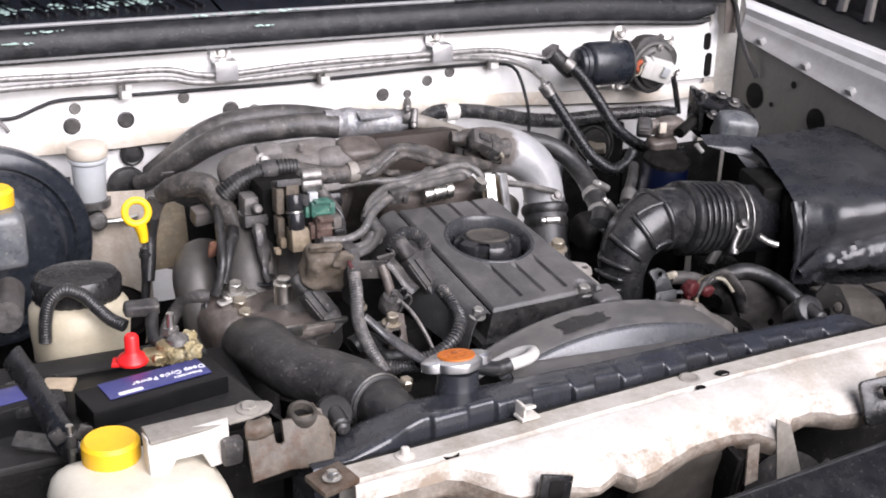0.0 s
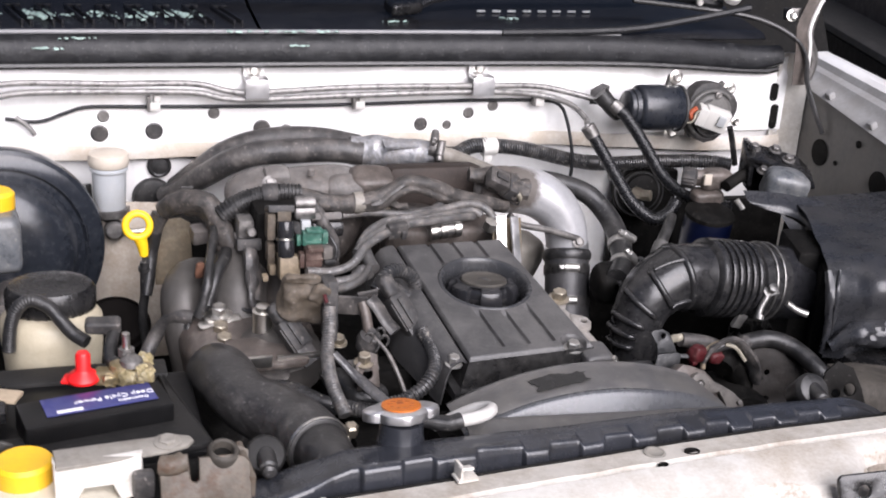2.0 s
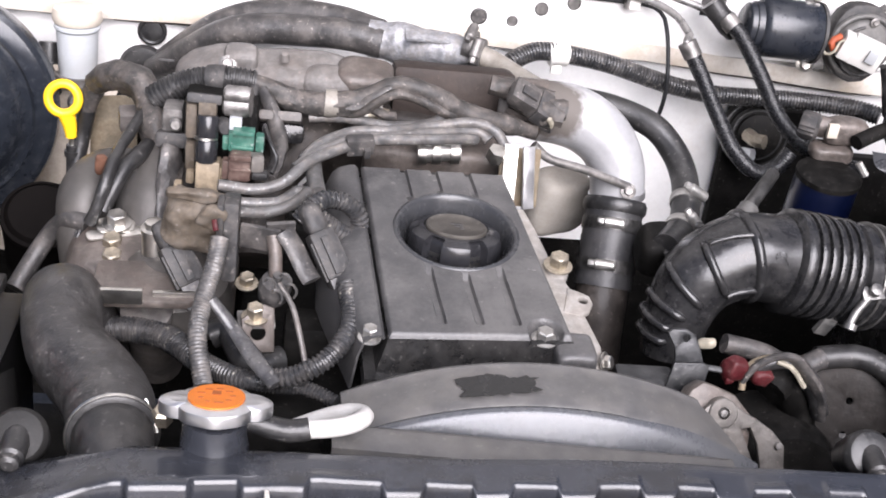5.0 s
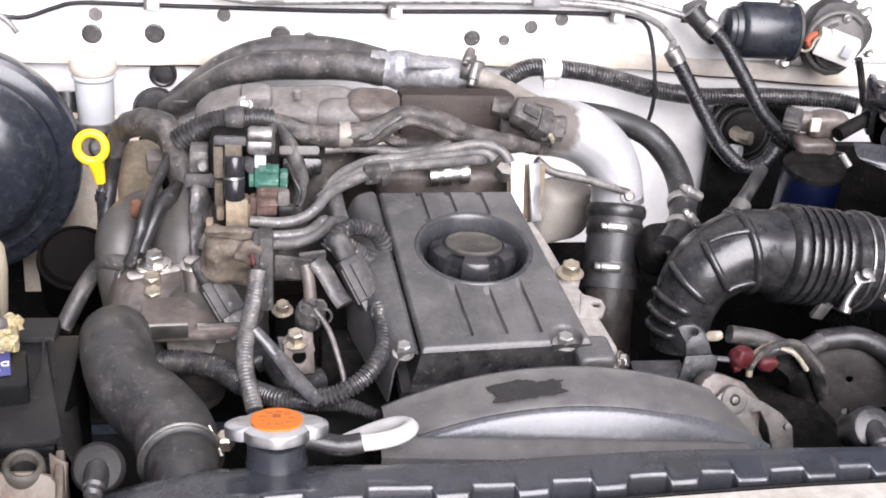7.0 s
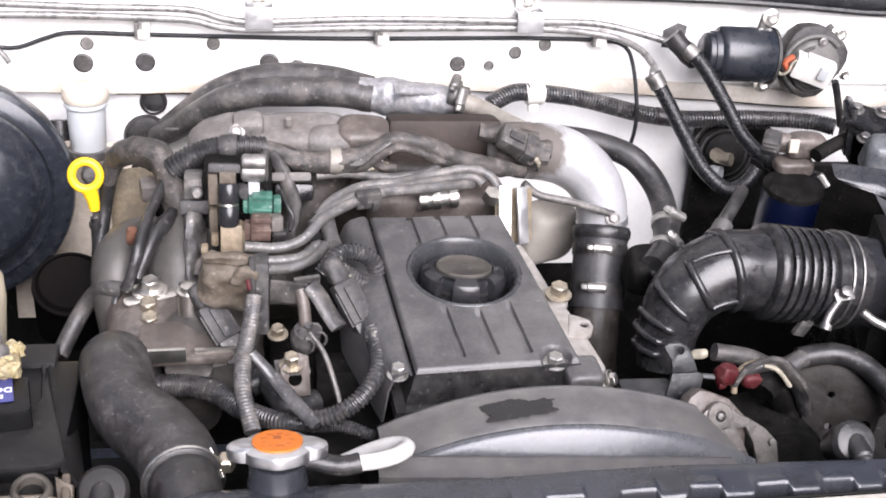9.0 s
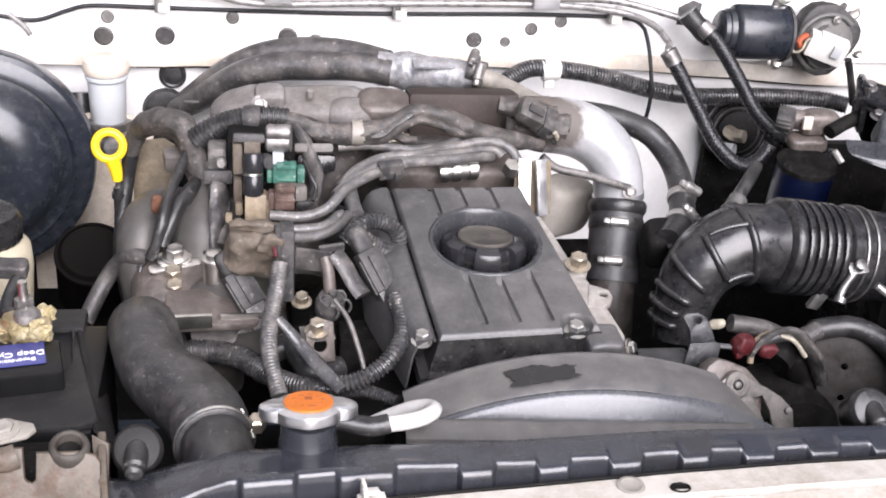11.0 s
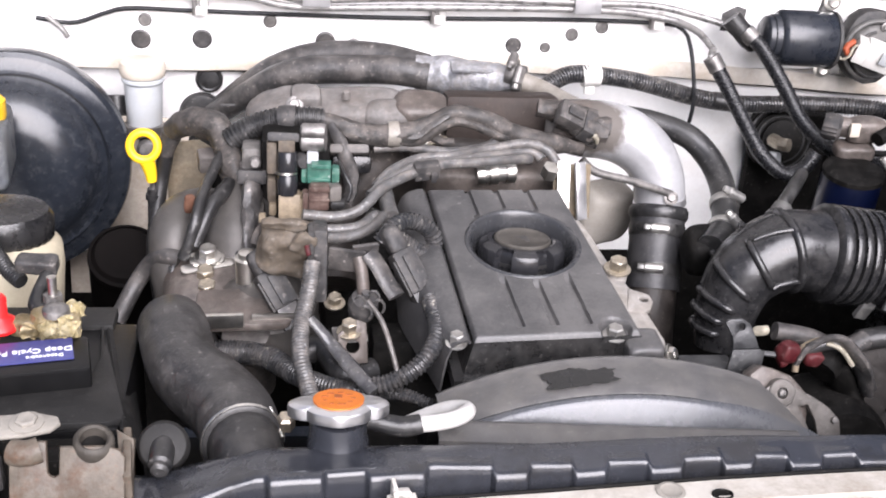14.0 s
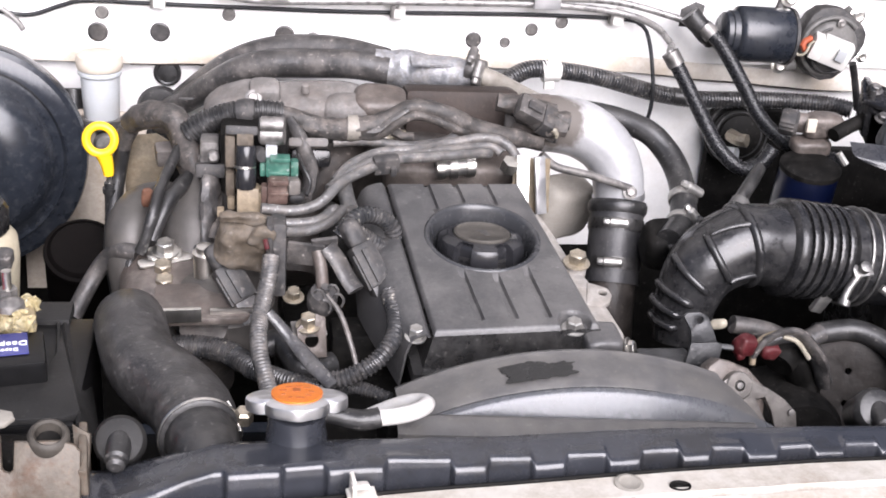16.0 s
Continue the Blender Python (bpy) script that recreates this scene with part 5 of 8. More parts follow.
bolt(cover, cov(-.09, .04, -.012), CUP, .0058, .01, STEELMID)
FL_IN = ((0.066, 0.43, 0.968), (0.0735, 0.4, 0.964), (0.082, 0.35, 0.953), (0.0925, 0.31, 0.945), (0.1015, 0.275, 0.938), (0.1065, 0.245, 0.93), (0.108, 0.225, 0.92))
FL_OUT = ((0.0795, 0.432, 0.968), (0.086, 0.4, 0.964), (0.0945, 0.362, 0.9545), (0.108, 0.323, 0.9465), (0.117, 0.283, 0.9385), (0.125, 0.258, 0.929), (0.1285, 0.238, 0.914))
fl_rows = [[V(a) + V((-.012, 0, 0)) for a in FL_IN], [V(a) for a in FL_IN], [V(a).lerp(V(b), .9) for a, b in zip(FL_IN, FL_OUT)], [V(b) + V((.0004, 0, -.002)) for b in FL_OUT], [V(b) + V((.0006, 0, -.014)) for b in FL_OUT]]
part("side_flange", sheet(fl_rows, .002), FLANGE, cover, "pale cast flange along the side of the cover")
part("flange_boss", lathe([(0, -.022), (.0105, -.022), (.0105, -.003), (.0095, -.001), (0, -.001)], axes((0.0985, 0.3425, 0.958), CUP), 22), FLANGE, cover)
bolt(cover, (0.0985, 0.3425, 0.957), CUP, .0078, .011, GOLD)
part("flange_tab", plate([(-.013, -.02), (.002, -.02), (.009, -.012), (.011, .0), (.007, .009), (-.002, .012), (-.013, .014)], .006, axes((0.114, 0.305, 0.942), CUP, (1, -.25, 0)), .002, holes=((.002, .001, .004),)), FLANGE, cover)
part("corner_block", lump(.034, .034, .044, axes((0.094, 0.226, 0.928), CUP, (1, .08, 0)), .001, 60, 7, 8), COVER, cover)
bolt(cover, (0.1265, 0.244, 0.921), (1, -.6, .4), .0055, .006, STEEL)
bolt(cover, (0.1, 0.2145, 0.913), (.2, -1, .3), .0055, .006, STEEL)
# dried droplets on the cover
random.seed(12)
bms = []
for _ in range(46):
    u, v = random.uniform(.05, .95), random.choice((random.uniform(.8, .98), random.uniform(.05, .95)))
    b = bmesh.new()
    bmesh.ops.create_icosphere(b, subdivisions=1, radius=random.choice((.0005, .0006, .0007, .0011)))
    b.transform(Matrix.Translation(cov(u, v, cover_h(u, v))) @ Matrix.Diagonal((2.2, 1, .35, 1)))
    bms.append(b)
tagged(part("dried_dirt", join(*bms), FLECK, cover), "pale dried specks", kind="stuff")

oil = thing("oil_filler_cap", OILC - CUP * .024, "black plastic oil filler cap with finger lugs and dusty centre", "oil cap")


def lobes(a, r):
    return r - (0.0075 if (math.cos(6 * a + .6) > 0.35 and r > 0.034) else 0)


WM = axes(OILC - CUP * .0205, CUP, (1, 0, 0))
OM = axes(OILC - CUP * .019, (0.02, 0.07, 1), (1, 0, 0))
part("cap_skirt", lathe([(0, -.004), (.034, -.004), (.034, .006), (0, .006)], OM, 40), RUBBER, oil)
part("grip_ring", lathe([(0, -.002), (.0405, -.002), (.0415, .0005), (.041, .0125), (.0395, .016), (.036, .0185), (.0325, .0198), (.0285, .02), (.0275, .0185), (0, .0185)], OM, 144, lobes), PLASTIC_CLEAN, oil, sharp=30)
part("centre_disc", lathe([(0, .0178), (.0268, .0178), (.0268, .021), (.0255, .0222), (.0235, .0212), (.0225, .0206), (0, .0206)], OM, 48), CAPDUST, oil, "dusty beige embossed centre")
for i in range(3):
    part("centre_mark", box(.011 - .003 * i, .0022, .0008, OM @ Matrix.Translation((.002 * i, .005 - .005 * i, .0209)), .0003), GREYCONN, oil)
part("well_floor", lathe([(0, -.006), (.047, -.006), (.0475, -.004)], WM, 60, ends=False), DARK, cover, "near-black bottom of the filler well")
part("well_ring", lathe([(.0435, -.0055), (.0442, .0), (.0458, .008), (.0478, .015), (.0496, .0195), (.0512, .0216), (.053, .0222), (.0552, .0212), (.0562, .0195)], WM, 80, ends=False), WELL, cover, "glossy funnel-shaped filler well")

# intake manifold on the cool side
mani = thing("intake_manifold", (-0.25, 0.45, 0.75), "dusty cast aluminium intake manifold with curved runners", "intake manifold")
part("plenum", lump(.17, .06, .05, axes((-0.167, 0.600, 1.014), (0, -.3, 1), (1, .05, .02)), .003, 30, 5, 12), PLENUM, mani)
part("plenum_shoulder", lump(.07, .06, .05, axes((-0.223, 0.595, 1.016), (-.35, -.3, 1), (1, 0, .35)), .003, 30, 3, 9), PLENUM, mani)
part("plenum_boss", lump(.034, .03, .03, axes((-0.195, 0.590, 1.035), (0, -.3, 1)), .0015, 60, 5, 5), PLENUM, mani)
part("plenum_boss", lump(.056, .04, .034, axes((-0.107, 0.584, 1.021), (0, -.3, 1)), .002, 40, 3, 9), PLENUM, mani)
part("plenum_tip", lathe([(0, 0), (.005, 0), (.004, .008), (0, .01)], axes((-0.152, 0.585, 1.042), (0, -.3, 1)), 10), PLENUM, mani)
part("plenum_neck", lump(.06, .05, .035, axes((-0.071, 0.590, 1.026), (0, -.2, 1), (1, 0, -.1)), .002, 40, 4, 9), BROWNALU, mani, "brown-stained plenum neck")
part("plenum_end", slab((0.023, 0.600, 1.013), (1.00, 0.00), 0.1280, 0.0551, .05, .008, -10), PLENUMEND, mani, "brown-stained flat plenum end")
part("end_cap", lathe([(0, 0), (.0085, 0), (.0085, .018), (.007, .022), (0, .022)], axes((0.074, 0.575, 1.008), (0, -.1, 1)), 18), PLENUM, mani)
part("runner", tube([(-0.263, 0.570, 0.907), (-0.288, 0.550, 0.924), (-0.312, 0.510, 0.937), (-0.325, 0.475, 0.933), (-0.325, 0.455, 0.906), (-0.317, 0.440, 0.856)], [.02, .0235, .026, .027, .0265, .026], 28), SATINALU, mani)
part("runner", tube([(-0.2, 0.57, 0.945), (-0.228, 0.535, 0.952), (-0.252, 0.5, 0.95), (-0.262, 0.465, 0.932), (-0.262, 0.44, 0.895)], [.03, .036, .038, .036, .034], 28), SATINALU, mani)
part("runner_stub", tube([(-0.252, 0.500, 0.945), (-0.272, 0.480, 0.953), (-0.288, 0.468, 0.957)], [.0165, .0165, .0155], 20), ALU, mani)
part("stub_block", slab((-0.274, 0.475, 0.922), (1.00, 0.00), 0.0260, 0.0351, .04, .008), PLENUM, mani)
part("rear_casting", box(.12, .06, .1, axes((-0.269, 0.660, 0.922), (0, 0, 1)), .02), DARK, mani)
part("rear_casting", box(.16, .06, .08, axes((-0.164, 0.620, 0.962), (0, 0, 1)), .015), DARKBROWN, mani)
part("runner", tube([(-0.147, 0.570, 1.005), (-0.183, 0.540, 0.979), (-0.205, 0.500, 0.955), (-0.212, 0.460, 0.92), (-0.212, 0.430, 0.89)], [.022, .026, .027, .027], 18), DARKBROWN, mani)
part("runner", tube([(-0.098, 0.580, 0.998), (-0.124, 0.550, 0.974), (-0.155, 0.520, 0.949), (-0.167, 0.480, 0.916), (-0.168, 0.450, 0.886)], [.022, .026, .027, .027], 18), DARKBROWN, mani)
part("rear_casting", lump(.15, .05, .1, axes((-0.055, 0.615, 0.948), (0, -.2, 1)), .004, 30, 5, 10), DARKBROWN, mani)
part("head_rear", lump(.15, .05, .07, axes((0.005, 0.525, 0.962), (0, -.2, 1)), .003, 40, 6, 10), BROWNALU, mani, "dark stained casting behind the cover")
part("lower_body", lump(.15, .1, .09, axes((-0.257, 0.420, 0.878), (0, -.1, 1)), .006, 22, 5, 12), BROWNALU, mani)
part("dome", lathe([(0, -.03), (.05, -.03), (.046, .0), (.03, .014), (.012, .02), (0, .021)], axes((-0.232, 0.352, 0.918), (0, -.25, 1)), 36), SATINALU, mani)
part("throttle_flange", plate(arc_outline(.085, .06, .008), .008, axes((-0.253, 0.320, 0.926), (0, -.1, 1), (1, .05, 0)), .002), BROWNALU, mani)
part("flange_face", box(.04, .004, .0145, axes((-0.272, 0.288, 0.9315), (0, -.15, 1), (1, .05, 0)), .001), STEEL, mani)
part("flange_face", box(.05, .004, .006, axes((-0.220, 0.300, 0.929), (0, -.15, 1), (1, .05, 0)), .001), STEEL, mani)
part("under_pipe", tube([(-0.251, 0.310, 0.908), (-0.248, 0.330, 0.875), (-0.246, 0.360, 0.824)], .022, 18), ALU, mani)
part("sensor_boss", lathe([(0, -.03), (.0085, -.03), (.0085, .012), (.0092, .0125), (.0092, .0155), (.0065, .016), (.0062, .021), (.004, .022), (0, .0222)], axes((-0.251, 0.360, 0.943), (0, -.1, 1)) @ Matrix.Diagonal((1.25, 1.25, 1.1, 1)), 24), STEEL, mani)
for p, m2 in (((-0.291, 0.420, 0.931), STEEL), ((-0.292, 0.400, 0.918), GOLD), ((-0.290, 0.385, 0.910), GOLD), ((-0.277, 0.345, 0.918), GOLD),):
    bolt(mani, p, (0, -.25, 1), .008, .011, m2)
bolt(mani, (-0.207, 0.573, 1.037), (0, -1, .5), .0055, .006, STEELDULL)
part("bolt_plate", plate(arc_outline(.034, .018, .006), .003, axes((-0.292, 0.420, 0.929), (0, -.3, 1), (1, .1, 0)), .001), STEEL, mani)
part("bolt_plate", plate(arc_outline(.052, .012, .004), .003, axes((-0.291, 0.412, 0.925), (0, -.3, 1), (1, .25, .08)), .001), STEEL, mani)
for p, s in (((-0.248, 0.500, 0.981), .03), ((-0.251, 0.500, 0.990), .022), ((-0.293, 0.550, 0.982), .03)):
    part("mounting_ear", box(s, .02, s * .7, axes(p, (0, -.3, 1), (1, .2, 0)), .004), ALU, mani)
part("rust_patch", lump(.012, .004, .022, axes((-0.309, 0.448, 0.975), (.1, -.2, 1), (1, .3, 0)), .001, 150, 3, 5), RUSTDARK, mani, "rust patch")
# extra panel that gives the lower firewall its shaded tone
solo("shaded_firewall_panel", plate([(-.155, -.2), (.02, -.2), (.02, .03), (-.06, .035), (-.155, .035)], .003, axes((-0.335, 0.800, 0.905), (0, -1, .1), (1, 0, 0)), .001), SHIELDPALE, (-0.338, 0.800, 0.9), "stained lower firewall panel, toned cream for shade, behind the dipstick", "panel")
solo("stained_bracket", plate([(-.024, -.06), (.024, -.06), (.024, .018), (.012, .026), (-.016, .024), (-.024, .012)], .004, axes((-0.323, 0.622, 0.950), (0, -1, .2), (1, .1, 0)), .0015), SHIELDTAN, (-0.323, 0.622, 0.9), "brown-stained steel bracket beside the manifold", "bracket")
# added drum in place of the dark void beside the manifold
boot = thing("void_drum", (-0.402, 0.610, 0.78), "near-black drum added to fill the dark void beside the manifold", "rubber boot")
part("drum", lathe([(0, -.07), (.041, -.07), (.0415, -.01), (.039, .01), (.034, .016), (.03, .0165), (0, .0165)], axes((-0.396, 0.612, 0.833), (.1, -.6, 1)), 40), VOIDBLACK, boot)
part("rim", lathe([(.0385, .004), (.0425, .004), (.043, .007), (.0425, .011), (.0385, .0125)], axes((-0.396, 0.612, 0.833), (.1, -.6, 1)), 40, ends=False), VOIDBLACK, boot)

throttle = thing("throttle_body", (-0.194, 0.460, 1.001), "throttle cluster with cream blocks, black barrels and a silver can", "throttle body")
part("body", slab((-0.206, 0.470, 0.988), (1.00, 0.00), 0.0680, 0.0930, .06, .006), DARK, throttle)
part("top_plate", slab((-0.218, 0.430, 1.053), (1.00, -0.03), 0.0310, 0.0091, .03, .003, -20), GREYCONN, throttle)
part("cream_post", slab((-0.229, 0.432, 1.030), (1.00, 0.00), 0.0100, 0.0330, .02, .003), TAN, throttle)
part("cream_post", slab((-0.229, 0.430, 0.997), (1.00, 0.00), 0.0090, 0.0250, .02, .003), TAN, throttle)
part("cream_post", slab((-0.228, 0.425, 0.979), (1.00, 0.00), 0.0080, 0.0130, .02, .003), BEIGEC, throttle)
part("cream_block", slab((-0.215, 0.428, 1.043), (1.00, 0.00), 0.0160, 0.0140, .02, .002), TAN, throttle)
part("cream_block", slab((-0.212, 0.410, 0.987), (1.00, 0.00), 0.0210, 0.0280, .024, .002, -8), BEIGEC, throttle, "pale cream lower block")
part("cream_fin", slab((-0.200, 0.414, 0.984), (1.00, 0.00), 0.0040, 0.0230, .022, .0015), BEIGEC, throttle)
part("cream_chip", slab((-0.238, 0.415, 0.973), (1.00, 0.00), 0.0070, 0.0071, .012, .002), BEIGEC, throttle)
for y0, y1 in ((288, 326), (328, 366)):
    ba, bb = lerp3((-0.214, 0.428, 1.039), (-0.214, 0.418, 0.998), (y0 - 288) / 78), lerp3((-0.214, 0.428, 1.039), (-0.214, 0.418, 0.998), (y1 - 288) / 78)
    L = (bb - ba).length
    part("barrel", lathe([(0, 0), (.0088, 0), (.0098, .0015), (.0098, L - .0015), (.0088, L), (0, L)], axes(ba, bb - ba), 20), PLASTIC_CLEAN, throttle)
part("barrel_ring", lathe([(0, -.001), (.0103, -.001), (.0103, .001), (0, .001)], axes((-0.215, 0.423, 1.019), V((-0.214, 0.418, 0.998)) - V((-0.214, 0.428, 1.039))), 20), STEEL, throttle)
for y, r in ((252, .0085), (270, .0098)):
    part("silver_can", lathe([(0, 0), (r * .8, 0), (r, .002), (r, .02), (r * .9, .022), (r * .9, .024), (0, .024)], axes(V((-0.201, 0.440, 1.051)) + V((0, 0, (260 - y) * .00055)), (1, -.2, .05)), 20), STEELDULL, throttle)
part("white_square", slab((-0.190, 0.425, 1.033), (1.00, 0.00), 0.0110, 0.0110, .012, .0015), FROST, throttle)
part("nipple", lathe([(0, 0), (.007, 0), (.008, .01), (.006, .014), (0, .014)], axes((-0.202, 0.440, 1.027), (.3, -1, .1)), 14), GREYCONN, throttle)
part("silver_cube", slab((-0.250, 0.480, 1.007), (1.00, 0.00), 0.0190, 0.0290, .03, .004), STEELDULL, throttle)
part("cube_boss", lathe([(0, 0), (.006, 0), (.006, .01), (.004, .012), (0, .012)], axes((-0.246, 0.478, 1.009), (0, -1, .2)), 14), STEELDULL, throttle)
part("black_step", slab((-0.249, 0.465, 0.997), (1.00, 0.00), 0.0290, 0.0140, .026, .002, -15), GREYCONN, throttle)
part("dark_cover", slab((-0.149, 0.490, 1.002), (1.00, -0.02), 0.0410, 0.0190, .03, .006, -15), PLASTIC, throttle)
part("cover_lid", slab((-0.152, 0.490, 1.020), (1.00, 0.00), 0.0410, 0.0100, .03, .004, -30), PLENUM, throttle)
part("red_tip", tube([(-0.197, 0.290, 1.005), (-0.196, 0.288, 1.000), (-0.195, 0.286, 0.997)], .0022, 8), REDCONN, throttle)

green = thing("wiring_plug", (-0.181, 0.420, 1.017), "green plastic wiring plug on the throttle", "connector")
part("housing", slab((-0.184, 0.418, 1.019), (1.00, 0.00), 0.0230, 0.0180, .016, .0025), GREEN, green)
part("top_rib", slab((-0.182, 0.414, 1.029), (1.00, 0.00), 0.0190, 0.0040, .014, .001), GREEN, green)
part("low_rib", slab((-0.183, 0.416, 1.015), (1.00, -0.05), 0.0200, 0.0030, .014, .001), GREEN, green)
part("collar", slab((-0.168, 0.421, 1.017), (1.00, 0.00), 0.0080, 0.0170, .012, .003), GREEN, green)
part("neck", slab((-0.198, 0.424, 1.015), (1.00, 0.00), 0.0060, 0.0140, .012, .003), GREEN, green)
brown = thing("wiring_plug", (-0.181, 0.410, 0.998), "brown plastic wiring plug with a pale locking clip", "connector")
part("housing", slab((-0.184, 0.405, 0.999), (1.00, 0.00), 0.0200, 0.0240, .016, .003), BROWN, brown)
part("top_rib", slab((-0.183, 0.401, 1.011), (1.00, 0.00), 0.0180, 0.0050, .014, .001), BROWN, brown)
part("low_rib", slab((-0.183, 0.403, 0.999), (1.00, 0.00), 0.0190, 0.0030, .014, .001), BROWN, brown)
part("neck", slab((-0.196, 0.410, 0.995), (1.00, 0.00), 0.0070, 0.0180, .012, .002), BROWN, brown)
part("locking_clip", slab((-0.168, 0.402, 1.006), (1.00, 0.00), 0.0120, 0.0160, .013, .003, 0, 12), ALULUG, brown, "pale metal locking clip")
part("boot", slab((-0.166, 0.400, 0.995), (1.00, 0.00), 0.0150, 0.0080, .013, .004), RUBBER, brown)

tanb = thing("relay_cover", (-0.212, 0.330, 0.992), "tan dust-caked rubber relay cover with a dark side", "relay cover")
part("shell", lump(.052, .036, .05, axes((-0.213, 0.325, 0.987), (.12, -.3, 1), (1, .1, -.25)), .0045, 70, 5, 12), TAN, tanb)
part("fold", lump(.04, .008, .01, axes((-0.217, 0.310, 1.016), (.1, -.3, 1), (1, .1, -.2)), .002, 120, 4), TAN, tanb)
part("fold", lump(.02, .008, .022, axes((-0.200, 0.302, 1.001), (.5, -.3, .9), (1, .2, -.3)), .002, 120, 4), TAN, tanb)
part("side_shell", slab((-0.185, 0.302, 0.978), (1.00, 0.00), 0.0140, 0.0700, .03, .004, -4), GREYCONN, tanb, "dusty black side")
part("side_edge", slab((-0.193, 0.298, 0.991), (1.00, 0.00), 0.0060, 0.0450, .024, .003), GREYCONN, tanb)
strap = thing("rubber_strap", (-0.155, 0.300, 0.992), "flat dusty black strap bridging between the plugs", "strap")
part("strap", slab((-0.161, 0.310, 0.980), (1.00, -0.03), 0.0330, 0.0230, .004, .001, 12, -8), RUBBER_DUSTY, strap)
part("strap_bend", slab((-0.144, 0.312, 0.987), (1.00, 0.00), 0.0240, 0.0180, .004, .001, 20, 10), RUBBER_DUSTY, strap)
part("strap_arm", tube([(-0.142, 0.310, 0.989), (-0.132, 0.305, 0.977), (-0.125, 0.300, 0.965), (-0.116, 0.290, 0.955)], .009, 10, flat=.45), RUBBER_DUSTY, strap)


def split_plug(name, a, b, r, label):
    """A flat grey multi-pin plug between two points: two halves, a latch, a torn boot and ribs."""
    a, b = V(a), V(b)
    root = thing(name, a, label, "connector")
    d = b - a
    L = d.length
    m = axes(a, (.25, -.75, .6), d)
    part("rear_boot", lump(L * .36, r * 1.7, r * 1.5, m @ Matrix.Translation((L * .12, 0, 0)), .0012, 120, 3.5, 5), GREYCONN, root)
    part("housing", box(L * .5, r * 2.1, r * 1.6, m @ Matrix.Translation((L * .5, 0, 0)), .003), GREYCONN, root)
    part("front_half", box(L * .3, r * 1.8, r * 1.3, m @ Matrix.Translation((L * .85, 0, -.001)), .002), RUBBER_DUSTY, root)
    part("latch", box(L * .4, r * .7, r * .3, m @ Matrix.Translation((L * .52, 0, r * .9)), .001), GREYCONN, root)
    for k in (-1, 1):
        part("rib", box(L * .42, r * .22, r * .5, m @ Matrix.Translation((L * .55, k * r * 1.08, r * .3)), .0008), GREYCONN, root)
    part("guard", box(L * .1, r * 2.3, r * .5, m @ Matrix.Translation((L * .98, 0, r * .4)), .001), GREYCONN, root)
    return root


split_plug("wiring_plug", (-0.243, 0.335, 0.974), (-0.203, 0.290, 0.934), .0115, "dusty grey multi-pin plug hanging at a slant from the relay cover")
split_plug("wiring_plug", (-0.123, 0.326, 1.003), (-0.082, 0.276, 0.952), .0105, "dusty grey plug lying against the engine cover")

# corrugated looms over the engine
def loom(name, pts, r, label, pitch=.0042, amp=.0009, material=None, seg=12):
    return solo(name, tube(pts, r, seg, ribs=pitch, amp=amp), material or LOOM, V(pts[0]), label, "wiring conduit")


loom("corrugated_conduit", [(-0.192, 0.288, 0.990), (-0.194, 0.275, 0.975), (-0.201, 0.250, 0.951), (-0.202, 0.220, 0.935), (-0.194, 0.190, 0.913)], .0072, "finely ribbed dusty grey conduit running down past the radiator cap", .0032, .0004, CABLE)
loom("corrugated_conduit", [(-0.088, 0.282, 0.958), (-0.084, 0.250, 0.947), (-0.090, 0.225, 0.939), (-0.106, 0.210, 0.927), (-0.127, 0.208, 0.915), (-0.146, 0.212, 0.909)], .0074, "black corrugated conduit curling down from the grey plug")
loom("corrugated_conduit", [(-0.130, 0.330, 0.989), (-0.121, 0.335, 1.000), (-0.108, 0.345, 1.004), (-0.092, 0.350, 1.000), (-0.080, 0.352, 0.989), (-0.078, 0.352, 0.975), (-0.088, 0.345, 0.972), (-0.103, 0.338, 0.983), (-0.114, 0.335, 0.992)], .0074, "corrugated conduit looped back on itself beside the cover")
loom("corrugated_conduit", [(-0.288, 0.300, 0.892), (-0.261, 0.300, 0.893), (-0.231, 0.290, 0.893), (-0.201, 0.260, 0.890), (-0.172, 0.230, 0.897), (-0.138, 0.220, 0.898), (-0.115, 0.215, 0.899), (-0.092, 0.200, 0.898)], [.0108, .0108, .0105, .0095, .0085, .0075, .006, .005], "thick black corrugated conduit low behind the radiator cap", .0032, .0006)
loom("corrugated_conduit", [(-0.273, 0.530, 1.010), (-0.259, 0.530, 1.021), (-0.242, 0.530, 1.030), (-0.225, 0.528, 1.036), (-0.219, 0.527, 1.037)], [.0135, .0125, .0115], "black corrugated conduit bending over the manifold", .0045, .0009, RUBBER)
solo("cable_clip", tube([(-0.222, 0.527, 1.037), (-0.215, 0.526, 1.038), (-0.206, 0.525, 1.038)], .0135, 14, wobble=.08), GREYCONN, (-0.219, 0.527, 1.037), "grey plastic clip between the two conduits", "clip")
loom("corrugated_conduit", [(-0.208, 0.525, 1.039), (-0.197, 0.525, 1.040), (-0.177, 0.525, 1.038)], .0108, "black corrugated conduit on the manifold", .0045, .0009, RUBBER)

har = thing("engine_harness", (-0.137, 0.530, 1.027), "tape-wrapped dusty wiring harness draped over the manifold", "wiring harness")
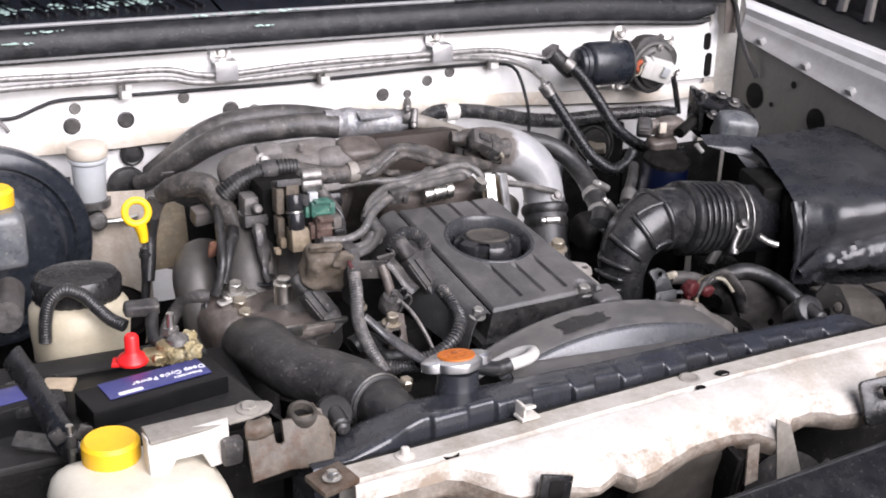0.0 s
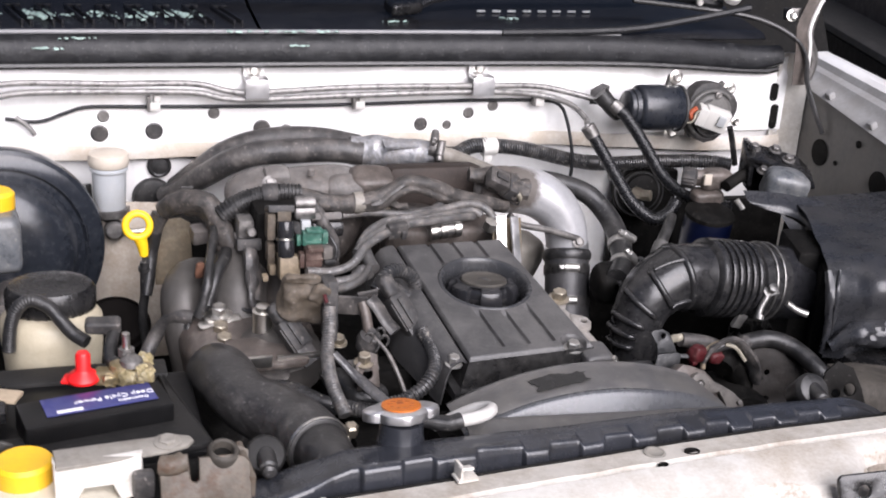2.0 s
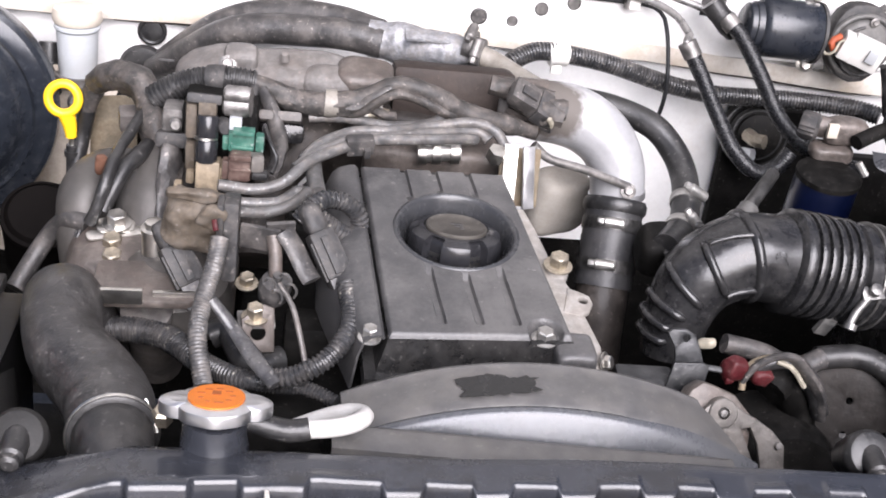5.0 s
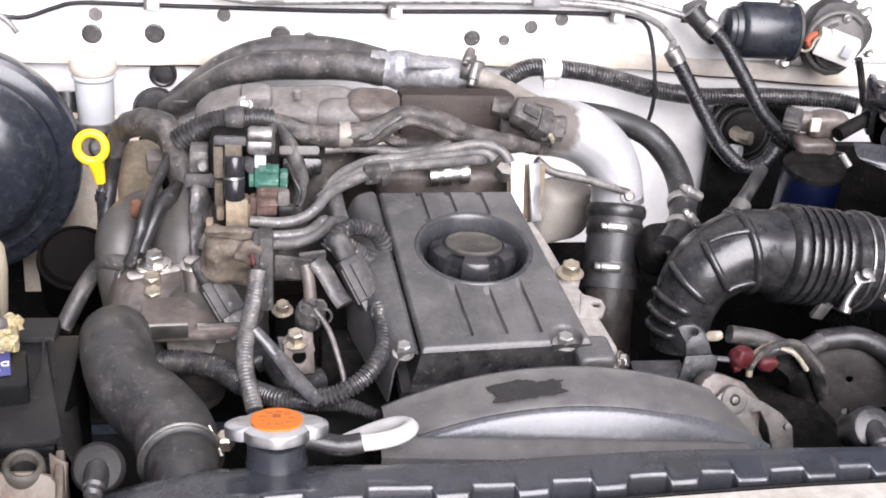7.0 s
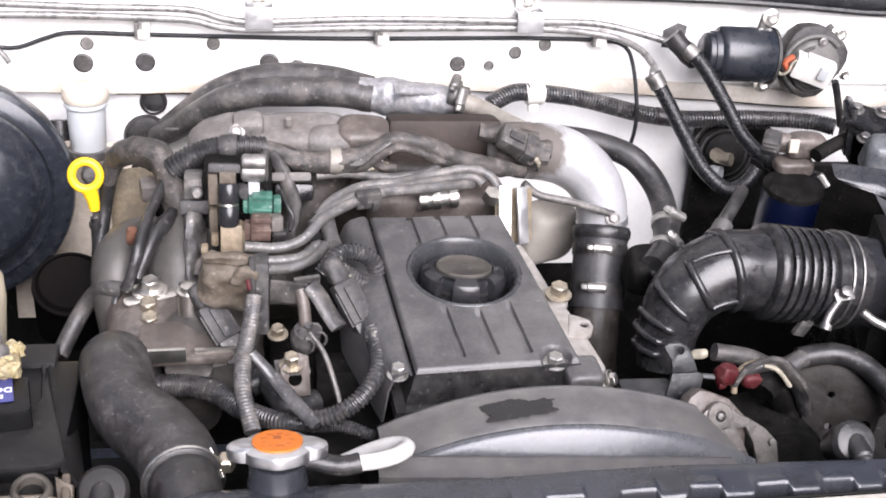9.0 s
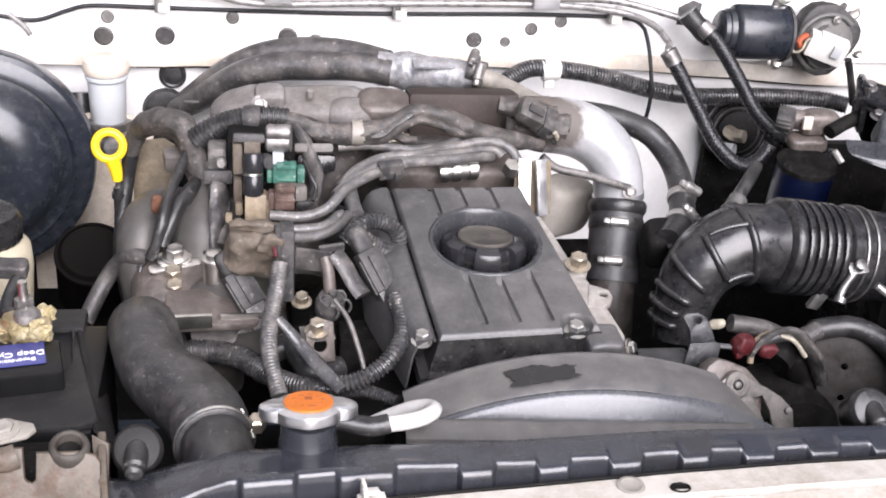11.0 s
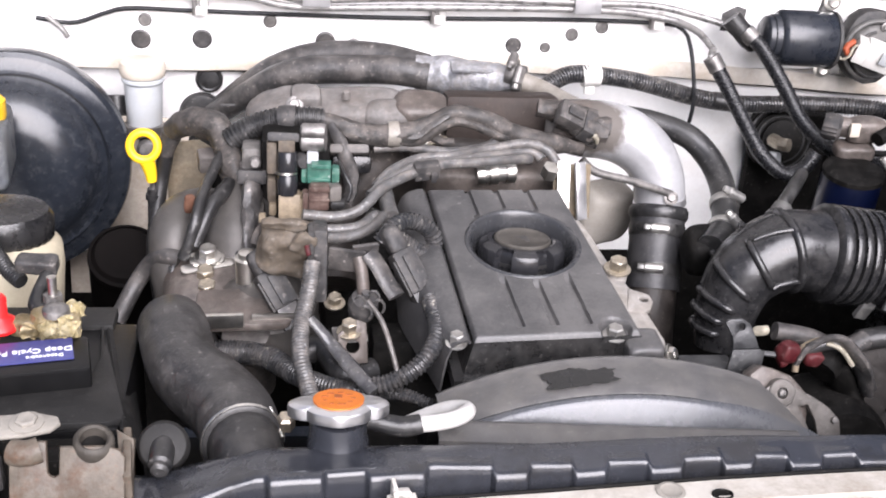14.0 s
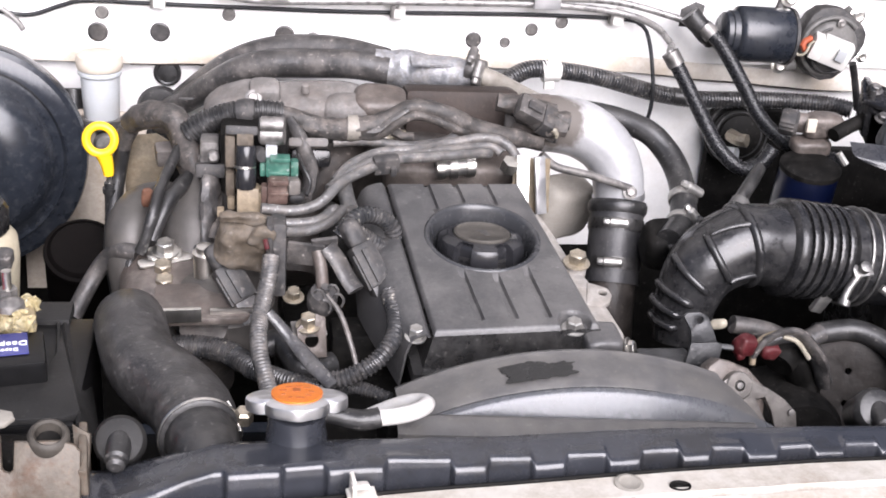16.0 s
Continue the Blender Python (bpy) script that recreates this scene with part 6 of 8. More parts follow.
part("main_run", tube([(-0.180, 0.525, 1.038), (-0.163, 0.527, 1.031), (-0.143, 0.527, 1.023), (-0.125, 0.525, 1.020), (-0.107, 0.522, 1.023), (-0.085, 0.520, 1.027), (-0.068, 0.520, 1.037), (-0.051, 0.520, 1.047), (-0.030, 0.520, 1.048), (-0.009, 0.520, 1.042), (0.015, 0.522, 1.030), (0.040, 0.525, 1.021), (0.072, 0.530, 1.013), (0.099, 0.540, 1.005)], [.0095, .0115, .012, .011, .0085, .008, .0095, .01, .009, .008], 14, wobble=.22), WRAP, har)
part("second_run", tube([(-0.171, 0.530, 1.030), (-0.148, 0.530, 1.013), (-0.125, 0.525, 1.013), (-0.102, 0.520, 1.017), (-0.079, 0.515, 1.019), (-0.057, 0.512, 1.037), (-0.040, 0.512, 1.043), (-0.016, 0.513, 1.036), (0.015, 0.515, 1.023)], [.005, .0048, .005], 10, wobble=.2), WRAP, har)
part("torn_strip", tube([(-0.097, 0.512, 1.027), (-0.080, 0.510, 1.029), (-0.063, 0.510, 1.042), (-0.050, 0.512, 1.050)], [.003, .005, .004, .003], 8, flat=.3, wobble=.3), RUBBER_DUSTY, har)
part("left_run", tube([(-0.336, 0.590, 1.000), (-0.325, 0.580, 1.011), (-0.307, 0.565, 1.020), (-0.289, 0.550, 1.021), (-0.278, 0.540, 1.010), (-0.273, 0.530, 0.996)], [.0125, .015, .0145, .014], 16, wobble=.16), WRAP, har)
part("inner_run", tube([(-0.308, 0.575, 1.006), (-0.289, 0.555, 1.010), (-0.276, 0.535, 0.998), (-0.273, 0.520, 0.982), (-0.268, 0.505, 0.968), (-0.262, 0.495, 0.960)], [.0085, .012, .0128, .0115, .0085], 16, wobble=.16), WRAP, har)
part("diagonal_run", tube([(-0.282, 0.520, 0.999), (-0.290, 0.485, 0.991), (-0.297, 0.455, 0.983), (-0.302, 0.430, 0.968), (-0.309, 0.420, 0.945), (-0.315, 0.420, 0.930)], [.0055, .0058, .006], 12, wobble=.12), RUBBER, har)
part("diagonal_run", tube([(-0.272, 0.490, 0.979), (-0.280, 0.465, 0.978), (-0.288, 0.450, 0.973), (-0.296, 0.435, 0.959), (-0.304, 0.425, 0.940)], [.008, .0075, .0065], 12, wobble=.12), RUBBER, har)
part("drape_run", tube([(-0.283, 0.545, 1.017), (-0.275, 0.530, 1.004), (-0.271, 0.512, 0.991), (-0.262, 0.500, 0.977), (-0.252, 0.482, 0.971), (-0.246, 0.450, 0.958), (-0.248, 0.420, 0.942)], [.008, .0115, .0125, .0135, .0135, .01, .006], 16, flat=.85, wobble=.18), WRAP, har)
for pts in ([(-0.318, 0.436, 0.922), (-0.312, 0.425, 0.912), (-0.318, 0.415, 0.899), (-0.311, 0.408, 0.890)], [(-0.322, 0.438, 0.92), (-0.33, 0.424, 0.905), (-0.321, 0.412, 0.893), (-0.306, 0.408, 0.894)], [(-0.164, 0.452, 1.021), (-0.158, 0.436, 1.012), (-0.152, 0.43, 1.001), (-0.156, 0.418, 0.992)]):
    part("loose_wire", tube(pts, .0019, 8), RUBBER, har)
part("thin_run", tube([(-0.270, 0.515, 0.968), (-0.277, 0.505, 0.962), (-0.286, 0.500, 0.958)], .003, 8), CABLE, har)
part("flat_run", tube([(-0.248, 0.460, 0.992), (-0.250, 0.445, 0.975), (-0.251, 0.430, 0.961), (-0.253, 0.420, 0.946), (-0.250, 0.415, 0.938)], [.011, .013, .0105, .006, .007], 14, flat=.6, wobble=.3), RUBBER_DUSTY, har)
part("frayed_collar", tube([(-0.263, 0.425, 0.933), (-0.255, 0.420, 0.932), (-0.246, 0.415, 0.935)], .0035, 8, wobble=.3), RUBBER, har)
part("branch", tube([(-0.178, 0.515, 1.037), (-0.181, 0.500, 1.026), (-0.182, 0.485, 1.016), (-0.184, 0.470, 1.010)], [.0062, .0085, .0085, .005], 12, flat=.7, wobble=.12), RUBBER_DUSTY, har)
part("branch", tube([(-0.171, 0.515, 1.035), (-0.161, 0.500, 1.022), (-0.154, 0.485, 1.005), (-0.151, 0.460, 0.998), (-0.153, 0.440, 0.990), (-0.158, 0.420, 0.984)], [.006, .0088, .0092, .0085, .0075], 12, flat=.7, wobble=.12), RUBBER_DUSTY, har)
part("stub_run", tube([(-0.121, 0.430, 1.004), (-0.117, 0.415, 0.990), (-0.114, 0.400, 0.984)], .008, 12, wobble=.06), CABLE, har)
part("branch", tube([(-0.074, 0.515, 1.030), (-0.053, 0.520, 1.017), (-0.041, 0.520, 1.017)], .005, 10, wobble=.1), WRAP, har)
part("tape", tube([(-0.111, 0.522, 1.024), (-0.105, 0.522, 1.024), (-0.098, 0.522, 1.025)], [.0135, .014, .0132], 16), PLATEMAT, har, "band of dirty white tape")
part("back_run", tube([(-0.348, 0.600, 0.961), (-0.344, 0.600, 0.978), (-0.339, 0.600, 0.991)], [.008, .01, .011], 12, wobble=.12), WRAP, har)
part("back_run", tube([(-0.346, 0.600, 0.968), (-0.351, 0.600, 0.942), (-0.355, 0.590, 0.913), (-0.360, 0.580, 0.890)], [.009, .008, .007], 12), RUBBER, har)
for k, pts in enumerate(([(-0.309, 0.450, 0.915), (-0.323, 0.430, 0.919), (-0.326, 0.420, 0.909), (-0.315, 0.410, 0.899)], [(-0.314, 0.450, 0.921), (-0.329, 0.430, 0.913), (-0.324, 0.420, 0.900)], [(-0.300, 0.450, 0.927), (-0.306, 0.440, 0.907), (-0.319, 0.430, 0.897)])):
    part("wire", tube(pts, .0022, 8), RUBBER, har)
for p, s in (((0.085, 0.560, 1.038), .032), ((0.100, 0.540, 1.033), .028), ((0.105, 0.535, 1.028), .02)):
    part("clump", tube([V(p) + V((-s, .004, .004)), V(p), V(p) + V((s, -.004, -.003))], [.009, .012, .009], 10, wobble=.3), WRAP, har)
pm = axes((0.084, 0.537, 1.042), (.35, -.6, .75), (1, -.15, -.35))
part("pipe_plug", box(.03, .026, .016, pm, .003), RUBBER_DUSTY, har, "dusty grey multi-pin plug on the pipe")
part("plug_latch", box(.018, .01, .004, pm @ Matrix.Translation((.002, 0, .009)), .001), GREYCONN, har)
part("plug_shroud", box(.014, .03, .019, pm @ Matrix.Translation((.021, -.001, 0)), .002), GREYCONN, har)
for k in range(4):
    part("pin_boot", tube([pm @ V((.026, -.0115 + .0075 * k, .003)), pm @ V((.033, -.012 + .008 * k, .004)), pm @ V((.038, -.013 + .009 * k, -.003))], [.0028, .0034, .002], 8), GREYCONN if k % 2 else PALEWIRE, har)
    part("wire", tube([pm @ V((.037, -.013 + .009 * k, -.002)), pm @ V((.042, -.012 + .007 * k, -.012)), pm @ V((.036, -.006 + .004 * k, -.02)), pm @ V((.02, -.002, -.022))], .0014, 6), CABLE, har)

for pts in ([(-0.200, 0.370, 0.999), (-0.168, 0.375, 0.995), (-0.145, 0.380, 1.001), (-0.126, 0.400, 1.012), (-0.103, 0.420, 1.017), (-0.069, 0.440, 1.022), (-0.028, 0.455, 1.020), (0.014, 0.470, 1.018), (0.033, 0.480, 1.015)],
            [(-0.130, 0.410, 1.010), (-0.113, 0.430, 1.020), (-0.085, 0.450, 1.025), (-0.050, 0.460, 1.025), (-0.014, 0.480, 1.024), (0.028, 0.490, 1.028), (0.052, 0.490, 1.021), (0.062, 0.480, 1.009)],
            [(-0.136, 0.400, 1.006), (-0.116, 0.420, 1.015), (-0.085, 0.440, 1.022), (-0.039, 0.460, 1.021), (0.004, 0.480, 1.020), (0.035, 0.490, 1.019), (0.046, 0.485, 1.013)],
            [(-0.202, 0.360, 0.991), (-0.174, 0.365, 0.986), (-0.148, 0.370, 0.987), (-0.131, 0.390, 0.990)],
            [(-0.184, 0.350, 0.984), (-0.158, 0.360, 0.981), (-0.137, 0.370, 0.985), (-0.123, 0.390, 0.990)],
            [(-0.125, 0.520, 1.009), (-0.091, 0.520, 1.011), (-0.050, 0.510, 1.010), (-0.012, 0.510, 1.015), (0.006, 0.520, 1.021)]):
    solo("ignition_lead", tube(pts, .0052, 10), CABLE, V(pts[0]), "dusty grey ignition lead curving over the engine", "ignition lead", "ignition leads")
sep = thing("lead_separator", (-0.080, 0.440, 1.016), "small grey clip holding the ignition leads apart", "clip")
part("clip_body", box(.026, .012, .018, axes((-0.079, 0.432, 1.020), (0, -.3, 1), (1, .2, 0)), .003), GREYCONN, sep)
part("clip_tooth", box(.006, .014, .01, axes((-0.072, 0.430, 1.016), (0, -.3, 1)), .002), GREYCONN, sep)
inj = thing("fuel_rail", (0.001, 0.490, 0.996), "bright metal fuel rail end behind the engine cover", "fuel rail")
part("rail", tube([(-0.020, 0.490, 0.994), (0.001, 0.490, 0.996), (0.021, 0.490, 0.998)], .0095, 18), STEELMID, inj)
for x in (712, 735, 765):
    part("collar", lathe([(0, -.004), (.0125, -.004), (.013, 0), (.0125, .004), (0, .004)], axes(lerp3((-0.020, 0.490, 0.994), (0.021, 0.490, 0.998), (x - 705) / 70), V((0.021, 0.490, 0.998)) - V((-0.020, 0.490, 0.994))), 20), STEEL, inj)
part("end_nut", lathe([(0, 0), (.009, 0), (.009, .012), (0, .013)], axes((0.051, 0.470, 1.001), (.2, -.4, 1)), 6), STEEL, inj)
inj2 = thing("injector", (-0.059, 0.540, 1.009), "small brass and steel injector below the harness", "injector")
part("body", tube([(-0.082, 0.540, 1.009), (-0.062, 0.540, 1.009), (-0.047, 0.540, 1.009)], [.007, .009, .007], 12), GOLD, inj2)
part("ring", lathe([(0, -.002), (.0115, -.002), (.0115, .002), (0, .002)], axes((-0.070, 0.540, 1.009), (1, 0, 0)), 16), STEEL, inj2)
part("ring", lathe([(0, -.002), (.0115, -.002), (.0115, .002), (0, .002)], axes((-0.056, 0.540, 1.009), (1, 0, 0)), 16), STEEL, inj2)

# dark pocket between the covers: small brackets and bolts
pocket = thing("sensor_bracket", (-0.156, 0.260, 0.932), "small steel bracket and bolts in the gap before the engine cover", "bracket")
part("bracket_arm", plate([(-.012, -.02), (.014, -.02), (.014, .016), (.004, .02), (-.012, .008)], .003, axes((-0.158, 0.250, 0.931), (.2, -1, .3), (1, .2, 0)), .0008, holes=((.001, -.004, .006),)), BROWNALU, pocket)
part("bracket_foot", box(.03, .02, .003, axes((-0.159, 0.260, 0.933), (0, -.2, 1), (1, .1, 0)), .001), STEELDULL, pocket)
bolt(pocket, (-0.160, 0.255, 0.938), (0, -.2, 1), .0065, .011, GOLD)
bolt(pocket, (-0.170, 0.330, 0.927), (0, -.3, 1), .006, .009, GOLD)
bolt(pocket, (-0.130, 0.390, 0.983), (0, -.2, 1), .008, .008, STEELDULL)
part("knob", lathe([(0, -.012), (.012, -.012), (.014, 0), (.012, .008), (.004, .01), (.004, .016), (0, .016)], axes((-0.146, 0.290, 0.947), (.15, -.4, 1)), 14), GREYCONN, pocket)
for dx, dz in ((-.008, .004), (.004, .009), (.009, .0), (-.002, -.006)):
    kq = V((-0.146, 0.276, 0.956)) + V((dx, 0, dz))
    part("frayed_wire", tube([kq, kq + V((.004, -.005, .006)), kq + V((.009, -.003, -.002)), kq + V((.007, .0, -.01))], .0012, 6), CABLE, pocket)
part("stem", tube([(-0.150, 0.310, 0.984), (-0.147, 0.300, 0.969), (-0.146, 0.290, 0.954)], .0058, 12), BROWNALU, pocket)
part("stay", tube([(-0.143, 0.285, 0.954), (-0.131, 0.270, 0.942), (-0.123, 0.250, 0.925), (-0.117, 0.235, 0.906)], .0024, 8), ALU, pocket)
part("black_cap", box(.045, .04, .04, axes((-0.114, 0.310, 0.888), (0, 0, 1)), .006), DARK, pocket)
part("black_hose", tube([(-0.196, 0.280, 0.904), (-0.181, 0.280, 0.909), (-0.162, 0.250, 0.898), (-0.137, 0.260, 0.896)], .012, 12), RUBBER, pocket)
solo("clear_hose", tube([(-0.194, 0.250, 0.955), (-0.176, 0.240, 0.936), (-0.158, 0.220, 0.922), (-0.140, 0.200, 0.911)], [.0045, .006, .0075, .0065], 12, flat=.55), CLEARTUBE, (-0.194, 0.250, 0.955), "dusty clear plastic sleeve running down beside the conduit", "sleeve")

# aluminium charge pipe and its rubber coupling
pipe = thing("charge_pipe", (0.2, 0.57, 0.95), "bright aluminium charge pipe, brown with dust where it meets the plenum", "pipe")
part("elbow", tube([(0.108, 0.577, 1.014), (0.135, 0.576, 1.013), (0.16, 0.574, 1.005), (0.183, 0.57, 0.988), (0.197, 0.565, 0.964), (0.202, 0.561, 0.936)], [.031, .0325, .0318, .0305, .029, .0285], 40), stained_pipe("bloomed_aluminium_pipe", V((0.109, 0.550, 1.027)) - V((0.2, 0.57, 0.95)), .036), pipe)
part("dusty_end", tube([(0.082, 0.585, 1.015), (0.097, 0.580, 1.015), (0.112, 0.578, 1.014)], [.029, .031, .032], 24, wobble=.02), BROWNALU, pipe, "dust-browned pipe end")
part("neck_ring", lathe([(0, -.004), (.0298, -.004), (.0298, .004), (0, .004)], axes((0.202, 0.561, 0.934), V((0.202, 0.561, 0.936)) - V((0.197, 0.565, 0.964))), 28), ALUCLEAN, pipe)
bolt(pipe, (0.205, 0.533, 0.951), (0, -1, .5), .005, .005, STEELDULL)
coup = thing("rubber_coupling", (0.2, 0.53, 0.85), "black rubber coupling hose held by two worm-drive clips", "hose")
ca, cb = V((0.202, 0.56, 0.928)), V((0.189, 0.498, 0.815))
ce = lerp3(ca, cb, .72)
part("sleeve", tube([ca, lerp3(ca, cb, .22), lerp3(ca, cb, .45), lerp3(ca, cb, .6), ce], [.0318, .0298, .0305, .0296, .0305], 28), COUPLING, coup)
part("sleeve_lip", lathe([(0, -.007), (.0318, -.007), (.0336, -.004), (.0334, .003), (.031, .007), (0, .007)], axes(lerp3(ca, cb, .06), cb - ca), 28), RUBBER, coup)
clamp(coup, lerp3(ca, cb, .21), cb - ca, .0302, (-.22, -1, .25), .0135, BANDDARK, screw_mat=STEELMID)
clamp(coup, lerp3(ca, cb, .55), cb - ca, .0295, (-.32, -1, .25), .0135, BANDDARK, screw_mat=STEELMID)
part("lower_pipe", tube([lerp3(ca, cb, .65), cb, cb + V((0, -.01, -.1)), cb + V((-.02, .02, -.25))], .0275, 18), DARKBROWN, coup, "grimy brown lower pipe")
solo("thin_metal_rod", tube([(0.097, 0.520, 0.999), (0.115, 0.520, 0.985), (0.151, 0.525, 0.975), (0.182, 0.530, 0.964), (0.205, 0.535, 0.955)], .0045, 10), STEELDULL, (0.102, 0.520, 0.992), "dusty thin metal pipe crossing below the charge pipe", "pipe")
plug = thing("bright_bracket", (0.077, 0.450, 0.984), "bright pressed metal bracket standing beside the cover", "bracket")
part("upright", plate([(-.0065, -.03), (.0065, -.03), (.0065, .03), (-.0065, .03)], .004, axes((0.066, 0.460, 0.989), (-.1, -1, .35), (1, 0, 0)), .001), STEEL, plug)
part("fold", plate([(-.006, -.03), (.006, -.03), (.006, .03), (-.006, .03)], .004, axes((0.084, 0.458, 0.989), (.3, -.8, .2), (1, .4, 0)), .001), ALUCLEAN, plug)
part("web_plate", plate([(-.02, -.028), (.02, -.028), (.02, .028), (-.02, .028)], .002, axes((0.077, 0.470, 0.984), (.1, -1, .3), (1, 0, 0)), .0005), SHIELDTAN, plug)
solo("exhaust_shield", lump(.072, .05, .075, axes((0.158, 0.635, 0.889), (.1, -.3, 1), (1, .3, 0)), .004, 30, 4, 12), BEIGECAST, (0.158, 0.635, 0.889), "dusty beige metal casting below the charge pipe", "casting")

# ---- intake elbow, bellows and air cleaner ----
intake = thing("intake_bellows", (0.33, 0.42, 0.85), "shiny black rubber intake elbow with moulded ribs and bellows", "intake hose")
e0, e1, e2, e3, e4 = V((0.238, 0.4, 0.84)), V((0.24, 0.408, 0.88)), V((0.258, 0.418, 0.918)), V((0.295, 0.425, 0.938)), V((0.335, 0.430, 0.935))
b1 = V((0.417, 0.435, 0.922))
part("elbow", tube([e0, e1, e2, e3, e4], [.029, .0325, .0385, .0415, .044], 36), BELLOWS, intake)
ax = (b1 - e4)
pr, n = [], 6
L = ax.length
pr.append((.044, 0))
pr.append((.0515, .004))
for i in range(n):
    s = .008 + (L - .02) * i / n
    w = (L - .02) / n
    pr += [(.0515, s), (.0525, s + w * .3), (.0515, s + w * .62), (.0455, s + w * .72), (.0455, s + w * .9)]
pr += [(.0505, L - .01), (.051, L + .03), (.047, L + .034)]
part("bellows", lathe(pr, axes(e4, ax), 44), BELLOWS, intake)
path, total = smooth_path([e0, e1, e2, e3, e4], .004)
def elbow_at(f0):
    """Centre, direction and radius of the elbow at a share of its length."""
    q = min(f0, .999) * (len(path) - 1)
    k = int(q)
    tan = (path[min(k + 2, len(path) - 1)] - path[max(k - 1, 0)]).normalized()
    if 0 < k < len(path) - 2:
        t0, t1 = path[k + 1] - path[k - 1], path[k + 2] - path[k]
        tan = t0.normalized().lerp(t1.normalized(), q - k).normalized()
    return path[k].lerp(path[k + 1], q - k), tan, interp(f0, ((0, .029), (.25, .0325), (.5, .0385), (.75, .0415), (1, .044)))


def on_elbow(f0, a, up=0.0):
    """A point on the elbow's skin: share of its length, angle round it, height over it."""
    c0, tan, rad = elbow_at(f0)
    sd = (V((-.35, 0, 1)) - tan * V((-.35, 0, 1)).dot(tan)).normalized()
    return c0 + (sd * math.cos(radians(a)) + tan.cross(sd) * math.sin(radians(a))) * (rad + up)


for (f0, a0), (f1, a1) in (((.58, 18), (.52, 102)), ((.45, -8), (.36, 78)), ((.31, -34), (.26, 60)), ((.23, -46), (.19, 40)), ((.15, -50), (.12, 30)), ((.68, -95), (.62, -30)), ((.5, -100), (.47, -50))):
    pts = [on_elbow(f0 + (f1 - f0) * i / 10, a0 + (a1 - a0) * i / 10, .0012 if 0 < i < 10 else -.003) for i in range(11)]
    part("ring_rib", tube(pts, .0043, 10, .003), BELLOWS, intake)
c0, tan, rad = elbow_at(.77)
part("ring_rib", lathe([(rad - .004, -.006), (rad + .002, -.0046), (rad + .0042, -.0022), (rad + .0046, 0), (rad + .0042, .0022), (rad + .002, .0046), (rad - .004, .006)], axes(c0, tan), 44), BELLOWS, intake)
for f0, a0, f1, a1 in ((.6, 24, .76, 36), (.52, 104, .76, 116)):
    part("long_rib", tube([on_elbow(f0 + (f1 - f0) * k / 4, a0 + (a1 - a0) * k / 4, .0004) for k in range(5)], .0034, 10), BELLOWS, intake)
adir = ax.normalized()
for d in (0.004, 0.016):
    part("wire_clamp", lathe([(.0505, -.0014), (.0533, -.0014), (.0538, 0), (.0533, .0014), (.0505, .0014)], axes(b1 + adir * d, adir), 44), BANDMID, intake)
sc = V((0.416, 0.385, 0.928))
part("clamp_block", box(.022, .014, .006, axes(sc, (0, -.7, .7), (1, .1, .1)), .0015), BANDMID, intake)
part("clamp_nut", lathe([(0, 0), (.006, 0), (.006, .006), (.003, .007), (0, .007)], axes(sc + V((0, -.003, .004)), (0, -.6, .7)), 14), BANDMID, intake)
part("clamp_screw", tube([sc + V((-.004, -.003, -.003)), (0.402, 0.378, 0.911), (0.396, 0.373, 0.899)], .0042, 10), BANDMID, intake)
part("screw_head", lathe([(0, 0), (.0065, 0), (.0065, .006), (0, .007)], axes((0.397, 0.372, 0.901), (-.3, -.4, -.8)), 10), BANDMID, intake)
part("neck", tube([b1 + adir * .03, b1 + adir * .08], .05, 30), PLASTIC_CLEAN, intake)

airbox = thing("air_cleaner", (0.6, 0.42, 0.75), "black air cleaner housing wrapped in glossy black sheet", "air cleaner")
rows3 = [[(0.549, 0.570, 0.987), (0.530, 0.500, 0.987), (0.501, 0.420, 0.977), (0.478, 0.360, 0.965), (0.473, 0.343, 0.938), (0.480, 0.340, 0.898), (0.480, 0.340, 0.849)],
         [(0.641, 0.580, 0.985), (0.611, 0.500, 0.984), (0.555, 0.410, 0.981), (0.514, 0.350, 0.976), (0.502, 0.325, 0.944), (0.508, 0.325, 0.899), (0.508, 0.330, 0.851)],
         [(0.739, 0.585, 0.985), (0.694, 0.500, 0.986), (0.608, 0.400, 0.984), (0.551, 0.335, 0.979), (0.532, 0.308, 0.956), (0.538, 0.312, 0.917), (0.557, 0.330, 0.862)],
         [(0.827, 0.585, 0.978), (0.782, 0.500, 0.977), (0.698, 0.400, 0.973), (0.633, 0.325, 0.978), (0.615, 0.298, 0.959), (0.625, 0.302, 0.925), (0.661, 0.330, 0.867)],
         [(0.969, 0.585, 0.944), (0.904, 0.500, 0.946), (0.812, 0.400, 0.954), (0.743, 0.325, 0.961), (0.724, 0.300, 0.946), (0.734, 0.302, 0.914), (0.773, 0.330, 0.854)]]
part("wrapped_body", skin(rows3, 90, 80, 0.0022, 11), BAG, airbox, "creased glossy black wrap", sharp=80)
part("end_face", box(.02, .2, .2, axes((0.535, 0.46, 0.86), (0, 0, 1), (1, -.5, 0)), .01), DARK, airbox)
part("upper_fold", skin([[(0.471, 0.570, 1.002), (0.526, 0.560, 0.998), (0.585, 0.540, 0.990)], [(0.471, 0.555, 0.992), (0.537, 0.530, 0.980), (0.557, 0.460, 0.962)], [(0.483, 0.550, 0.984), (0.539, 0.510, 0.968), (0.490, 0.370, 0.956)]], 16, 16, .002, 14), BAG, airbox, sharp=80)
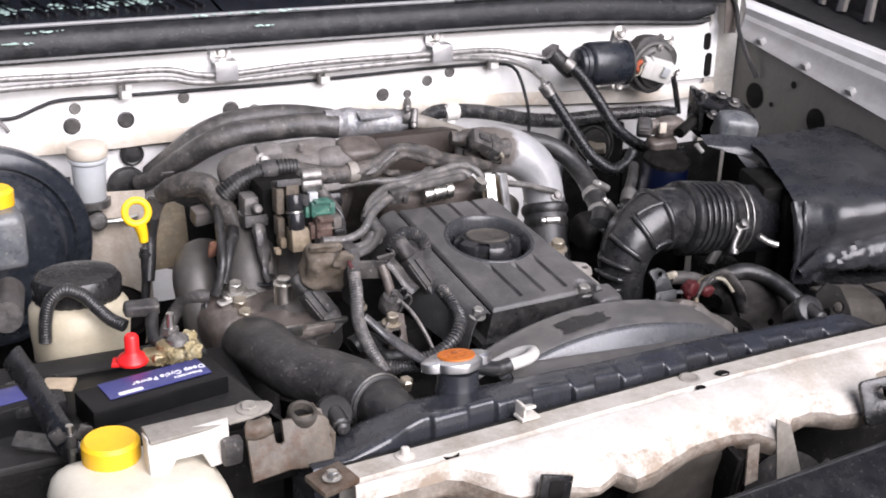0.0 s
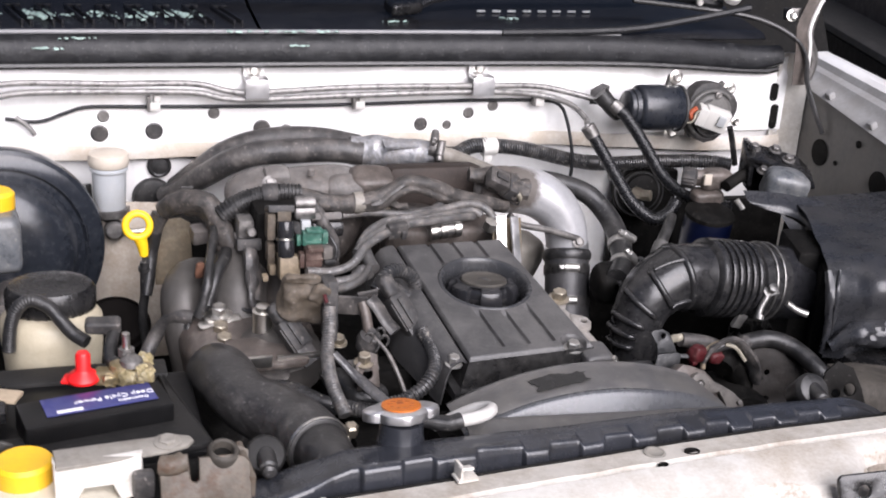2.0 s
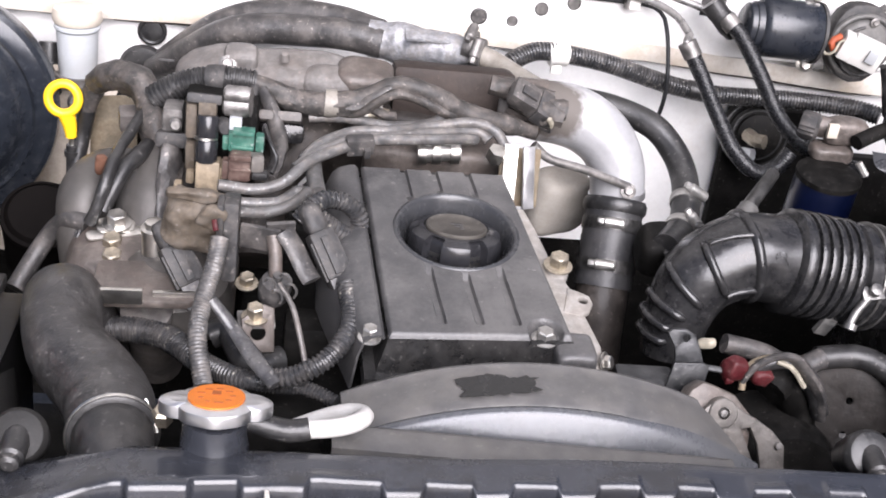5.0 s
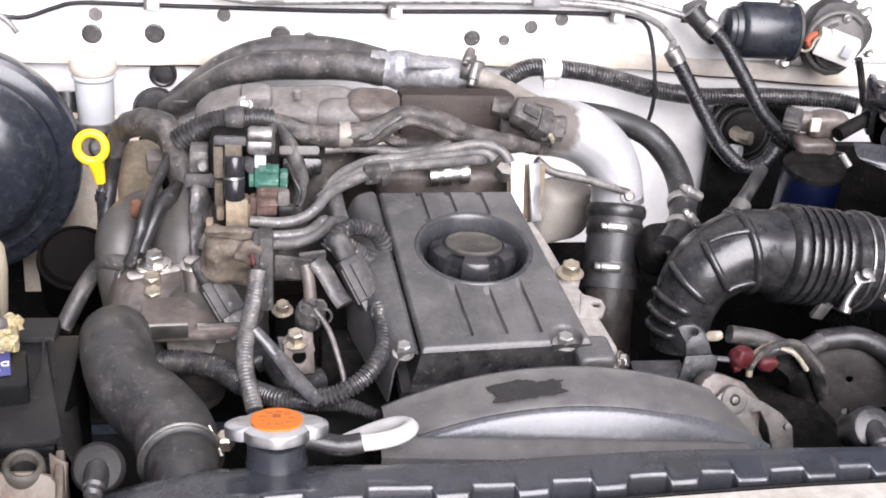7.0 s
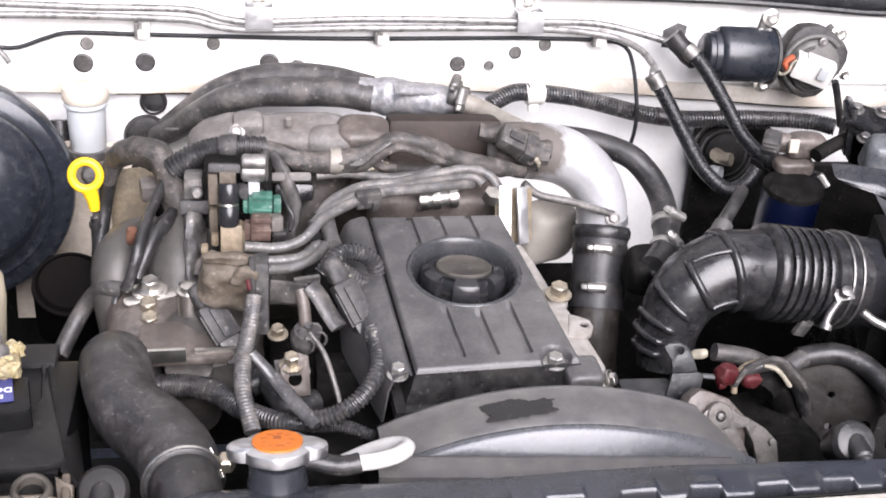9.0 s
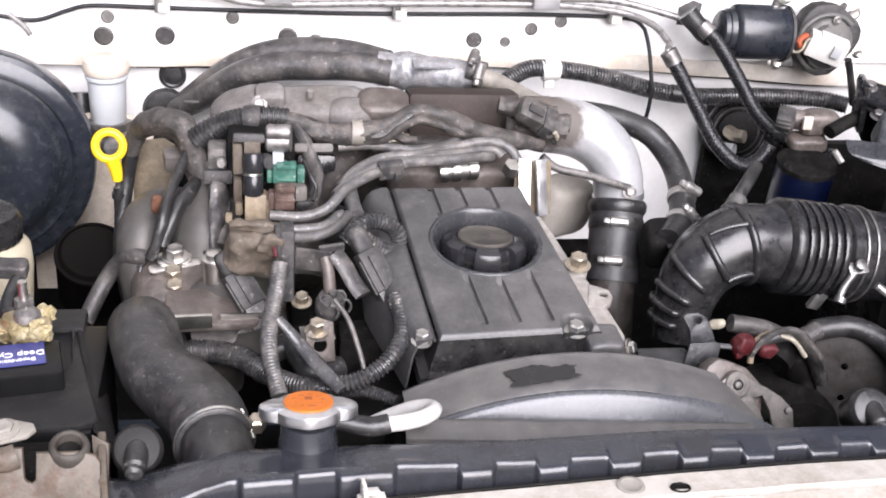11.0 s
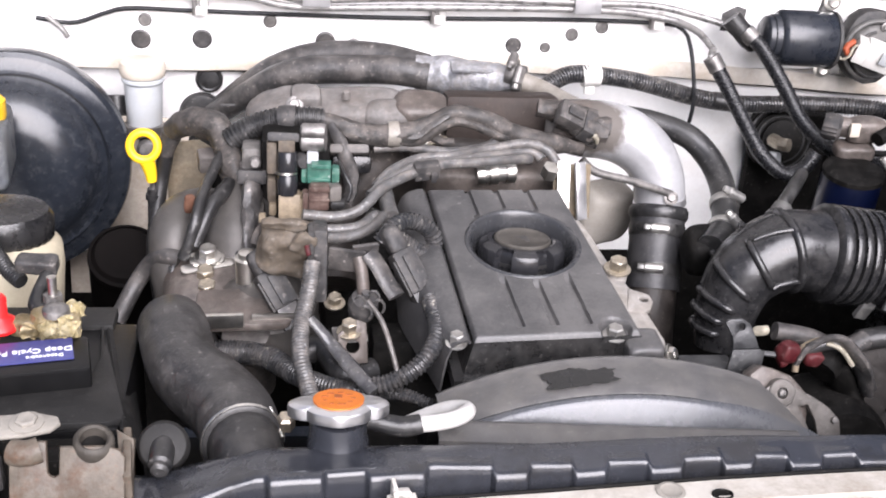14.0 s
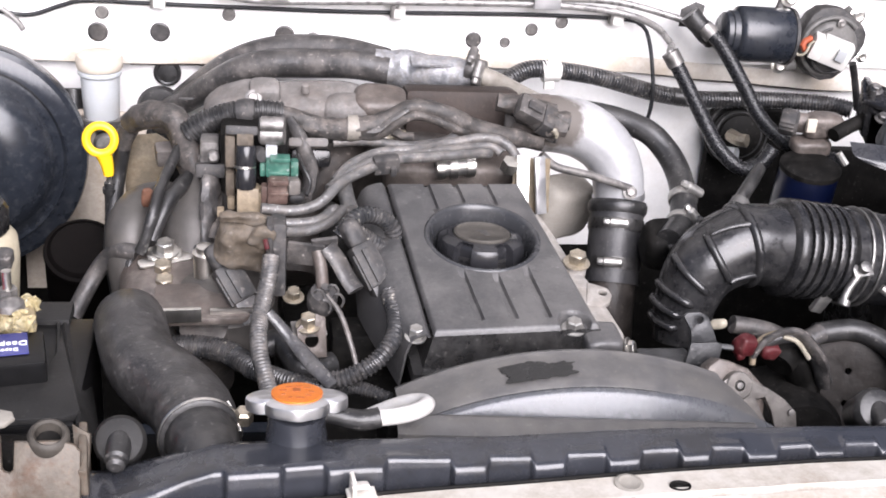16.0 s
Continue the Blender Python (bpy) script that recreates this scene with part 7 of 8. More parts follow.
part("inner_fold", skin([[(0.511, 0.530, 0.980), (0.534, 0.510, 0.967), (0.544, 0.480, 0.949)], [(0.518, 0.500, 0.955), (0.530, 0.480, 0.942), (0.529, 0.440, 0.938)], [(0.521, 0.480, 0.930), (0.527, 0.460, 0.924), (0.507, 0.400, 0.940)]], 12, 12, .002, 20), BAG, airbox, sharp=80)
# dark box added as the shade in the hollow under the neck
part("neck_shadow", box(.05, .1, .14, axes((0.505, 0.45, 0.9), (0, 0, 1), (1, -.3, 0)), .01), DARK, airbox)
part("base", box(.24, .36, .16, Matrix.Translation((.62, .43, .78)), .02), PLASTIC, airbox)
part("crease_fold", tube([(0.474, 0.352, 0.967), (0.474, 0.336, 0.935), (0.474, 0.332, 0.895), (0.473, 0.335, 0.859)], [.004, .007, .006, .003], 10, wobble=.3), BAG, airbox)
part("crease_fold", tube([(0.486, 0.345, 0.970), (0.478, 0.330, 0.937), (0.478, 0.328, 0.888)], [.002, .0045, .002], 8, wobble=.3), BAG, airbox)
part("lower_roll", tube([(0.477, 0.325, 0.872), (0.506, 0.318, 0.890), (0.554, 0.310, 0.894), (0.624, 0.305, 0.897), (0.742, 0.305, 0.890)], [.008, .02, .03, .034, .034], 22, wobble=.25), BAG, airbox, "loose lower roll of the black wrap")
part("spring_clip", tube([(0.427, 0.360, 0.921), (0.441, 0.355, 0.912), (0.453, 0.350, 0.908)], .0045, 10), STEELMID, airbox)
part("rim_clip", tube([(0.449, 0.550, 0.995), (0.458, 0.545, 0.983)], .004, 8), STEELMID, airbox)
part("small_clip", box(.014, .006, .022, axes((0.386, 0.400, 0.882), (.3, -.3, 1)), .001), STEELMID, airbox)

# ---- hoses and pipes on the firewall ----
heat = thing("heater_hoses", (-0.1, 0.78, 1.0), "pair of thick dusty heater hoses arching over the manifold", "hose")
part("front_hose", tube([(-0.310, 0.855, 0.926), (-0.290, 0.830, 0.945), (-0.257, 0.800, 0.975), (-0.225, 0.780, 1.000), (-0.188, 0.770, 1.014), (-0.141, 0.760, 1.019), (-0.089, 0.745, 1.024), (-0.046, 0.735, 1.021)], [.014, .0165, .0175, .0175, .0175, .0175], 18), RUBBER_DUSTY, heat)
part("rear_hose", tube([(-0.294, 0.850, 0.940), (-0.265, 0.830, 0.971), (-0.230, 0.820, 1.000), (-0.188, 0.810, 1.019), (-0.140, 0.800, 1.027), (-0.093, 0.785, 1.028), (-0.047, 0.760, 1.024)], .0165, 18), RUBBER_DUSTY, heat)
part("foil_sleeve", tube([(-0.062, 0.745, 1.022), (-0.028, 0.740, 1.022), (0.004, 0.725, 1.023), (0.039, 0.710, 1.027), (0.051, 0.705, 1.029)], [.02, .023, .022, .019, .017], 18, wobble=.1), FOIL, heat, "torn grey foil sleeve")
part("foil_tag", box(.05, .02, .004, axes((0.001, 0.710, 1.041), (0, -.3, 1)), .0015), FOIL, heat)
part("entry_grommet", lathe([(0, 0), (.028, 0), (.03, .006), (.027, .012), (.019, .014), (0, .014)], axes((-0.325, 0.884, 0.918), (0, -1, 0)), 26), RUBBER, heat)
clamp(heat, V((0.057, 0.700, 1.029)), V((0.074, 0.695, 1.027)) - V((0.048, 0.705, 1.029)), .0165, (0, -1, .6))
clamp(heat, V((0.048, 0.705, 1.036)), V((0.074, 0.695, 1.027)) - V((0.048, 0.705, 1.029)), .0165, (.2, -.5, 1))
part("metal_stub", tube([(0.061, 0.700, 1.027), (0.080, 0.690, 1.022), (0.102, 0.660, 1.018), (0.122, 0.630, 1.016)], [.012, .0115, .011], 16), PLATEMAT, heat, "beige metal stub pipe")
part("hose_mark", box(.018, .003, .012, axes((-0.287, 0.775, 0.966), (0, -1, .3)), .002), GREYCONN, heat)

h2 = thing("coolant_hose", (0.25, 0.58, 0.95), "black rubber coolant hose with two clips, bending down to the intake", "hose")
hp = [(0.16, 0.64, 1.008), (0.203, 0.63, 1.004), (0.241, 0.61, 0.995), (0.262, 0.59, 0.977), (0.2705, 0.565, 0.9595), (0.268, 0.535, 0.945), (0.258, 0.5, 0.931), (0.232, 0.46, 0.925)]
part("hose", tube(hp, [.014, .014, .014, .0142, .0145, .0148, .0148, .0148], 18), RUBBER, h2)
clamp(h2, lerp3(hp[5], hp[6], .05), V(hp[6]) - V(hp[4]), .015, (.35, -1, .5), .009, material=STEELMID)
clamp(h2, lerp3(hp[6], hp[7], .1), V(hp[7]) - V(hp[5]), .015, (.3, -1, .4), .009, material=STEELMID)
part("lower_boot", lump(.05, .05, .05, axes((0.235, 0.485, 0.91), (0, -.3, 1)), .002, 40, 3, 8), DARK, h2, "black rubber boot below the clips")

conduit = thing("firewall_conduit", (0.2, 0.83, 1.0), "black corrugated conduit along the firewall, held by a white clip", "wiring conduit")
part("conduit", tube([(0.111, 0.800, 0.990), (0.131, 0.810, 0.999), (0.150, 0.815, 1.003), (0.184, 0.820, 1.000), (0.239, 0.825, 0.991), (0.319, 0.830, 0.970), (0.382, 0.830, 0.962), (0.475, 0.825, 0.965), (0.544, 0.800, 0.970), (0.575, 0.780, 0.969)], .0108, 14, ribs=.0042, amp=.001), LOOM, conduit)
part("white_clip", tube([(0.160, 0.817, 0.999), (0.169, 0.818, 1.000), (0.183, 0.820, 0.999)], .0138, 16), WHITEPL, conduit, "white plastic clip")
part("clip_tab", box(.014, .008, .018, axes((0.171, 0.815, 0.985), (0, 0, 1)), .003), WHITEPL, conduit)
part("tape_band", tube([(0.344, 0.83, 0.9665), (0.352, 0.83, 0.9655), (0.36, 0.83, 0.965)], .0116, 14), RUBBER, conduit)

def line(pts, r, nm="brake_pipe", lab="grey metal brake pipe clipped along the firewall", m=None):
    return solo(nm, tube(pts, r, 10, .01), m or LINE, V(pts[0]), lab, "pipe", "firewall pipes")


line([(-0.534, 0.840, 1.098), (-0.490, 0.840, 1.101), (-0.378, 0.845, 1.097), (-0.268, 0.845, 1.096), (-0.221, 0.840, 1.086), (-0.179, 0.840, 1.083), (-0.039, 0.845, 1.088), (0.163, 0.840, 1.089), (0.255, 0.845, 1.086), (0.321, 0.835, 1.074), (0.360, 0.820, 1.065)], .0046)
line([(-0.536, 0.840, 1.081), (-0.492, 0.840, 1.087), (-0.379, 0.845, 1.086), (-0.269, 0.845, 1.083), (-0.229, 0.840, 1.076), (-0.180, 0.840, 1.073), (-0.039, 0.845, 1.076), (0.164, 0.840, 1.080), (0.265, 0.845, 1.071), (0.304, 0.820, 1.062), (0.319, 0.790, 1.047)], .0046)
line([(-0.523, 0.862, 1.045), (-0.479, 0.862, 1.040), (-0.440, 0.862, 1.053), (-0.409, 0.862, 1.060), (-0.323, 0.862, 1.059), (-0.131, 0.862, 1.057), (-0.015, 0.862, 1.058), (0.145, 0.862, 1.061), (0.263, 0.860, 1.060), (0.2945, 0.848, 1.056), (0.3045, 0.835, 1.036), (0.3085, 0.814, 0.996), (0.3105, 0.81, 0.965), (0.3095, 0.815, 0.936), (0.309, 0.825, 0.922)], .0027, lab="thin dark brake pipe bending down off the firewall", m=SEALMAT)
line([(-0.509, 0.855, 1.049), (-0.492, 0.855, 1.034), (-0.485, 0.855, 1.023)], .0034, lab="short end of a thin pipe on the firewall")
for pb, pt in (((-0.180, 0.830, 1.090), (-0.180, 0.862, 1.109)), ((0.162, 0.830, 1.090), (0.163, 0.862, 1.110))):
    ck = thing("pipe_clamp", pb, "bare metal saddle clamp bolted to the firewall over the pipes", "clamp", "pipe clamps")
    part("saddle", join(box(.034, .004, .026, axes(pb, (0, 0, 1)), .001), box(.034, .028, .003, axes(V(pb) + V((0, .014, .0125)), (0, 0, 1)), .001), box(.034, .028, .003, axes(V(pb) + V((0, .014, -.0125)), (0, 0, 1)), .001)), ALUCLEAN, ck)
    part("tab", plate(arc_outline(.03, .036, .012), .003, axes(V(pt) + V((0, .003, -.002)), (0, -1, 0), (1, 0, 0)), .0008), PAINT, ck)
    bolt(ck, V(pt) + V((0, .001, .002)), (0, -1, 0), .0065, .006, STEEL)
for p in ((-0.322, 0.855, 1.062), (-0.024, 0.855, 1.059), (0.262, 0.853, 1.060)):
    kc = thing("pipe_clip", p, "small white plastic pipe clip on the firewall", "clip", "pipe clips")
    part("body", box(.016, .012, .012, axes(p, (0, 0, 1)), .002), WHITEPL, kc)
    part("cap", box(.01, .013, .01, axes(V(p) + V((.004, 0, .011)), (0, 0, 1)), .002), WHITEPL, kc)
    part("peg", box(.005, .012, .02, axes(V(p) + V((-.008, 0, .004)), (0, 0, 1)), .001), STEELDULL, kc)

for nm, pts, lab in (("pressure_hose", [(0.319, 0.790, 1.047), (0.311, 0.770, 1.043), (0.330, 0.760, 1.013), (0.356, 0.740, 0.968), (0.377, 0.720, 0.934), (0.403, 0.700, 0.915), (0.423, 0.690, 0.927), (0.435, 0.690, 0.948)], "black braided pressure hose hanging in a loop before the firewall"),
                     ("pressure_hose", [(0.360, 0.820, 1.065), (0.358, 0.790, 1.071), (0.378, 0.775, 1.053), (0.405, 0.760, 1.014), (0.433, 0.745, 0.970), (0.461, 0.720, 0.945), (0.488, 0.690, 0.938), (0.509, 0.660, 0.943)], "black braided pressure hose leading down to the filter")):
    ph = thing(nm, V(pts[0]), lab, "hose", "pressure hoses")
    part("hose", tube(pts[1:], .0094, 14, .004, ribs=.0028, amp=.0003), BRAID, ph)
    part("pipe_stub", tube([pts[0], lerp3(pts[0], pts[1], .6), pts[1], lerp3(pts[1], pts[2], .3)], .0048, 10), LINE, ph)
    part("crimp", tube([pts[1], lerp3(pts[1], pts[2], .5)], .0112, 14), STEELDULL, ph, "dull metal crimped end")

wm = thing("wiper_motor", (0.48, 0.83, 1.03), "wiper motor with a blue-black cylinder and grey gearbox", "motor")
w0, w1 = V((0.384, 0.800, 1.063)), V((0.475, 0.800, 1.060))
wax = (w1 - w0)
part("motor_can", lathe([(0, 0), (.022, 0), (.026, .003), (.0265, .009), (.0285, .01), (.029, .017), (.031, .018), (.0345, .021), (.0355, .025), (.0355, wax.length - .003), (.034, wax.length), (0, wax.length)], axes(w0, wax), 40), CANMAT, wm)
part("can_flange", lathe([(0, 0), (.037, 0), (.037, .004), (0, .004)], axes(w1 - wax.normalized() * .002, wax), 36), GREYCONN, wm)
gc = V((0.542, 0.828, 1.048))
go = []
for a, r in ((0, .05), (14, .052), (28, .05), (42, .046), (58, .046), (75, .047), (92, .047), (110, .048), (128, .046), (145, .043), (165, .042), (185, .043), (205, .044), (225, .046), (245, .049), (265, .051), (285, .05), (305, .046), (325, .043), (343, .046)):
    go.append((r * math.cos(radians(a)), r * math.sin(radians(a))))
part("gearbox", plate(go, .03, axes(gc, (0, -1, .1), (1, 0, 0)), .005), GREYCONN, wm)
part("gear_cover", lathe([(0, .006), (.026, .006), (.031, .004), (.034, 0), (.036, -.006), (0, -.006)], axes(gc + V((.002, -.02, -.002)), (0, -1, .1)), 40), GEARGREY, wm)
part("cover_ridge", tube([gc + V((.04 * math.cos(radians(a)), -.018, .038 * math.sin(radians(a)) - .002)) for a in range(40, 300, 20)], .0032, 8), GEARGREY, wm)
part("cover_ridge", tube([gc + V((.03 * math.cos(radians(a)), -.026, .03 * math.sin(radians(a)) - .006)) for a in range(100, 330, 20)], .002, 8), GREYCONN, wm)
for p, arm in (((0.481, 0.825, 1.103), (-.012, -.045)), ((0.579, 0.825, 1.083), (-.02, -.012)), ((0.481, 0.820, 1.015), (.022, .004))):
    q = V(p) + V((0, .012, 0))
    part("mounting_lug", tube([q, q + V((arm[0] * .5, 0, arm[1] * .5)), q + V((arm[0], .002, arm[1]))], [.0135, .0125, .0155], 12, flat=.55), GEARGREY, wm)
    bolt(wm, V(p) + V((0, .002, 0)), (0, -1, .1), .0068, .006, STEEL)
bolt(wm, gc + V((.047, -.016, -.016)), (0, -1, .1), .0045, .004, STEEL)
bolt(wm, gc + V((.006, -.024, .03)), (0, -1, .1), .0035, .003, STEELDULL)
pm = axes((0.539, 0.788, 1.044), (.22, -.25, 1), (1, -.3, -.35))
part("white_plug", box(.04, .024, .034, pm, .004), WHITEPL, wm, "white plastic plug")
part("plug_step", box(.016, .026, .03, pm @ Matrix.Translation((-.024, 0, -.001)), .003), WHITEPL, wm)
part("plug_latch", box(.012, .006, .016, pm @ Matrix.Translation((.006, -.014, .004)), .001), FROST, wm)
part("plug_lead", tube([(0.565, 0.785, 1.031), (0.576, 0.790, 1.006), (0.593, 0.800, 0.964)], .005, 8), RUBBER, wm)
part("orange_lead", tube([(0.506, 0.795, 1.060), (0.494, 0.790, 1.054), (0.500, 0.790, 1.043)], .0042, 8), COPPER, wm)
part("pale_lead", tube([(0.516, 0.790, 1.056), (0.503, 0.785, 1.057), (0.497, 0.782, 1.045), (0.490, 0.785, 1.039), (0.486, 0.790, 1.043)], .0017, 8), PALEWIRE, wm)
part("end_bracket", plate([(-.014, -.012), (.014, -.014), (.018, .016), (.006, .02), (-.013, .01)], .004, axes((0.352, 0.830, 1.073), (0, -1, .1), (1, 0, 0)), .001), GREYCONN, wm)
part("end_boot", tube([(0.340, 0.800, 1.085), (0.355, 0.795, 1.069), (0.375, 0.800, 1.053)], .013, 12, wobble=.1), RUBBER, wm)

# ---- far corner: bracket box, filter, valves ----
rel = thing("relay_bracket", (0.587, 0.680, 1.002), "black finned metal bracket with bolts at the bay corner", "bracket")
for dx, dz in ((0, 0), (.012, -.012), (.026, -.022)):
    part("fin", box(.09, .05, .006, axes(V((0.568, 0.670, 1.019)) + V((dx, -.01, dz)), (.15, -.35, 1), (1, -.35, -.1)), .002), PLASTIC, rel)
part("end_plate", box(.008, .06, .06, axes((0.539, 0.680, 1.008), (0, 0, 1), (1, -.3, 0)), .003), PLASTIC, rel)
part("bracket_body", box(.085, .05, .05, axes((0.597, 0.690, 0.981), (0, 0, 1), (1, -.3, 0)), .006), DARK, rel)
for p in ((0.541, 0.670, 1.032), (0.571, 0.660, 1.031), (0.590, 0.650, 1.018), (0.543, 0.640, 1.005)):
    bolt(rel, p, (0, -.4, 1), .006, .007, STEELDULL)
solo("ignition_coil", lump(.066, .05, .05, axes((0.564, 0.610, 0.990), (.1, -.2, 1), (1, -.3, 0)), .003, 45, 4, 8), FROSTDARK, (0.561, 0.610, 0.990), "grey dusty coil box wrapped in clear film", "coil")
filt = thing("fuel_filter", (0.440, 0.620, 0.926), "blue canister filter, darkened for the shade deep in the bay", "filter")
part("can", lathe([(0, -.07), (.034, -.07), (.036, -.06), (.036, .02), (.033, .026), (0, .028)], axes((0.462, 0.640, 0.920), (0, -.15, 1)), 28), BLUECAN, filt)
part("head", lathe([(0, .02), (.037, .02), (.037, .026), (.03, .03), (0, .031)], axes((0.462, 0.640, 0.920), (0, -.15, 1)), 28), DARK, filt)
valve = thing("pressure_valve", (0.453, 0.660, 0.987), "small pressure valve with a ribbed cap and brass fittings", "valve")
part("ribbed_cap", lathe([(0, 0), (.014, 0), (.016, .004), (.016, .018), (.012, .022), (0, .022)], axes((0.435, 0.685, 0.986), (.85, -.45, -.05)), 40, lambda a, r: r + (.0006 * math.cos(18 * a) if r > .013 else 0)), GREYCONN, valve)
part("pale_flat", slab((0.463, 0.655, 0.989), (1.00, 0.00), 0.0120, 0.0163, .006, .001), LIDBEIGE, valve)
part("body", join(lump(.05, .03, .03, axes((0.485, 0.675, 0.984), (0, -.2, 1), (1, 0, -.1)), .0015, 60, 4, 6), tube([(0.453, 0.680, 0.986), (0.470, 0.675, 0.985)], .0125, 16)), BROWNALU, valve)
part("lower_block", lump(.05, .03, .02, axes((0.473, 0.670, 0.959), (0, -.2, 1), (1, 0, -.15)), .0015, 60, 4, 6), BROWNALU, valve)
part("elbow", tube([(0.490, 0.650, 0.980), (0.511, 0.660, 0.987), (0.536, 0.670, 0.994)], .009, 12), DARK, valve)
boot = thing("firewall_boot", (0.445, 0.830, 0.914), "round black rubber boot on the firewall with a metal union", "rubber boot")
part("boot", lathe([(0, 0), (.045, 0), (.045, .008), (.036, .01), (.036, .016), (.027, .018), (.027, .026), (.016, .03), (0, .03)], axes((0.449, 0.850, 0.909), (-.1, -1, .2)), 36), DARK, boot)
for q, h in ((.043, .0085), (.033, .0165)):
    part("boot_ring", lathe([(q - .003, -.002), (q, .001), (q - .0005, .003), (q - .003, .003)], axes(V((0.449, 0.850, 0.909)) + V((-.1, -1, .2)).normalized() * h, (-.1, -1, .2)), 36, ends=False), RUBBER, boot)
part("union", tube([(0.427, 0.810, 0.920), (0.430, 0.790, 0.921), (0.438, 0.780, 0.923)], .009, 8), GOLD, boot)
part("pale_sleeve", tube([(0.421, 0.800, 0.898), (0.431, 0.790, 0.900)], .009, 12), FROST, boot)
# two near-black slabs over the lower firewall behind the boot
part("dark_slab", slab((0.470, 0.855, 0.834), (1.00, -0.01), 0.1120, 0.2116, .02, .012), DARK, boot)
part("dark_slab", slab((0.649, 0.855, 0.804), (1.00, -0.01), 0.2450, 0.1622, .02, .012), DARK, boot)
stp = thing("steel_pipe", (0.353, 0.550, 0.908), "dull steel pipe with a crimped ferrule rising behind the intake elbow", "pipe")
part("pipe", tube([(0.337, 0.550, 0.910), (0.352, 0.570, 0.929), (0.369, 0.590, 0.940), (0.390, 0.620, 0.947)], [.0075, .008, .008, .0075], 16), BANDDARK, stp)
part("ferrule", lathe([(0, -.012), (.0105, -.012), (.0118, -.009), (.0108, -.006), (.0118, -.003), (.0108, 0), (.0118, .003), (.0108, .006), (.0112, .01), (.0085, .012), (0, .012)], axes((0.346, 0.562, 0.9215), (.02, .025, .018)), 20), GEARGREY, stp, "crimped ferrule")

# ---- alternator corner ----
alt = thing("alternator", (0.231, 0.220, 0.871), "alternator with its bracket, behind the fan shroud", "alternator")
part("case", lathe([(0, -.02), (.05, -.02), (.058, -.01), (.058, .05), (.05, .065), (0, .068)], axes((0.300, 0.300, 0.801), (.1, -1, .1)), 36), DARK, alt)
LM = axes((.2214, .209, .9012), (.1, -1, .45), (1, .1, 0))
part("lug_plate", plate([(-.023, -.0054), (-.0144, .0048), (-.008, .009), (-.002, .0106), (.0062, .0096), (.0172, .0018), (.031, -.0057), (.0449, -.0153), (.0559, -.0279), (.0567, -.055), (.036, -.055), (.034, -.04), (.0316, -.0263), (.0252, -.0125), (.0168, -.0135), (.0221, -.0257), (.0274, -.0388), (.028, -.055), (.0, -.055), (-.0137, -.012)], .006, LM, .0014), ALULUG, alt)
part("lug_back", plate([(-.0315, .0058), (-.024, .018), (-.014, .024), (-.0046, .0215), (.0146, .0132), (.031, -.0057), (.028, -.03), (-.02, -.03)], .02, LM @ Matrix.Translation((0, 0, -.015)), .003), BROWNALU, alt, "brown stained casting")
part("pivot_boss", lathe([(0, -.004), (.0125, -.004), (.0125, .0042), (.0116, .005), (.0052, .005), (.005, .003), (0, .003)], LM, 28), ALULUG, alt)
part("pivot_pin", lathe([(0, .002), (.0046, .002), (.0044, .0045), (.003, .0062), (0, .0068)], LM, 16), STEELDULL, alt)
part("edge_screw", lathe([(0, 0), (.0032, 0), (.003, .004), (0, .0045)], LM @ Matrix.Translation((.0497, -.0275, .002)), 12), STEELDULL, alt)
stayb = thing("hose_bracket", (0.198, 0.260, 0.908), "dark grey pressed steel bracket standing beside the engine cover", "bracket")
SM = axes((.1976, .2603, .939), (.05, -1, .3), (1, .05, 0))
part("upright", plate([(-.0169, .005), (-.0127, .008), (-.0011, .0083), (.0074, .0033), (.013, -.0091), (.0157, -.0177), (.0165, -.0202), (-.0086, -.0202), (-.0097, -.0084)], .004, SM, .0012, holes=((-.0007, .0003, .0028),)), SATINGREY, stayb)
part("lower_leg", plate([(.0165, 0), (.0227, -.003), (.0203, -.0215), (.009, -.05), (-.03, -.05), (-.0126, -.0201), (-.0086, 0)], .004, SM @ Matrix.Translation((0, -.0203, 0)) @ Matrix.Rotation(radians(8), 4, "X"), .0012), SATINGREY, stayb)
part("side_arm", tube([(.2120, .2625, .9118), (.2240, .262, .9105), (.2366, .262, .9089)], .0028, 8, flat=.6), SATINGREY, stayb)
part("foot", box(.05, .03, .014, axes((0.170, 0.262, 0.893), (0, -.2, 1)), .004), SATINGREY, stayb)
redc = thing("red_plug", (0.254, 0.270, 0.906), "faded red plug with pale leads on the alternator", "connector")
part("plug", lump(.021, .017, .022, axes((0.246, 0.262, 0.912), (.2, -.3, 1), (1, .2, 0)), .0022, 110, 3, 8), REDCONN, redc)
part("plug_tip", lump(.008, .01, .008, axes((0.242, 0.260, 0.903), (0, -.3, 1)), .0008, 120, 4, 4), REDCONN, redc)
part("plug_half", lump(.018, .014, .016, axes((0.272, 0.262, 0.905), (.3, -.3, 1), (1, .2, -.2)), .0018, 110, 3, 8), REDCONN, redc)
part("pale_tip", lump(.016, .008, .009, axes((0.218, 0.265, 0.933), (-.4, -.3, 1), (1, 0, -.5)), .001, 120, 3, 4), PALEWIRE, redc)
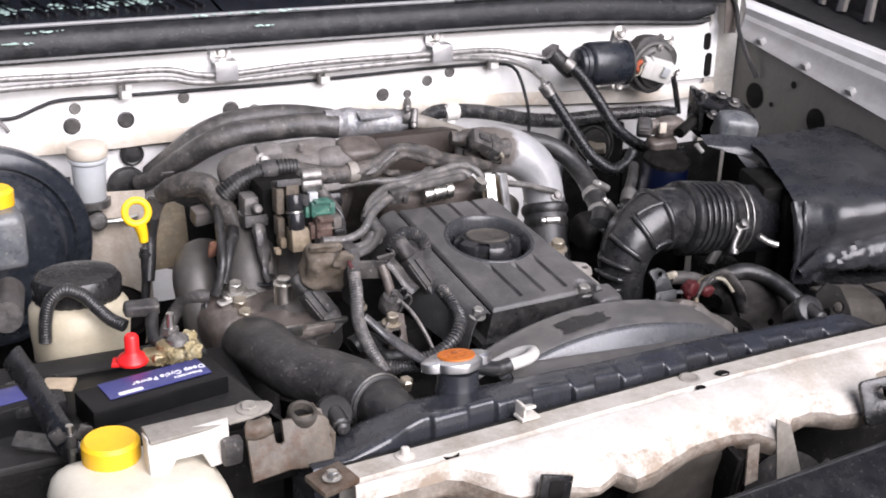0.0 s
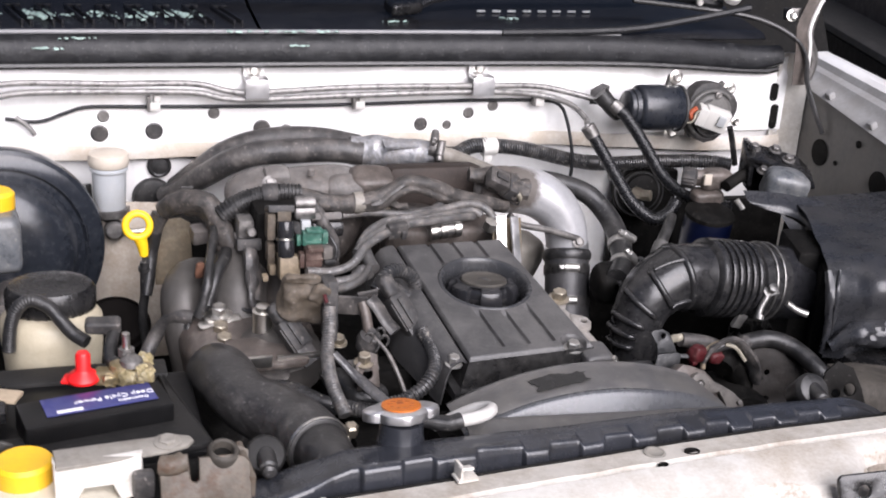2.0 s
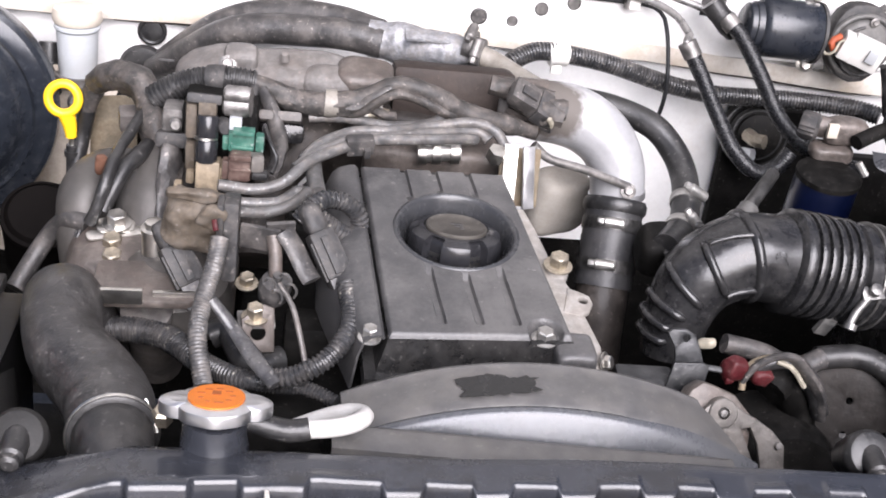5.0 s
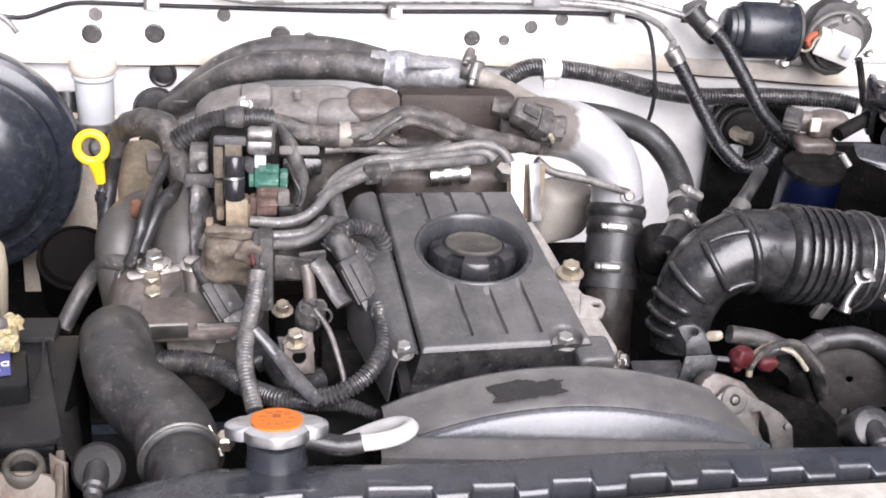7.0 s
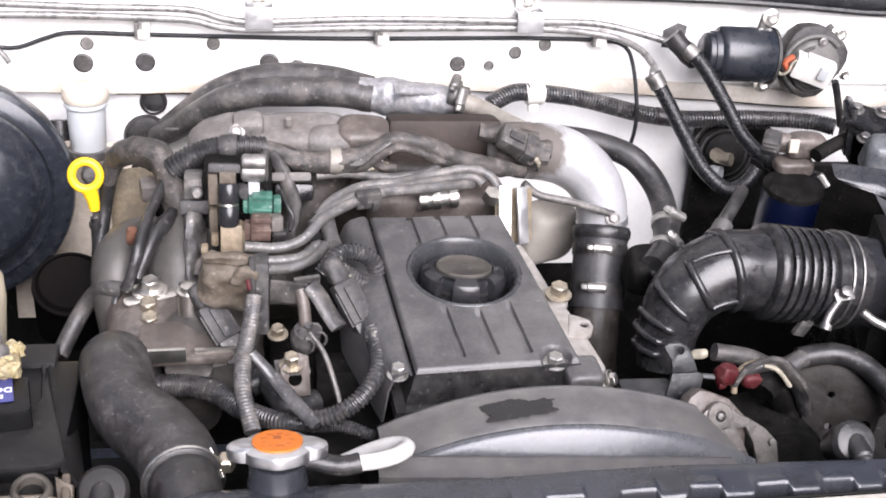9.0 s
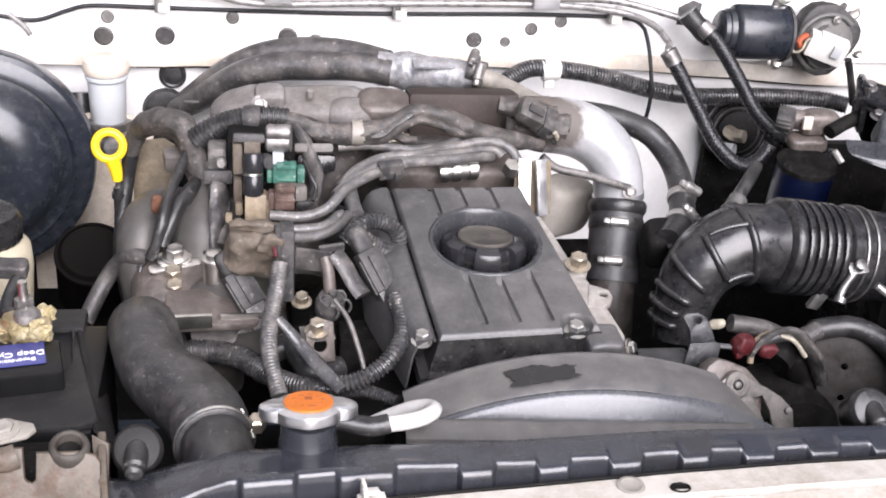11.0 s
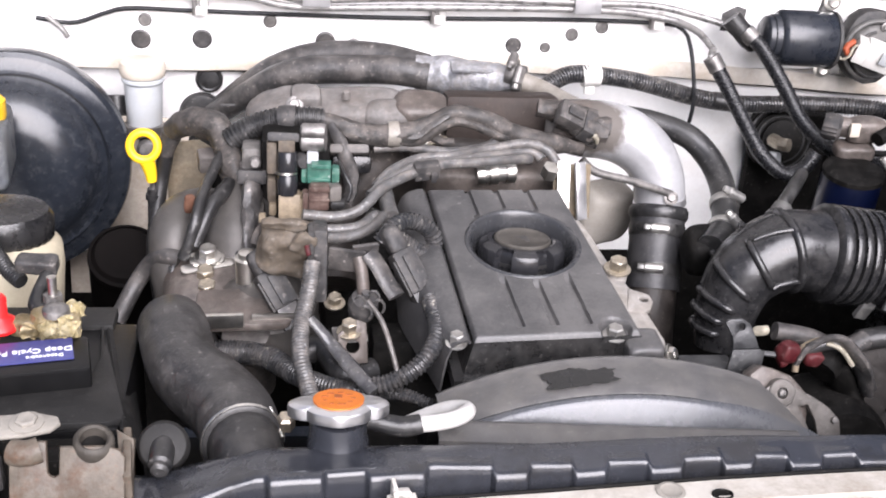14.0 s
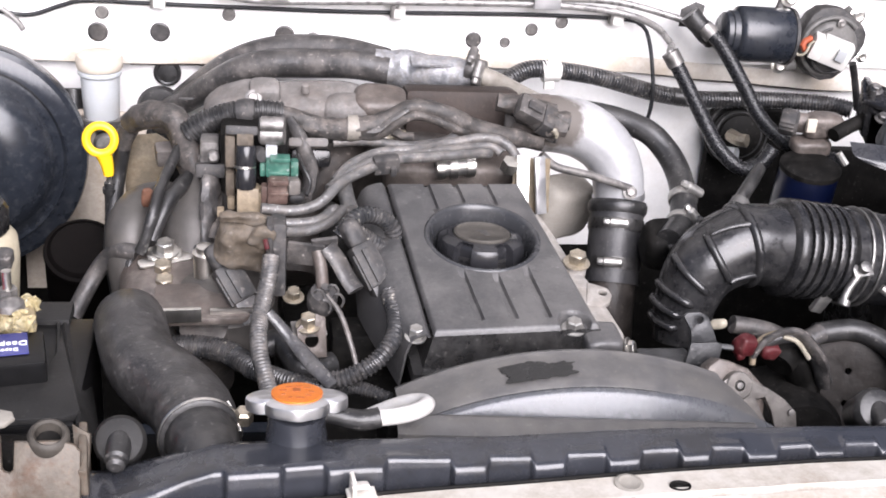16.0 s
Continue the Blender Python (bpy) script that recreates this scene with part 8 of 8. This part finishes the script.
part("strap", tube([(0.255, 0.258, 0.901), (0.261, 0.256, 0.917), (0.276, 0.256, 0.928), (0.293, 0.257, 0.928), (0.311, 0.258, 0.911), (0.327, 0.260, 0.888), (0.334, 0.262, 0.864)], [.004, .0055, .006, .0075, .008, .006], 10, flat=.6, wobble=.15), RUBBER_DUSTY, redc)
part("neck", tube([(0.256, 0.260, 0.892), (0.258, 0.265, 0.909), (0.275, 0.270, 0.918), (0.300, 0.270, 0.920)], [.0032, .0036, .0032], 10), BEIGEC, redc)
part("grey_sleeve", tube([(0.266, 0.265, 0.912), (0.284, 0.265, 0.919), (0.304, 0.265, 0.917), (0.322, 0.265, 0.894), (0.335, 0.265, 0.868)], [.006, .007, .0085, .008], 12, wobble=.15), RUBBER, redc)
part("pale_lead", tube([(0.281, 0.260, 0.922), (0.295, 0.258, 0.917), (0.310, 0.258, 0.899)], .0024, 8), PALEWIRE, redc)
part("black_lead", tube([(0.286, 0.270, 0.886), (0.300, 0.280, 0.892), (0.323, 0.280, 0.859), (0.318, 0.270, 0.834)], .016, 12, wobble=.1), DARK, redc)
solo("coolant_pipe", tube([(0.256, 0.320, 0.902), (0.292, 0.320, 0.894), (0.326, 0.320, 0.880), (0.356, 0.330, 0.886)], [.009, .01, .01], 14), RUBBER_DUSTY, (0.256, 0.320, 0.902), "dusty grey pipe behind the alternator plug", "pipe")
solo("lower_hose", tube([(0.366, 0.360, 0.868), (0.408, 0.360, 0.872), (0.438, 0.340, 0.864), (0.460, 0.300, 0.841), (0.477, 0.280, 0.806)], .0115, 14), RUBBER, (0.366, 0.360, 0.868), "black rubber hose curving forward beside the alternator", "hose")
solo("side_shield", plate([(-.055, -.08), (.055, -.09), (.06, .0), (.04, .032), (.0, .045), (-.045, .048), (-.055, .04)], .004, axes((0.411, 0.340, 0.818), (-.25, -1, .35), (1, -.2, 0)), .001, holes=((-.008, .014, .0035), (.03, -.016, .005), (-.008, -.02, .0035), (-.02, -.06, .006))), SPLASH, (0.411, 0.340, 0.818), "grey-brown splash shield with small drilled holes", "shield")
lamp = thing("lamp_housing", (0.42, 0.15, 0.85), "dusty beige curved lamp housing shells at the end of the radiator", "housing")
part("inner_shell", sheet([[V((0.382, 0.200, 0.917)), V((0.415, 0.200, 0.916)), V((0.467, 0.200, 0.907))],
    [V((0.364, 0.150, 0.931)), V((0.386, 0.150, 0.925)), V((0.449, 0.150, 0.912))],
    [V((0.361, 0.138, 0.928)), V((0.383, 0.138, 0.922)), V((0.446, 0.138, 0.910))],
    [V((0.363, 0.130, 0.917)), V((0.383, 0.130, 0.912)), V((0.444, 0.130, 0.902))],
    [V((0.372, 0.126, 0.896)), V((0.389, 0.126, 0.893)), V((0.446, 0.126, 0.887))]], .003), BEIGEDIRT, lamp)
part("outer_shell", sheet([[V((0.472, 0.200, 0.907)), V((0.519, 0.200, 0.905)), V((0.590, 0.200, 0.901))],
    [V((0.457, 0.150, 0.919)), V((0.493, 0.150, 0.917)), V((0.580, 0.150, 0.911))],
    [V((0.453, 0.138, 0.915)), V((0.492, 0.138, 0.913)), V((0.579, 0.138, 0.906))],
    [V((0.452, 0.130, 0.904)), V((0.496, 0.130, 0.901)), V((0.583, 0.130, 0.896))],
    [V((0.455, 0.126, 0.887)), V((0.497, 0.126, 0.885)), V((0.584, 0.126, 0.877))]], .003), BEIGEDIRT, lamp)
part("backing", box(.22, .03, .1, Matrix.Translation((0.51, 0.215, 0.82)), .006), DARK, lamp)
part("torn_bracket", plate([(-.03, -.03), (.03, -.034), (.022, -.004), (.012, .018), (-.006, .026), (-.02, .014), (-.026, -.006)], .004, axes((0.349, 0.125, 0.932), (-.2, -1, .3), (1, -.1, 0)), .001, holes=((.008, -.006, .007), (-.008, -.01, .005))), DARK, lamp, "black jagged bracket plate")

# ---- clutch, brake and steering reservoirs ----
boo = thing("brake_booster", (-0.536, 0.760, 0.894), "large gloss black brake booster drum on the firewall", "brake booster")
bc = V((-0.537, 0.740, 0.903))
BM = axes(bc, (.12, -1, .12)) @ Matrix.Diagonal((.955, .955, 1, 1))
part("front_shell", lathe([(0, .06), (.05, .06), (.08, .055), (.098, .04), (.104, .028), (.112, .024), (.116, .03), (.12, .026), (.1345, .0222)], BM, 72, ends=False), GLOSSBLACK, boo)
part("rim", lathe([(.134, .0225), (.14, .019), (.142, .012), (.142, -.004), (.136, -.01), (.13, -.01)], BM, 72, ends=False), GLOSSBLACK, boo)
part("rear_shell", lathe([(.1355, -.0095), (.13, -.06), (0, -.06)], BM, 72, ends=False), GLOSSBLACK, boo)
mas = thing("master_cylinder", (-0.529, 0.600, 0.977), "brake master cylinder with a grey reservoir and yellow cap", "master cylinder")
part("cylinder", lathe([(0, 0), (.02, 0), (.022, .12), (0, .12)], axes(bc + V((0, -.17, -.03)), (.12, 1, -.12)), 20), ALU, mas)
part("reservoir", box(.055, .1, .07, axes((-0.536, 0.600, 0.974), (0, 0, 1), (1, .1, 0)), .012, 3), FROSTDARK, mas)
part("cap", lathe([(0, 0), (.021, 0), (.022, .004), (.022, .02), (.018, .024), (0, .024)], axes((-0.532, 0.600, 1.006), (0, 0, 1)), 28), YELLOWCAP, mas, "yellow screw cap")
clu = thing("clutch_reservoir", (-0.393, 0.810, 0.938), "small frosted clutch fluid reservoir with a yellowed lid", "reservoir")
cr = V((-0.390, 0.800, 0.961))
part("cup", lathe([(0, -.034), (.018, -.034), (.0215, -.028), (.0225, 0), (.0235, .024), (.0262, .027), (.0262, .03), (.0242, .0315), (.0262, .033), (0, .034)], axes(cr, (0, 0, 1)), 28), FROST, clu)
part("lid", lathe([(0, .033), (.0262, .033), (.0278, .036), (.028, .044), (.0262, .05), (.022, .052), (0, .053)], axes(cr, (0, 0, 1)), 32), LIDBEIGE, clu, "yellowed plastic lid")
part("clamp_band", lathe([(.0258, -.008), (.0268, -.008), (.0268, .002), (.0258, .002)], axes(cr + V((0, 0, -.03)), (0, 0, 1)), 28), STEELDULL, clu)
part("cylinder", tube([cr + V((0, .01, -.04)), cr + V((.004, .03, -.09)), cr + V((.004, .05, -.13))], [.017, .016], 16), STEELDULL, clu)
part("union", lathe([(0, 0), (.014, 0), (.014, .014), (.01, .018), (0, .018)], axes(cr + V((.004, -.002, -.06)), (0, -1, .1)), 18), STEELDULL, clu)
part("push_pipe", tube([cr + V((.014, -.01, -.062)), cr + V((.04, -.016, -.06)), cr + V((.06, -.01, -.058))], .004, 8), STEEL, clu)
part("side_boot", tube([cr + V((-.035, .02, .0)), cr + V((-.034, .012, -.03)), cr + V((-.02, .01, -.06))], [.012, .014, .012], 12), RUBBER, clu)

dip = thing("oil_dipstick", (-0.368, 0.58, 0.9), "oil dipstick with a bright yellow ring handle", "dipstick")
rc = V((-0.368, 0.590, 0.981))
pts = [rc + V((.0148 * math.cos(radians(a)), .003 * math.sin(radians(a)), .0148 * math.sin(radians(a)))) for a in range(-90, 271, 20)]
part("ring_handle", tube(pts, .0047, 12, .003, flat=1.0), YELLOW, dip)
part("handle_stem", tube([rc + V((.003, 0, -.017)), rc + V((.006, .001, -.03)), rc + V((.007, .001, -.041))], [.0085, .007, .0055], 12), YELLOW, dip)
part("blade", tube([rc + V((.007, .001, -.04)), rc + V((.007, .002, -.055))], .0028, 8), STEEL, dip)
part("guide_tube", tube([rc + V((.008, .002, -.05)), rc + V((.007, .0, -.09)), rc + V((.004, -.005, -.14)), rc + V((.02, -.02, -.25))], [.0065, .0055, .005], 12), RUBBER, dip)
part("guide_collar", lathe([(0, 0), (.0085, 0), (.0085, .006), (0, .006)], axes(rc + V((.008, .002, -.062)), (0, 0, 1)), 14), RUBBER, dip)
solo("vacuum_hose", tube([(-0.383, 0.420, 0.857), (-0.366, 0.450, 0.884), (-0.349, 0.452, 0.909), (-0.334, 0.440, 0.922), (-0.318, 0.432, 0.922)], .0088, 14), RUBBER_DUSTY, (-0.383, 0.420, 0.857), "grey rubber vacuum hose dropping beside the manifold", "hose")

ps = thing("steering_fluid_reservoir", (-0.48, 0.39, 0.85), "cream plastic steering fluid reservoir with a wide black screw cap", "reservoir")
pc2 = V((-0.475, 0.385, 0.97))
part("tank", lathe([(0, -.13), (.04, -.13), (.048, -.1), (.054, -.03), (.053, -.012), (.046, -.003), (.038, 0), (0, 0)], axes(pc2, (0, 0, 1)), 40), CREAM, ps)
part("screw_cap", lathe([(0, -.004), (.044, -.004), (.0465, .0), (.047, .018), (.043, .025), (.03, .027), (0, .0265)], axes(pc2, (0, 0, 1)) @ Matrix.Diagonal((1, .85, 1, 1)), 60, lambda a, r: r + (.0007 * math.cos(30 * a) if r > .044 else 0)), PLASTIC, ps, "wide black screw cap")
solo("steering_hose", tube([(-0.519, 0.335, 0.943), (-0.516, 0.337, 0.969), (-0.509, 0.338, 0.988), (-0.495, 0.337, 0.998), (-0.478, 0.332, 0.992), (-0.466, 0.322, 0.980), (-0.455, 0.310, 0.970), (-0.442, 0.298, 0.965)], .007, 14, ribs=.003, amp=.0003), RUBBER, (-0.519, 0.335, 0.943), "thin black ribbed hose looping in front of the steering reservoir", "hose")

# ---- battery and front-left corner ----
bat = thing("battery", (-0.46, 0.2, 0.75), "black deep-cycle battery with a blue label under its hold-down frame", "battery")
part("case", box(.26, .17, .19, Matrix.Translation((-0.47, 0.205, 0.834)), .006), BATTERY, bat)
part("hold_frame", plate([(-.60, .112), (-.352, .124), (-.341, .128), (-.337, .135), (-.3625, .24), (-.371, .275), (-.3735, .275), (-.3675, .222), (-.371, .199), (-.386, .179), (-.42, .171), (-.60, .168)], .012, Matrix.Translation((0, 0, .928)), .003), TRAY, bat, "dusty black clamping frame")
part("hold_frame_rear", box(.232, .035, .012, axes((-0.479, 0.2935, 0.928), (0, 0, 1)), .003), TRAY, bat)
part("tray_flank", sheet([[V((x - .194 * (y - .13), y, z)) for y in (.12, .16, .22, .3)] for x, z in ((-.339, .932), (-.332, .926), (-.322, .9), (-.317, .8))], .003), TRAY, bat, "dusty grey tray side")
part("tray_front", sheet([[V((x, .112 + .02 * k, z)) for x in (-.6, -.5, -.4, -.335)] for z, k in ((.926, 0), (.9, -.3), (.8, -.5))], .003), DARK, bat)
la, lb, lc, ld = V((-0.513, 0.200, 0.953)), V((-0.372, 0.224, 0.953)), V((-0.363, 0.177, 0.953)), V((-0.510, 0.146, 0.953))
cen = (la + lb + lc + ld) / 4
xd = ((lb - la) + (lc - ld)).normalized()
part("vent_strip", box((lb - la).length * .97, .052, .034, axes(cen - V((0, 0, .017)), (0, 0, 1), xd), .004), BATTERY, bat)
lm = axes(cen + xd * .004 + V((0, .004, .0012)), (0, 0, 1), xd)
label = part("label", box(.104, .034, .0012, lm, .0003), BLUELABEL, bat, "blue printed label")


def letters(body, size, m, parent, name="lettering"):
    cu = bpy.data.curves.new(name, "FONT")
    cu.body, cu.size, cu.extrude = body, size, 0.0003
    cu.align_x, cu.align_y = "CENTER", "CENTER"
    tmp = new("tmp_text", cu)
    bpy.context.view_layer.update()
    me = bpy.data.meshes.new_from_object(tmp.evaluated_get(bpy.context.evaluated_depsgraph_get()))
    bpy.data.objects.remove(tmp)
    bm = bmesh.new()
    bm.from_mesh(me)
    bpy.data.meshes.remove(me)
    bm.transform(m)
    return part(name, bm, LABELWHITE, parent)


turn = Matrix.Rotation(math.pi, 4, "Z")
letters("Deep Cycle Power", .0098, lm @ Matrix.Translation((.014, -.001, .0012)) @ turn, label)
letters("Dependable", .006, lm @ Matrix.Translation((.03, -.0105, .0012)) @ turn, label)
part("label_strip", box(.024, .005, .0006, lm @ Matrix.Translation((-.03, -.013, .001)), 0), LABELWHITE, label)
part("side_vent", box(.05, .06, .012, axes((-.545, .215, .945), (0, 0, 1)), .003), PLASTIC, bat)
part("second_strip", box(.05, .05, .03, axes((-0.575, 0.209, 0.938), (0, 0, 1), xd), .004), BATTERY, bat)
part("second_label", box(.034, .03, .0012, axes((-0.574, 0.209, 0.9535), (0, 0, 1), xd), .0003), BLUELABEL, bat, "blue printed label")
part("pale_tag", box(.03, .022, .004, axes((-0.522, 0.222, 0.950), (0, 0, 1), (1, -.4, 0)), .001), BEIGE, bat)
red = part("terminal_cap", lathe([(0, 0), (.0185, 0), (.019, .003), (.0165, .007), (.01, .011), (.0085, .014), (.0085, .03), (.0065, .033), (0, .033)], axes((-0.448, 0.234, 0.955), (0, 0, 1)) @ Matrix.Diagonal((.85, .85, .9, 1)), 28), RED, bat, "bright red plastic terminal cap")
part("flange", box(.03, .018, .003, axes((-0.453, 0.235, 0.955), (0, 0, 1), (1, -.3, 0)), .001), RED, red)
neg = thing("terminal_clamp", (-0.406, 0.244, 0.955), "corroded brass battery clamp with a bolt and cable", "battery clamp")
tc = V((-0.410, 0.238, 0.960))
part("post_ring", lathe([(0, -.01), (.014, -.01), (.015, 0), (.013, .008), (.008, .01), (0, .01)], axes(tc, (0, 0, 1)), 14), BRASS, neg)
part("jaw", box(.018, .03, .018, axes(tc + V((.018, -.004, 0)), (0, 0, 1), (1, .2, 0)), .004), BRASS, neg)
part("jaw", box(.02, .02, .014, axes(tc + V((-.018, -.002, -.004)), (0, 0, 1), (1, -.2, 0)), .004), BRASS, neg)
for dx, dy, dz, w in ((.019, -.016, .002, .018), (.004, -.014, -.002, .016), (-.014, -.012, -.004, .014), (.022, .004, .008, .014)):
    part("corrosion", lump(w, w * .8, w * .8, axes(tc + V((dx, dy, dz)), (.2, -.3, 1), (1, .3, 0)), .0042, 190, 4, 9), CRUST if dx > 0 else BRASS, neg, "crusted corrosion")
part("stud", lathe([(0, 0), (.004, 0), (.004, .03), (0, .03)], axes(tc + V((.004, .008, .006)), (0, 0, 1)), 10), STEEL, neg)
part("nut", lathe([(0, 0), (.008, 0), (.008, .008), (0, .008)], axes(tc + V((.004, .008, .012)), (0, 0, 1)), 6), STEELDULL, neg)
part("stud_cap", lathe([(0, 0), (.012, 0), (.011, .005), (.006, .009), (0, .01)], axes(tc + V((.008, -.004, .008)), (0, 0, 1)), 12), STEELDULL, neg)
part("boot", lump(.036, .018, .014, axes(V((-0.426, 0.290, 0.986)), (0, -.2, 1), (1, -.1, 0)), .0012, 70, 6, 8), GREYCONN, neg, "grey plastic lead boot")
part("cable", tube([V((-0.426, 0.290, 0.986)) + V((.01, -.004, -.006)), tc + V((-.012, .014, .006)), tc + V((.002, .006, .004))], .0065, 12), RUBBER, neg)
hold = thing("battery_hold_down", (-.53, .15, .95), "black steel battery strap with a wing nut on its hook bolt", "battery strap")
part("strap", tube([(-0.557, 0.291, 0.955), (-0.547, 0.204, 0.958), (-0.536, 0.114, 0.955), (-0.525, 0.096, 0.945)], .013, 10, flat=.3), PLASTIC, hold)
part("wing_nut", join(box(.012, .004, .014, axes(V((-0.532, 0.092, 0.965)) + V((-.01, 0, .002)), (-.5, 0, 1)), .0015), box(.012, .004, .014, axes(V((-0.530, 0.091, 0.965)) + V((.01, 0, .002)), (.5, 0, 1)), .0015), lathe([(0, -.008), (.006, -.008), (.006, .004), (0, .004)], axes((-0.531, 0.094, 0.962), (0, 0, 1)), 12)), BANDDARK, hold)
part("hook_bolt", lathe([(0, -.06), (.0035, -.06), (.0035, .014), (0, .014)], axes((-0.531, 0.095, 0.960), (0, 0, 1)), 10), STEEL, hold)
part("strap_end", box(.06, .02, .004, axes((-0.548, 0.122, 0.945), (0, -.3, 1), (1, -.5, 0)), .002), BANDDARK, hold)

wash = thing("washer_bottle", (-0.47, 0.03, 0.75), "milky white washer bottle with a yellow filler cap", "washer bottle")
part("bottle", join(box(.142, .12, .17, axes((-0.487, 0.024, 0.872), (0, 0, 1), (1, .08, 0)), .035, 5)), MILKY, wash)
yc = V((-0.503, 0.057, 0.962))
part("filler_cap", lathe([(0, -.012), (.028, -.012), (.0295, -.009), (.0295, .012), (.026, .016), (.02, .0155), (0, .0155)], axes(yc, (0, 0, 1)) @ Matrix.Diagonal((.84, .84, .85, 1)), 60, lambda a, r: r + (.0003 * math.cos(30 * a) if r > .027 else 0)), YELLOWCAP, wash, "bright yellow cap")
wbk = thing("bottle_bracket", (-.39, .05, .95), "white metal bracket over the washer bottle", "bracket")
part("plate", plate([(-.09, -.014), (.0, -.012), (.018, -.008), (.024, -.001), (.022, .006), (.01, .011), (-.09, .012)], .004, axes((-.389, .033, .9905), (0, -.1, 1), (1, .08, .02)), .0018), PLATEMAT, wbk)
part("skirt", plate([(-.05, -.022), (-.034, -.024), (-.026, -.012), (-.004, -.012), (.002, -.026), (.02, -.024), (.022, .014), (-.05, .014)], .02, axes((-.43, .026, .977), (0, -1, .15), (1, .08, .02)), .004), PAINT_DIRTY, wbk)
part("grey_lug", box(.018, .012, .026, axes((-.409, .012, .967), (0, -.2, 1), (1, .1, 0)), .004), RUBBER_DUSTY, wbk)
bolt(wbk, (-.387, .033, .9925), (0, -.1, 1), .007, .004, PLATEMAT)
rb = thing("rusty_bracket", (-.33, 0, .9), "rust-streaked white steel bracket with a rubber bush, at the crossmember end", "bracket")
part("face", plate([(-.038, -.036), (-.003, -.031), (.037, -.035), (.0365, .006), (.033, .011), (.024, .014), (-.0065, .0135), (-.0068, -.005), (-.009, -.007), (-.012, -.006), (-.0135, -.004), (-.015, .017), (-.036, .0165), (-.0395, .013)], .006, axes((-.357, .012, .972), (0, -1, .45), (1, .1, -.06)), .0026), RUST, rb)
part("rolled_edge", tube([(-.394, .0165, .981), (-.385, .013, .9815), (-.376, .0155, .983)], .009, 14), RUST, rb)
part("barrel", lathe([(0, -.034), (.0138, -.034), (.0136, -.006), (0, -.006)], axes((-.342, .022, .981), (.1, -.35, 1)), 26), RUST, rb)
part("bush", lathe([(0, -.008), (.0128, -.008), (.0138, -.004), (.0138, .003), (.0124, .0055), (.0105, .0065), (.009, .005), (.0082, -.006), (0, -.006)], axes((-.342, .022, .983), (.1, -.35, 1)), 30), BEIGEDIRT, rb, "grimy grey bush")
part("bush_hole", lathe([(0, -.004), (.008, -.004), (.008, -.002), (0, -.002)], axes((-.342, .022, .983), (.1, -.35, 1)), 20), DARK, rb)
part("side_fold", quadp((-.33, .046, .978), (-.318, .04, .974), (-.318, .012, .93), (-.322, .004, .925), .004), RUST, rb)
part("side_web", box(.006, .05, .06, axes((-.3215, .034, .942), (0, -.15, 1), (1, .1, 0)), .002), RUST, rb)
part("rear_web", box(.06, .02, .05, axes((-.352, .04, .94), (0, 0, 1), (1, .1, 0)), .004), DARK, rb)
part("foot", box(.036, .03, .006, axes((-0.340, -0.049, 0.957), (0, -.1, 1), (1, .3, 0)), .001), RUST, rb)
bolt(rb, (-0.342, -0.054, 0.962), (0, 0, 1), .005, .006, STEEL)
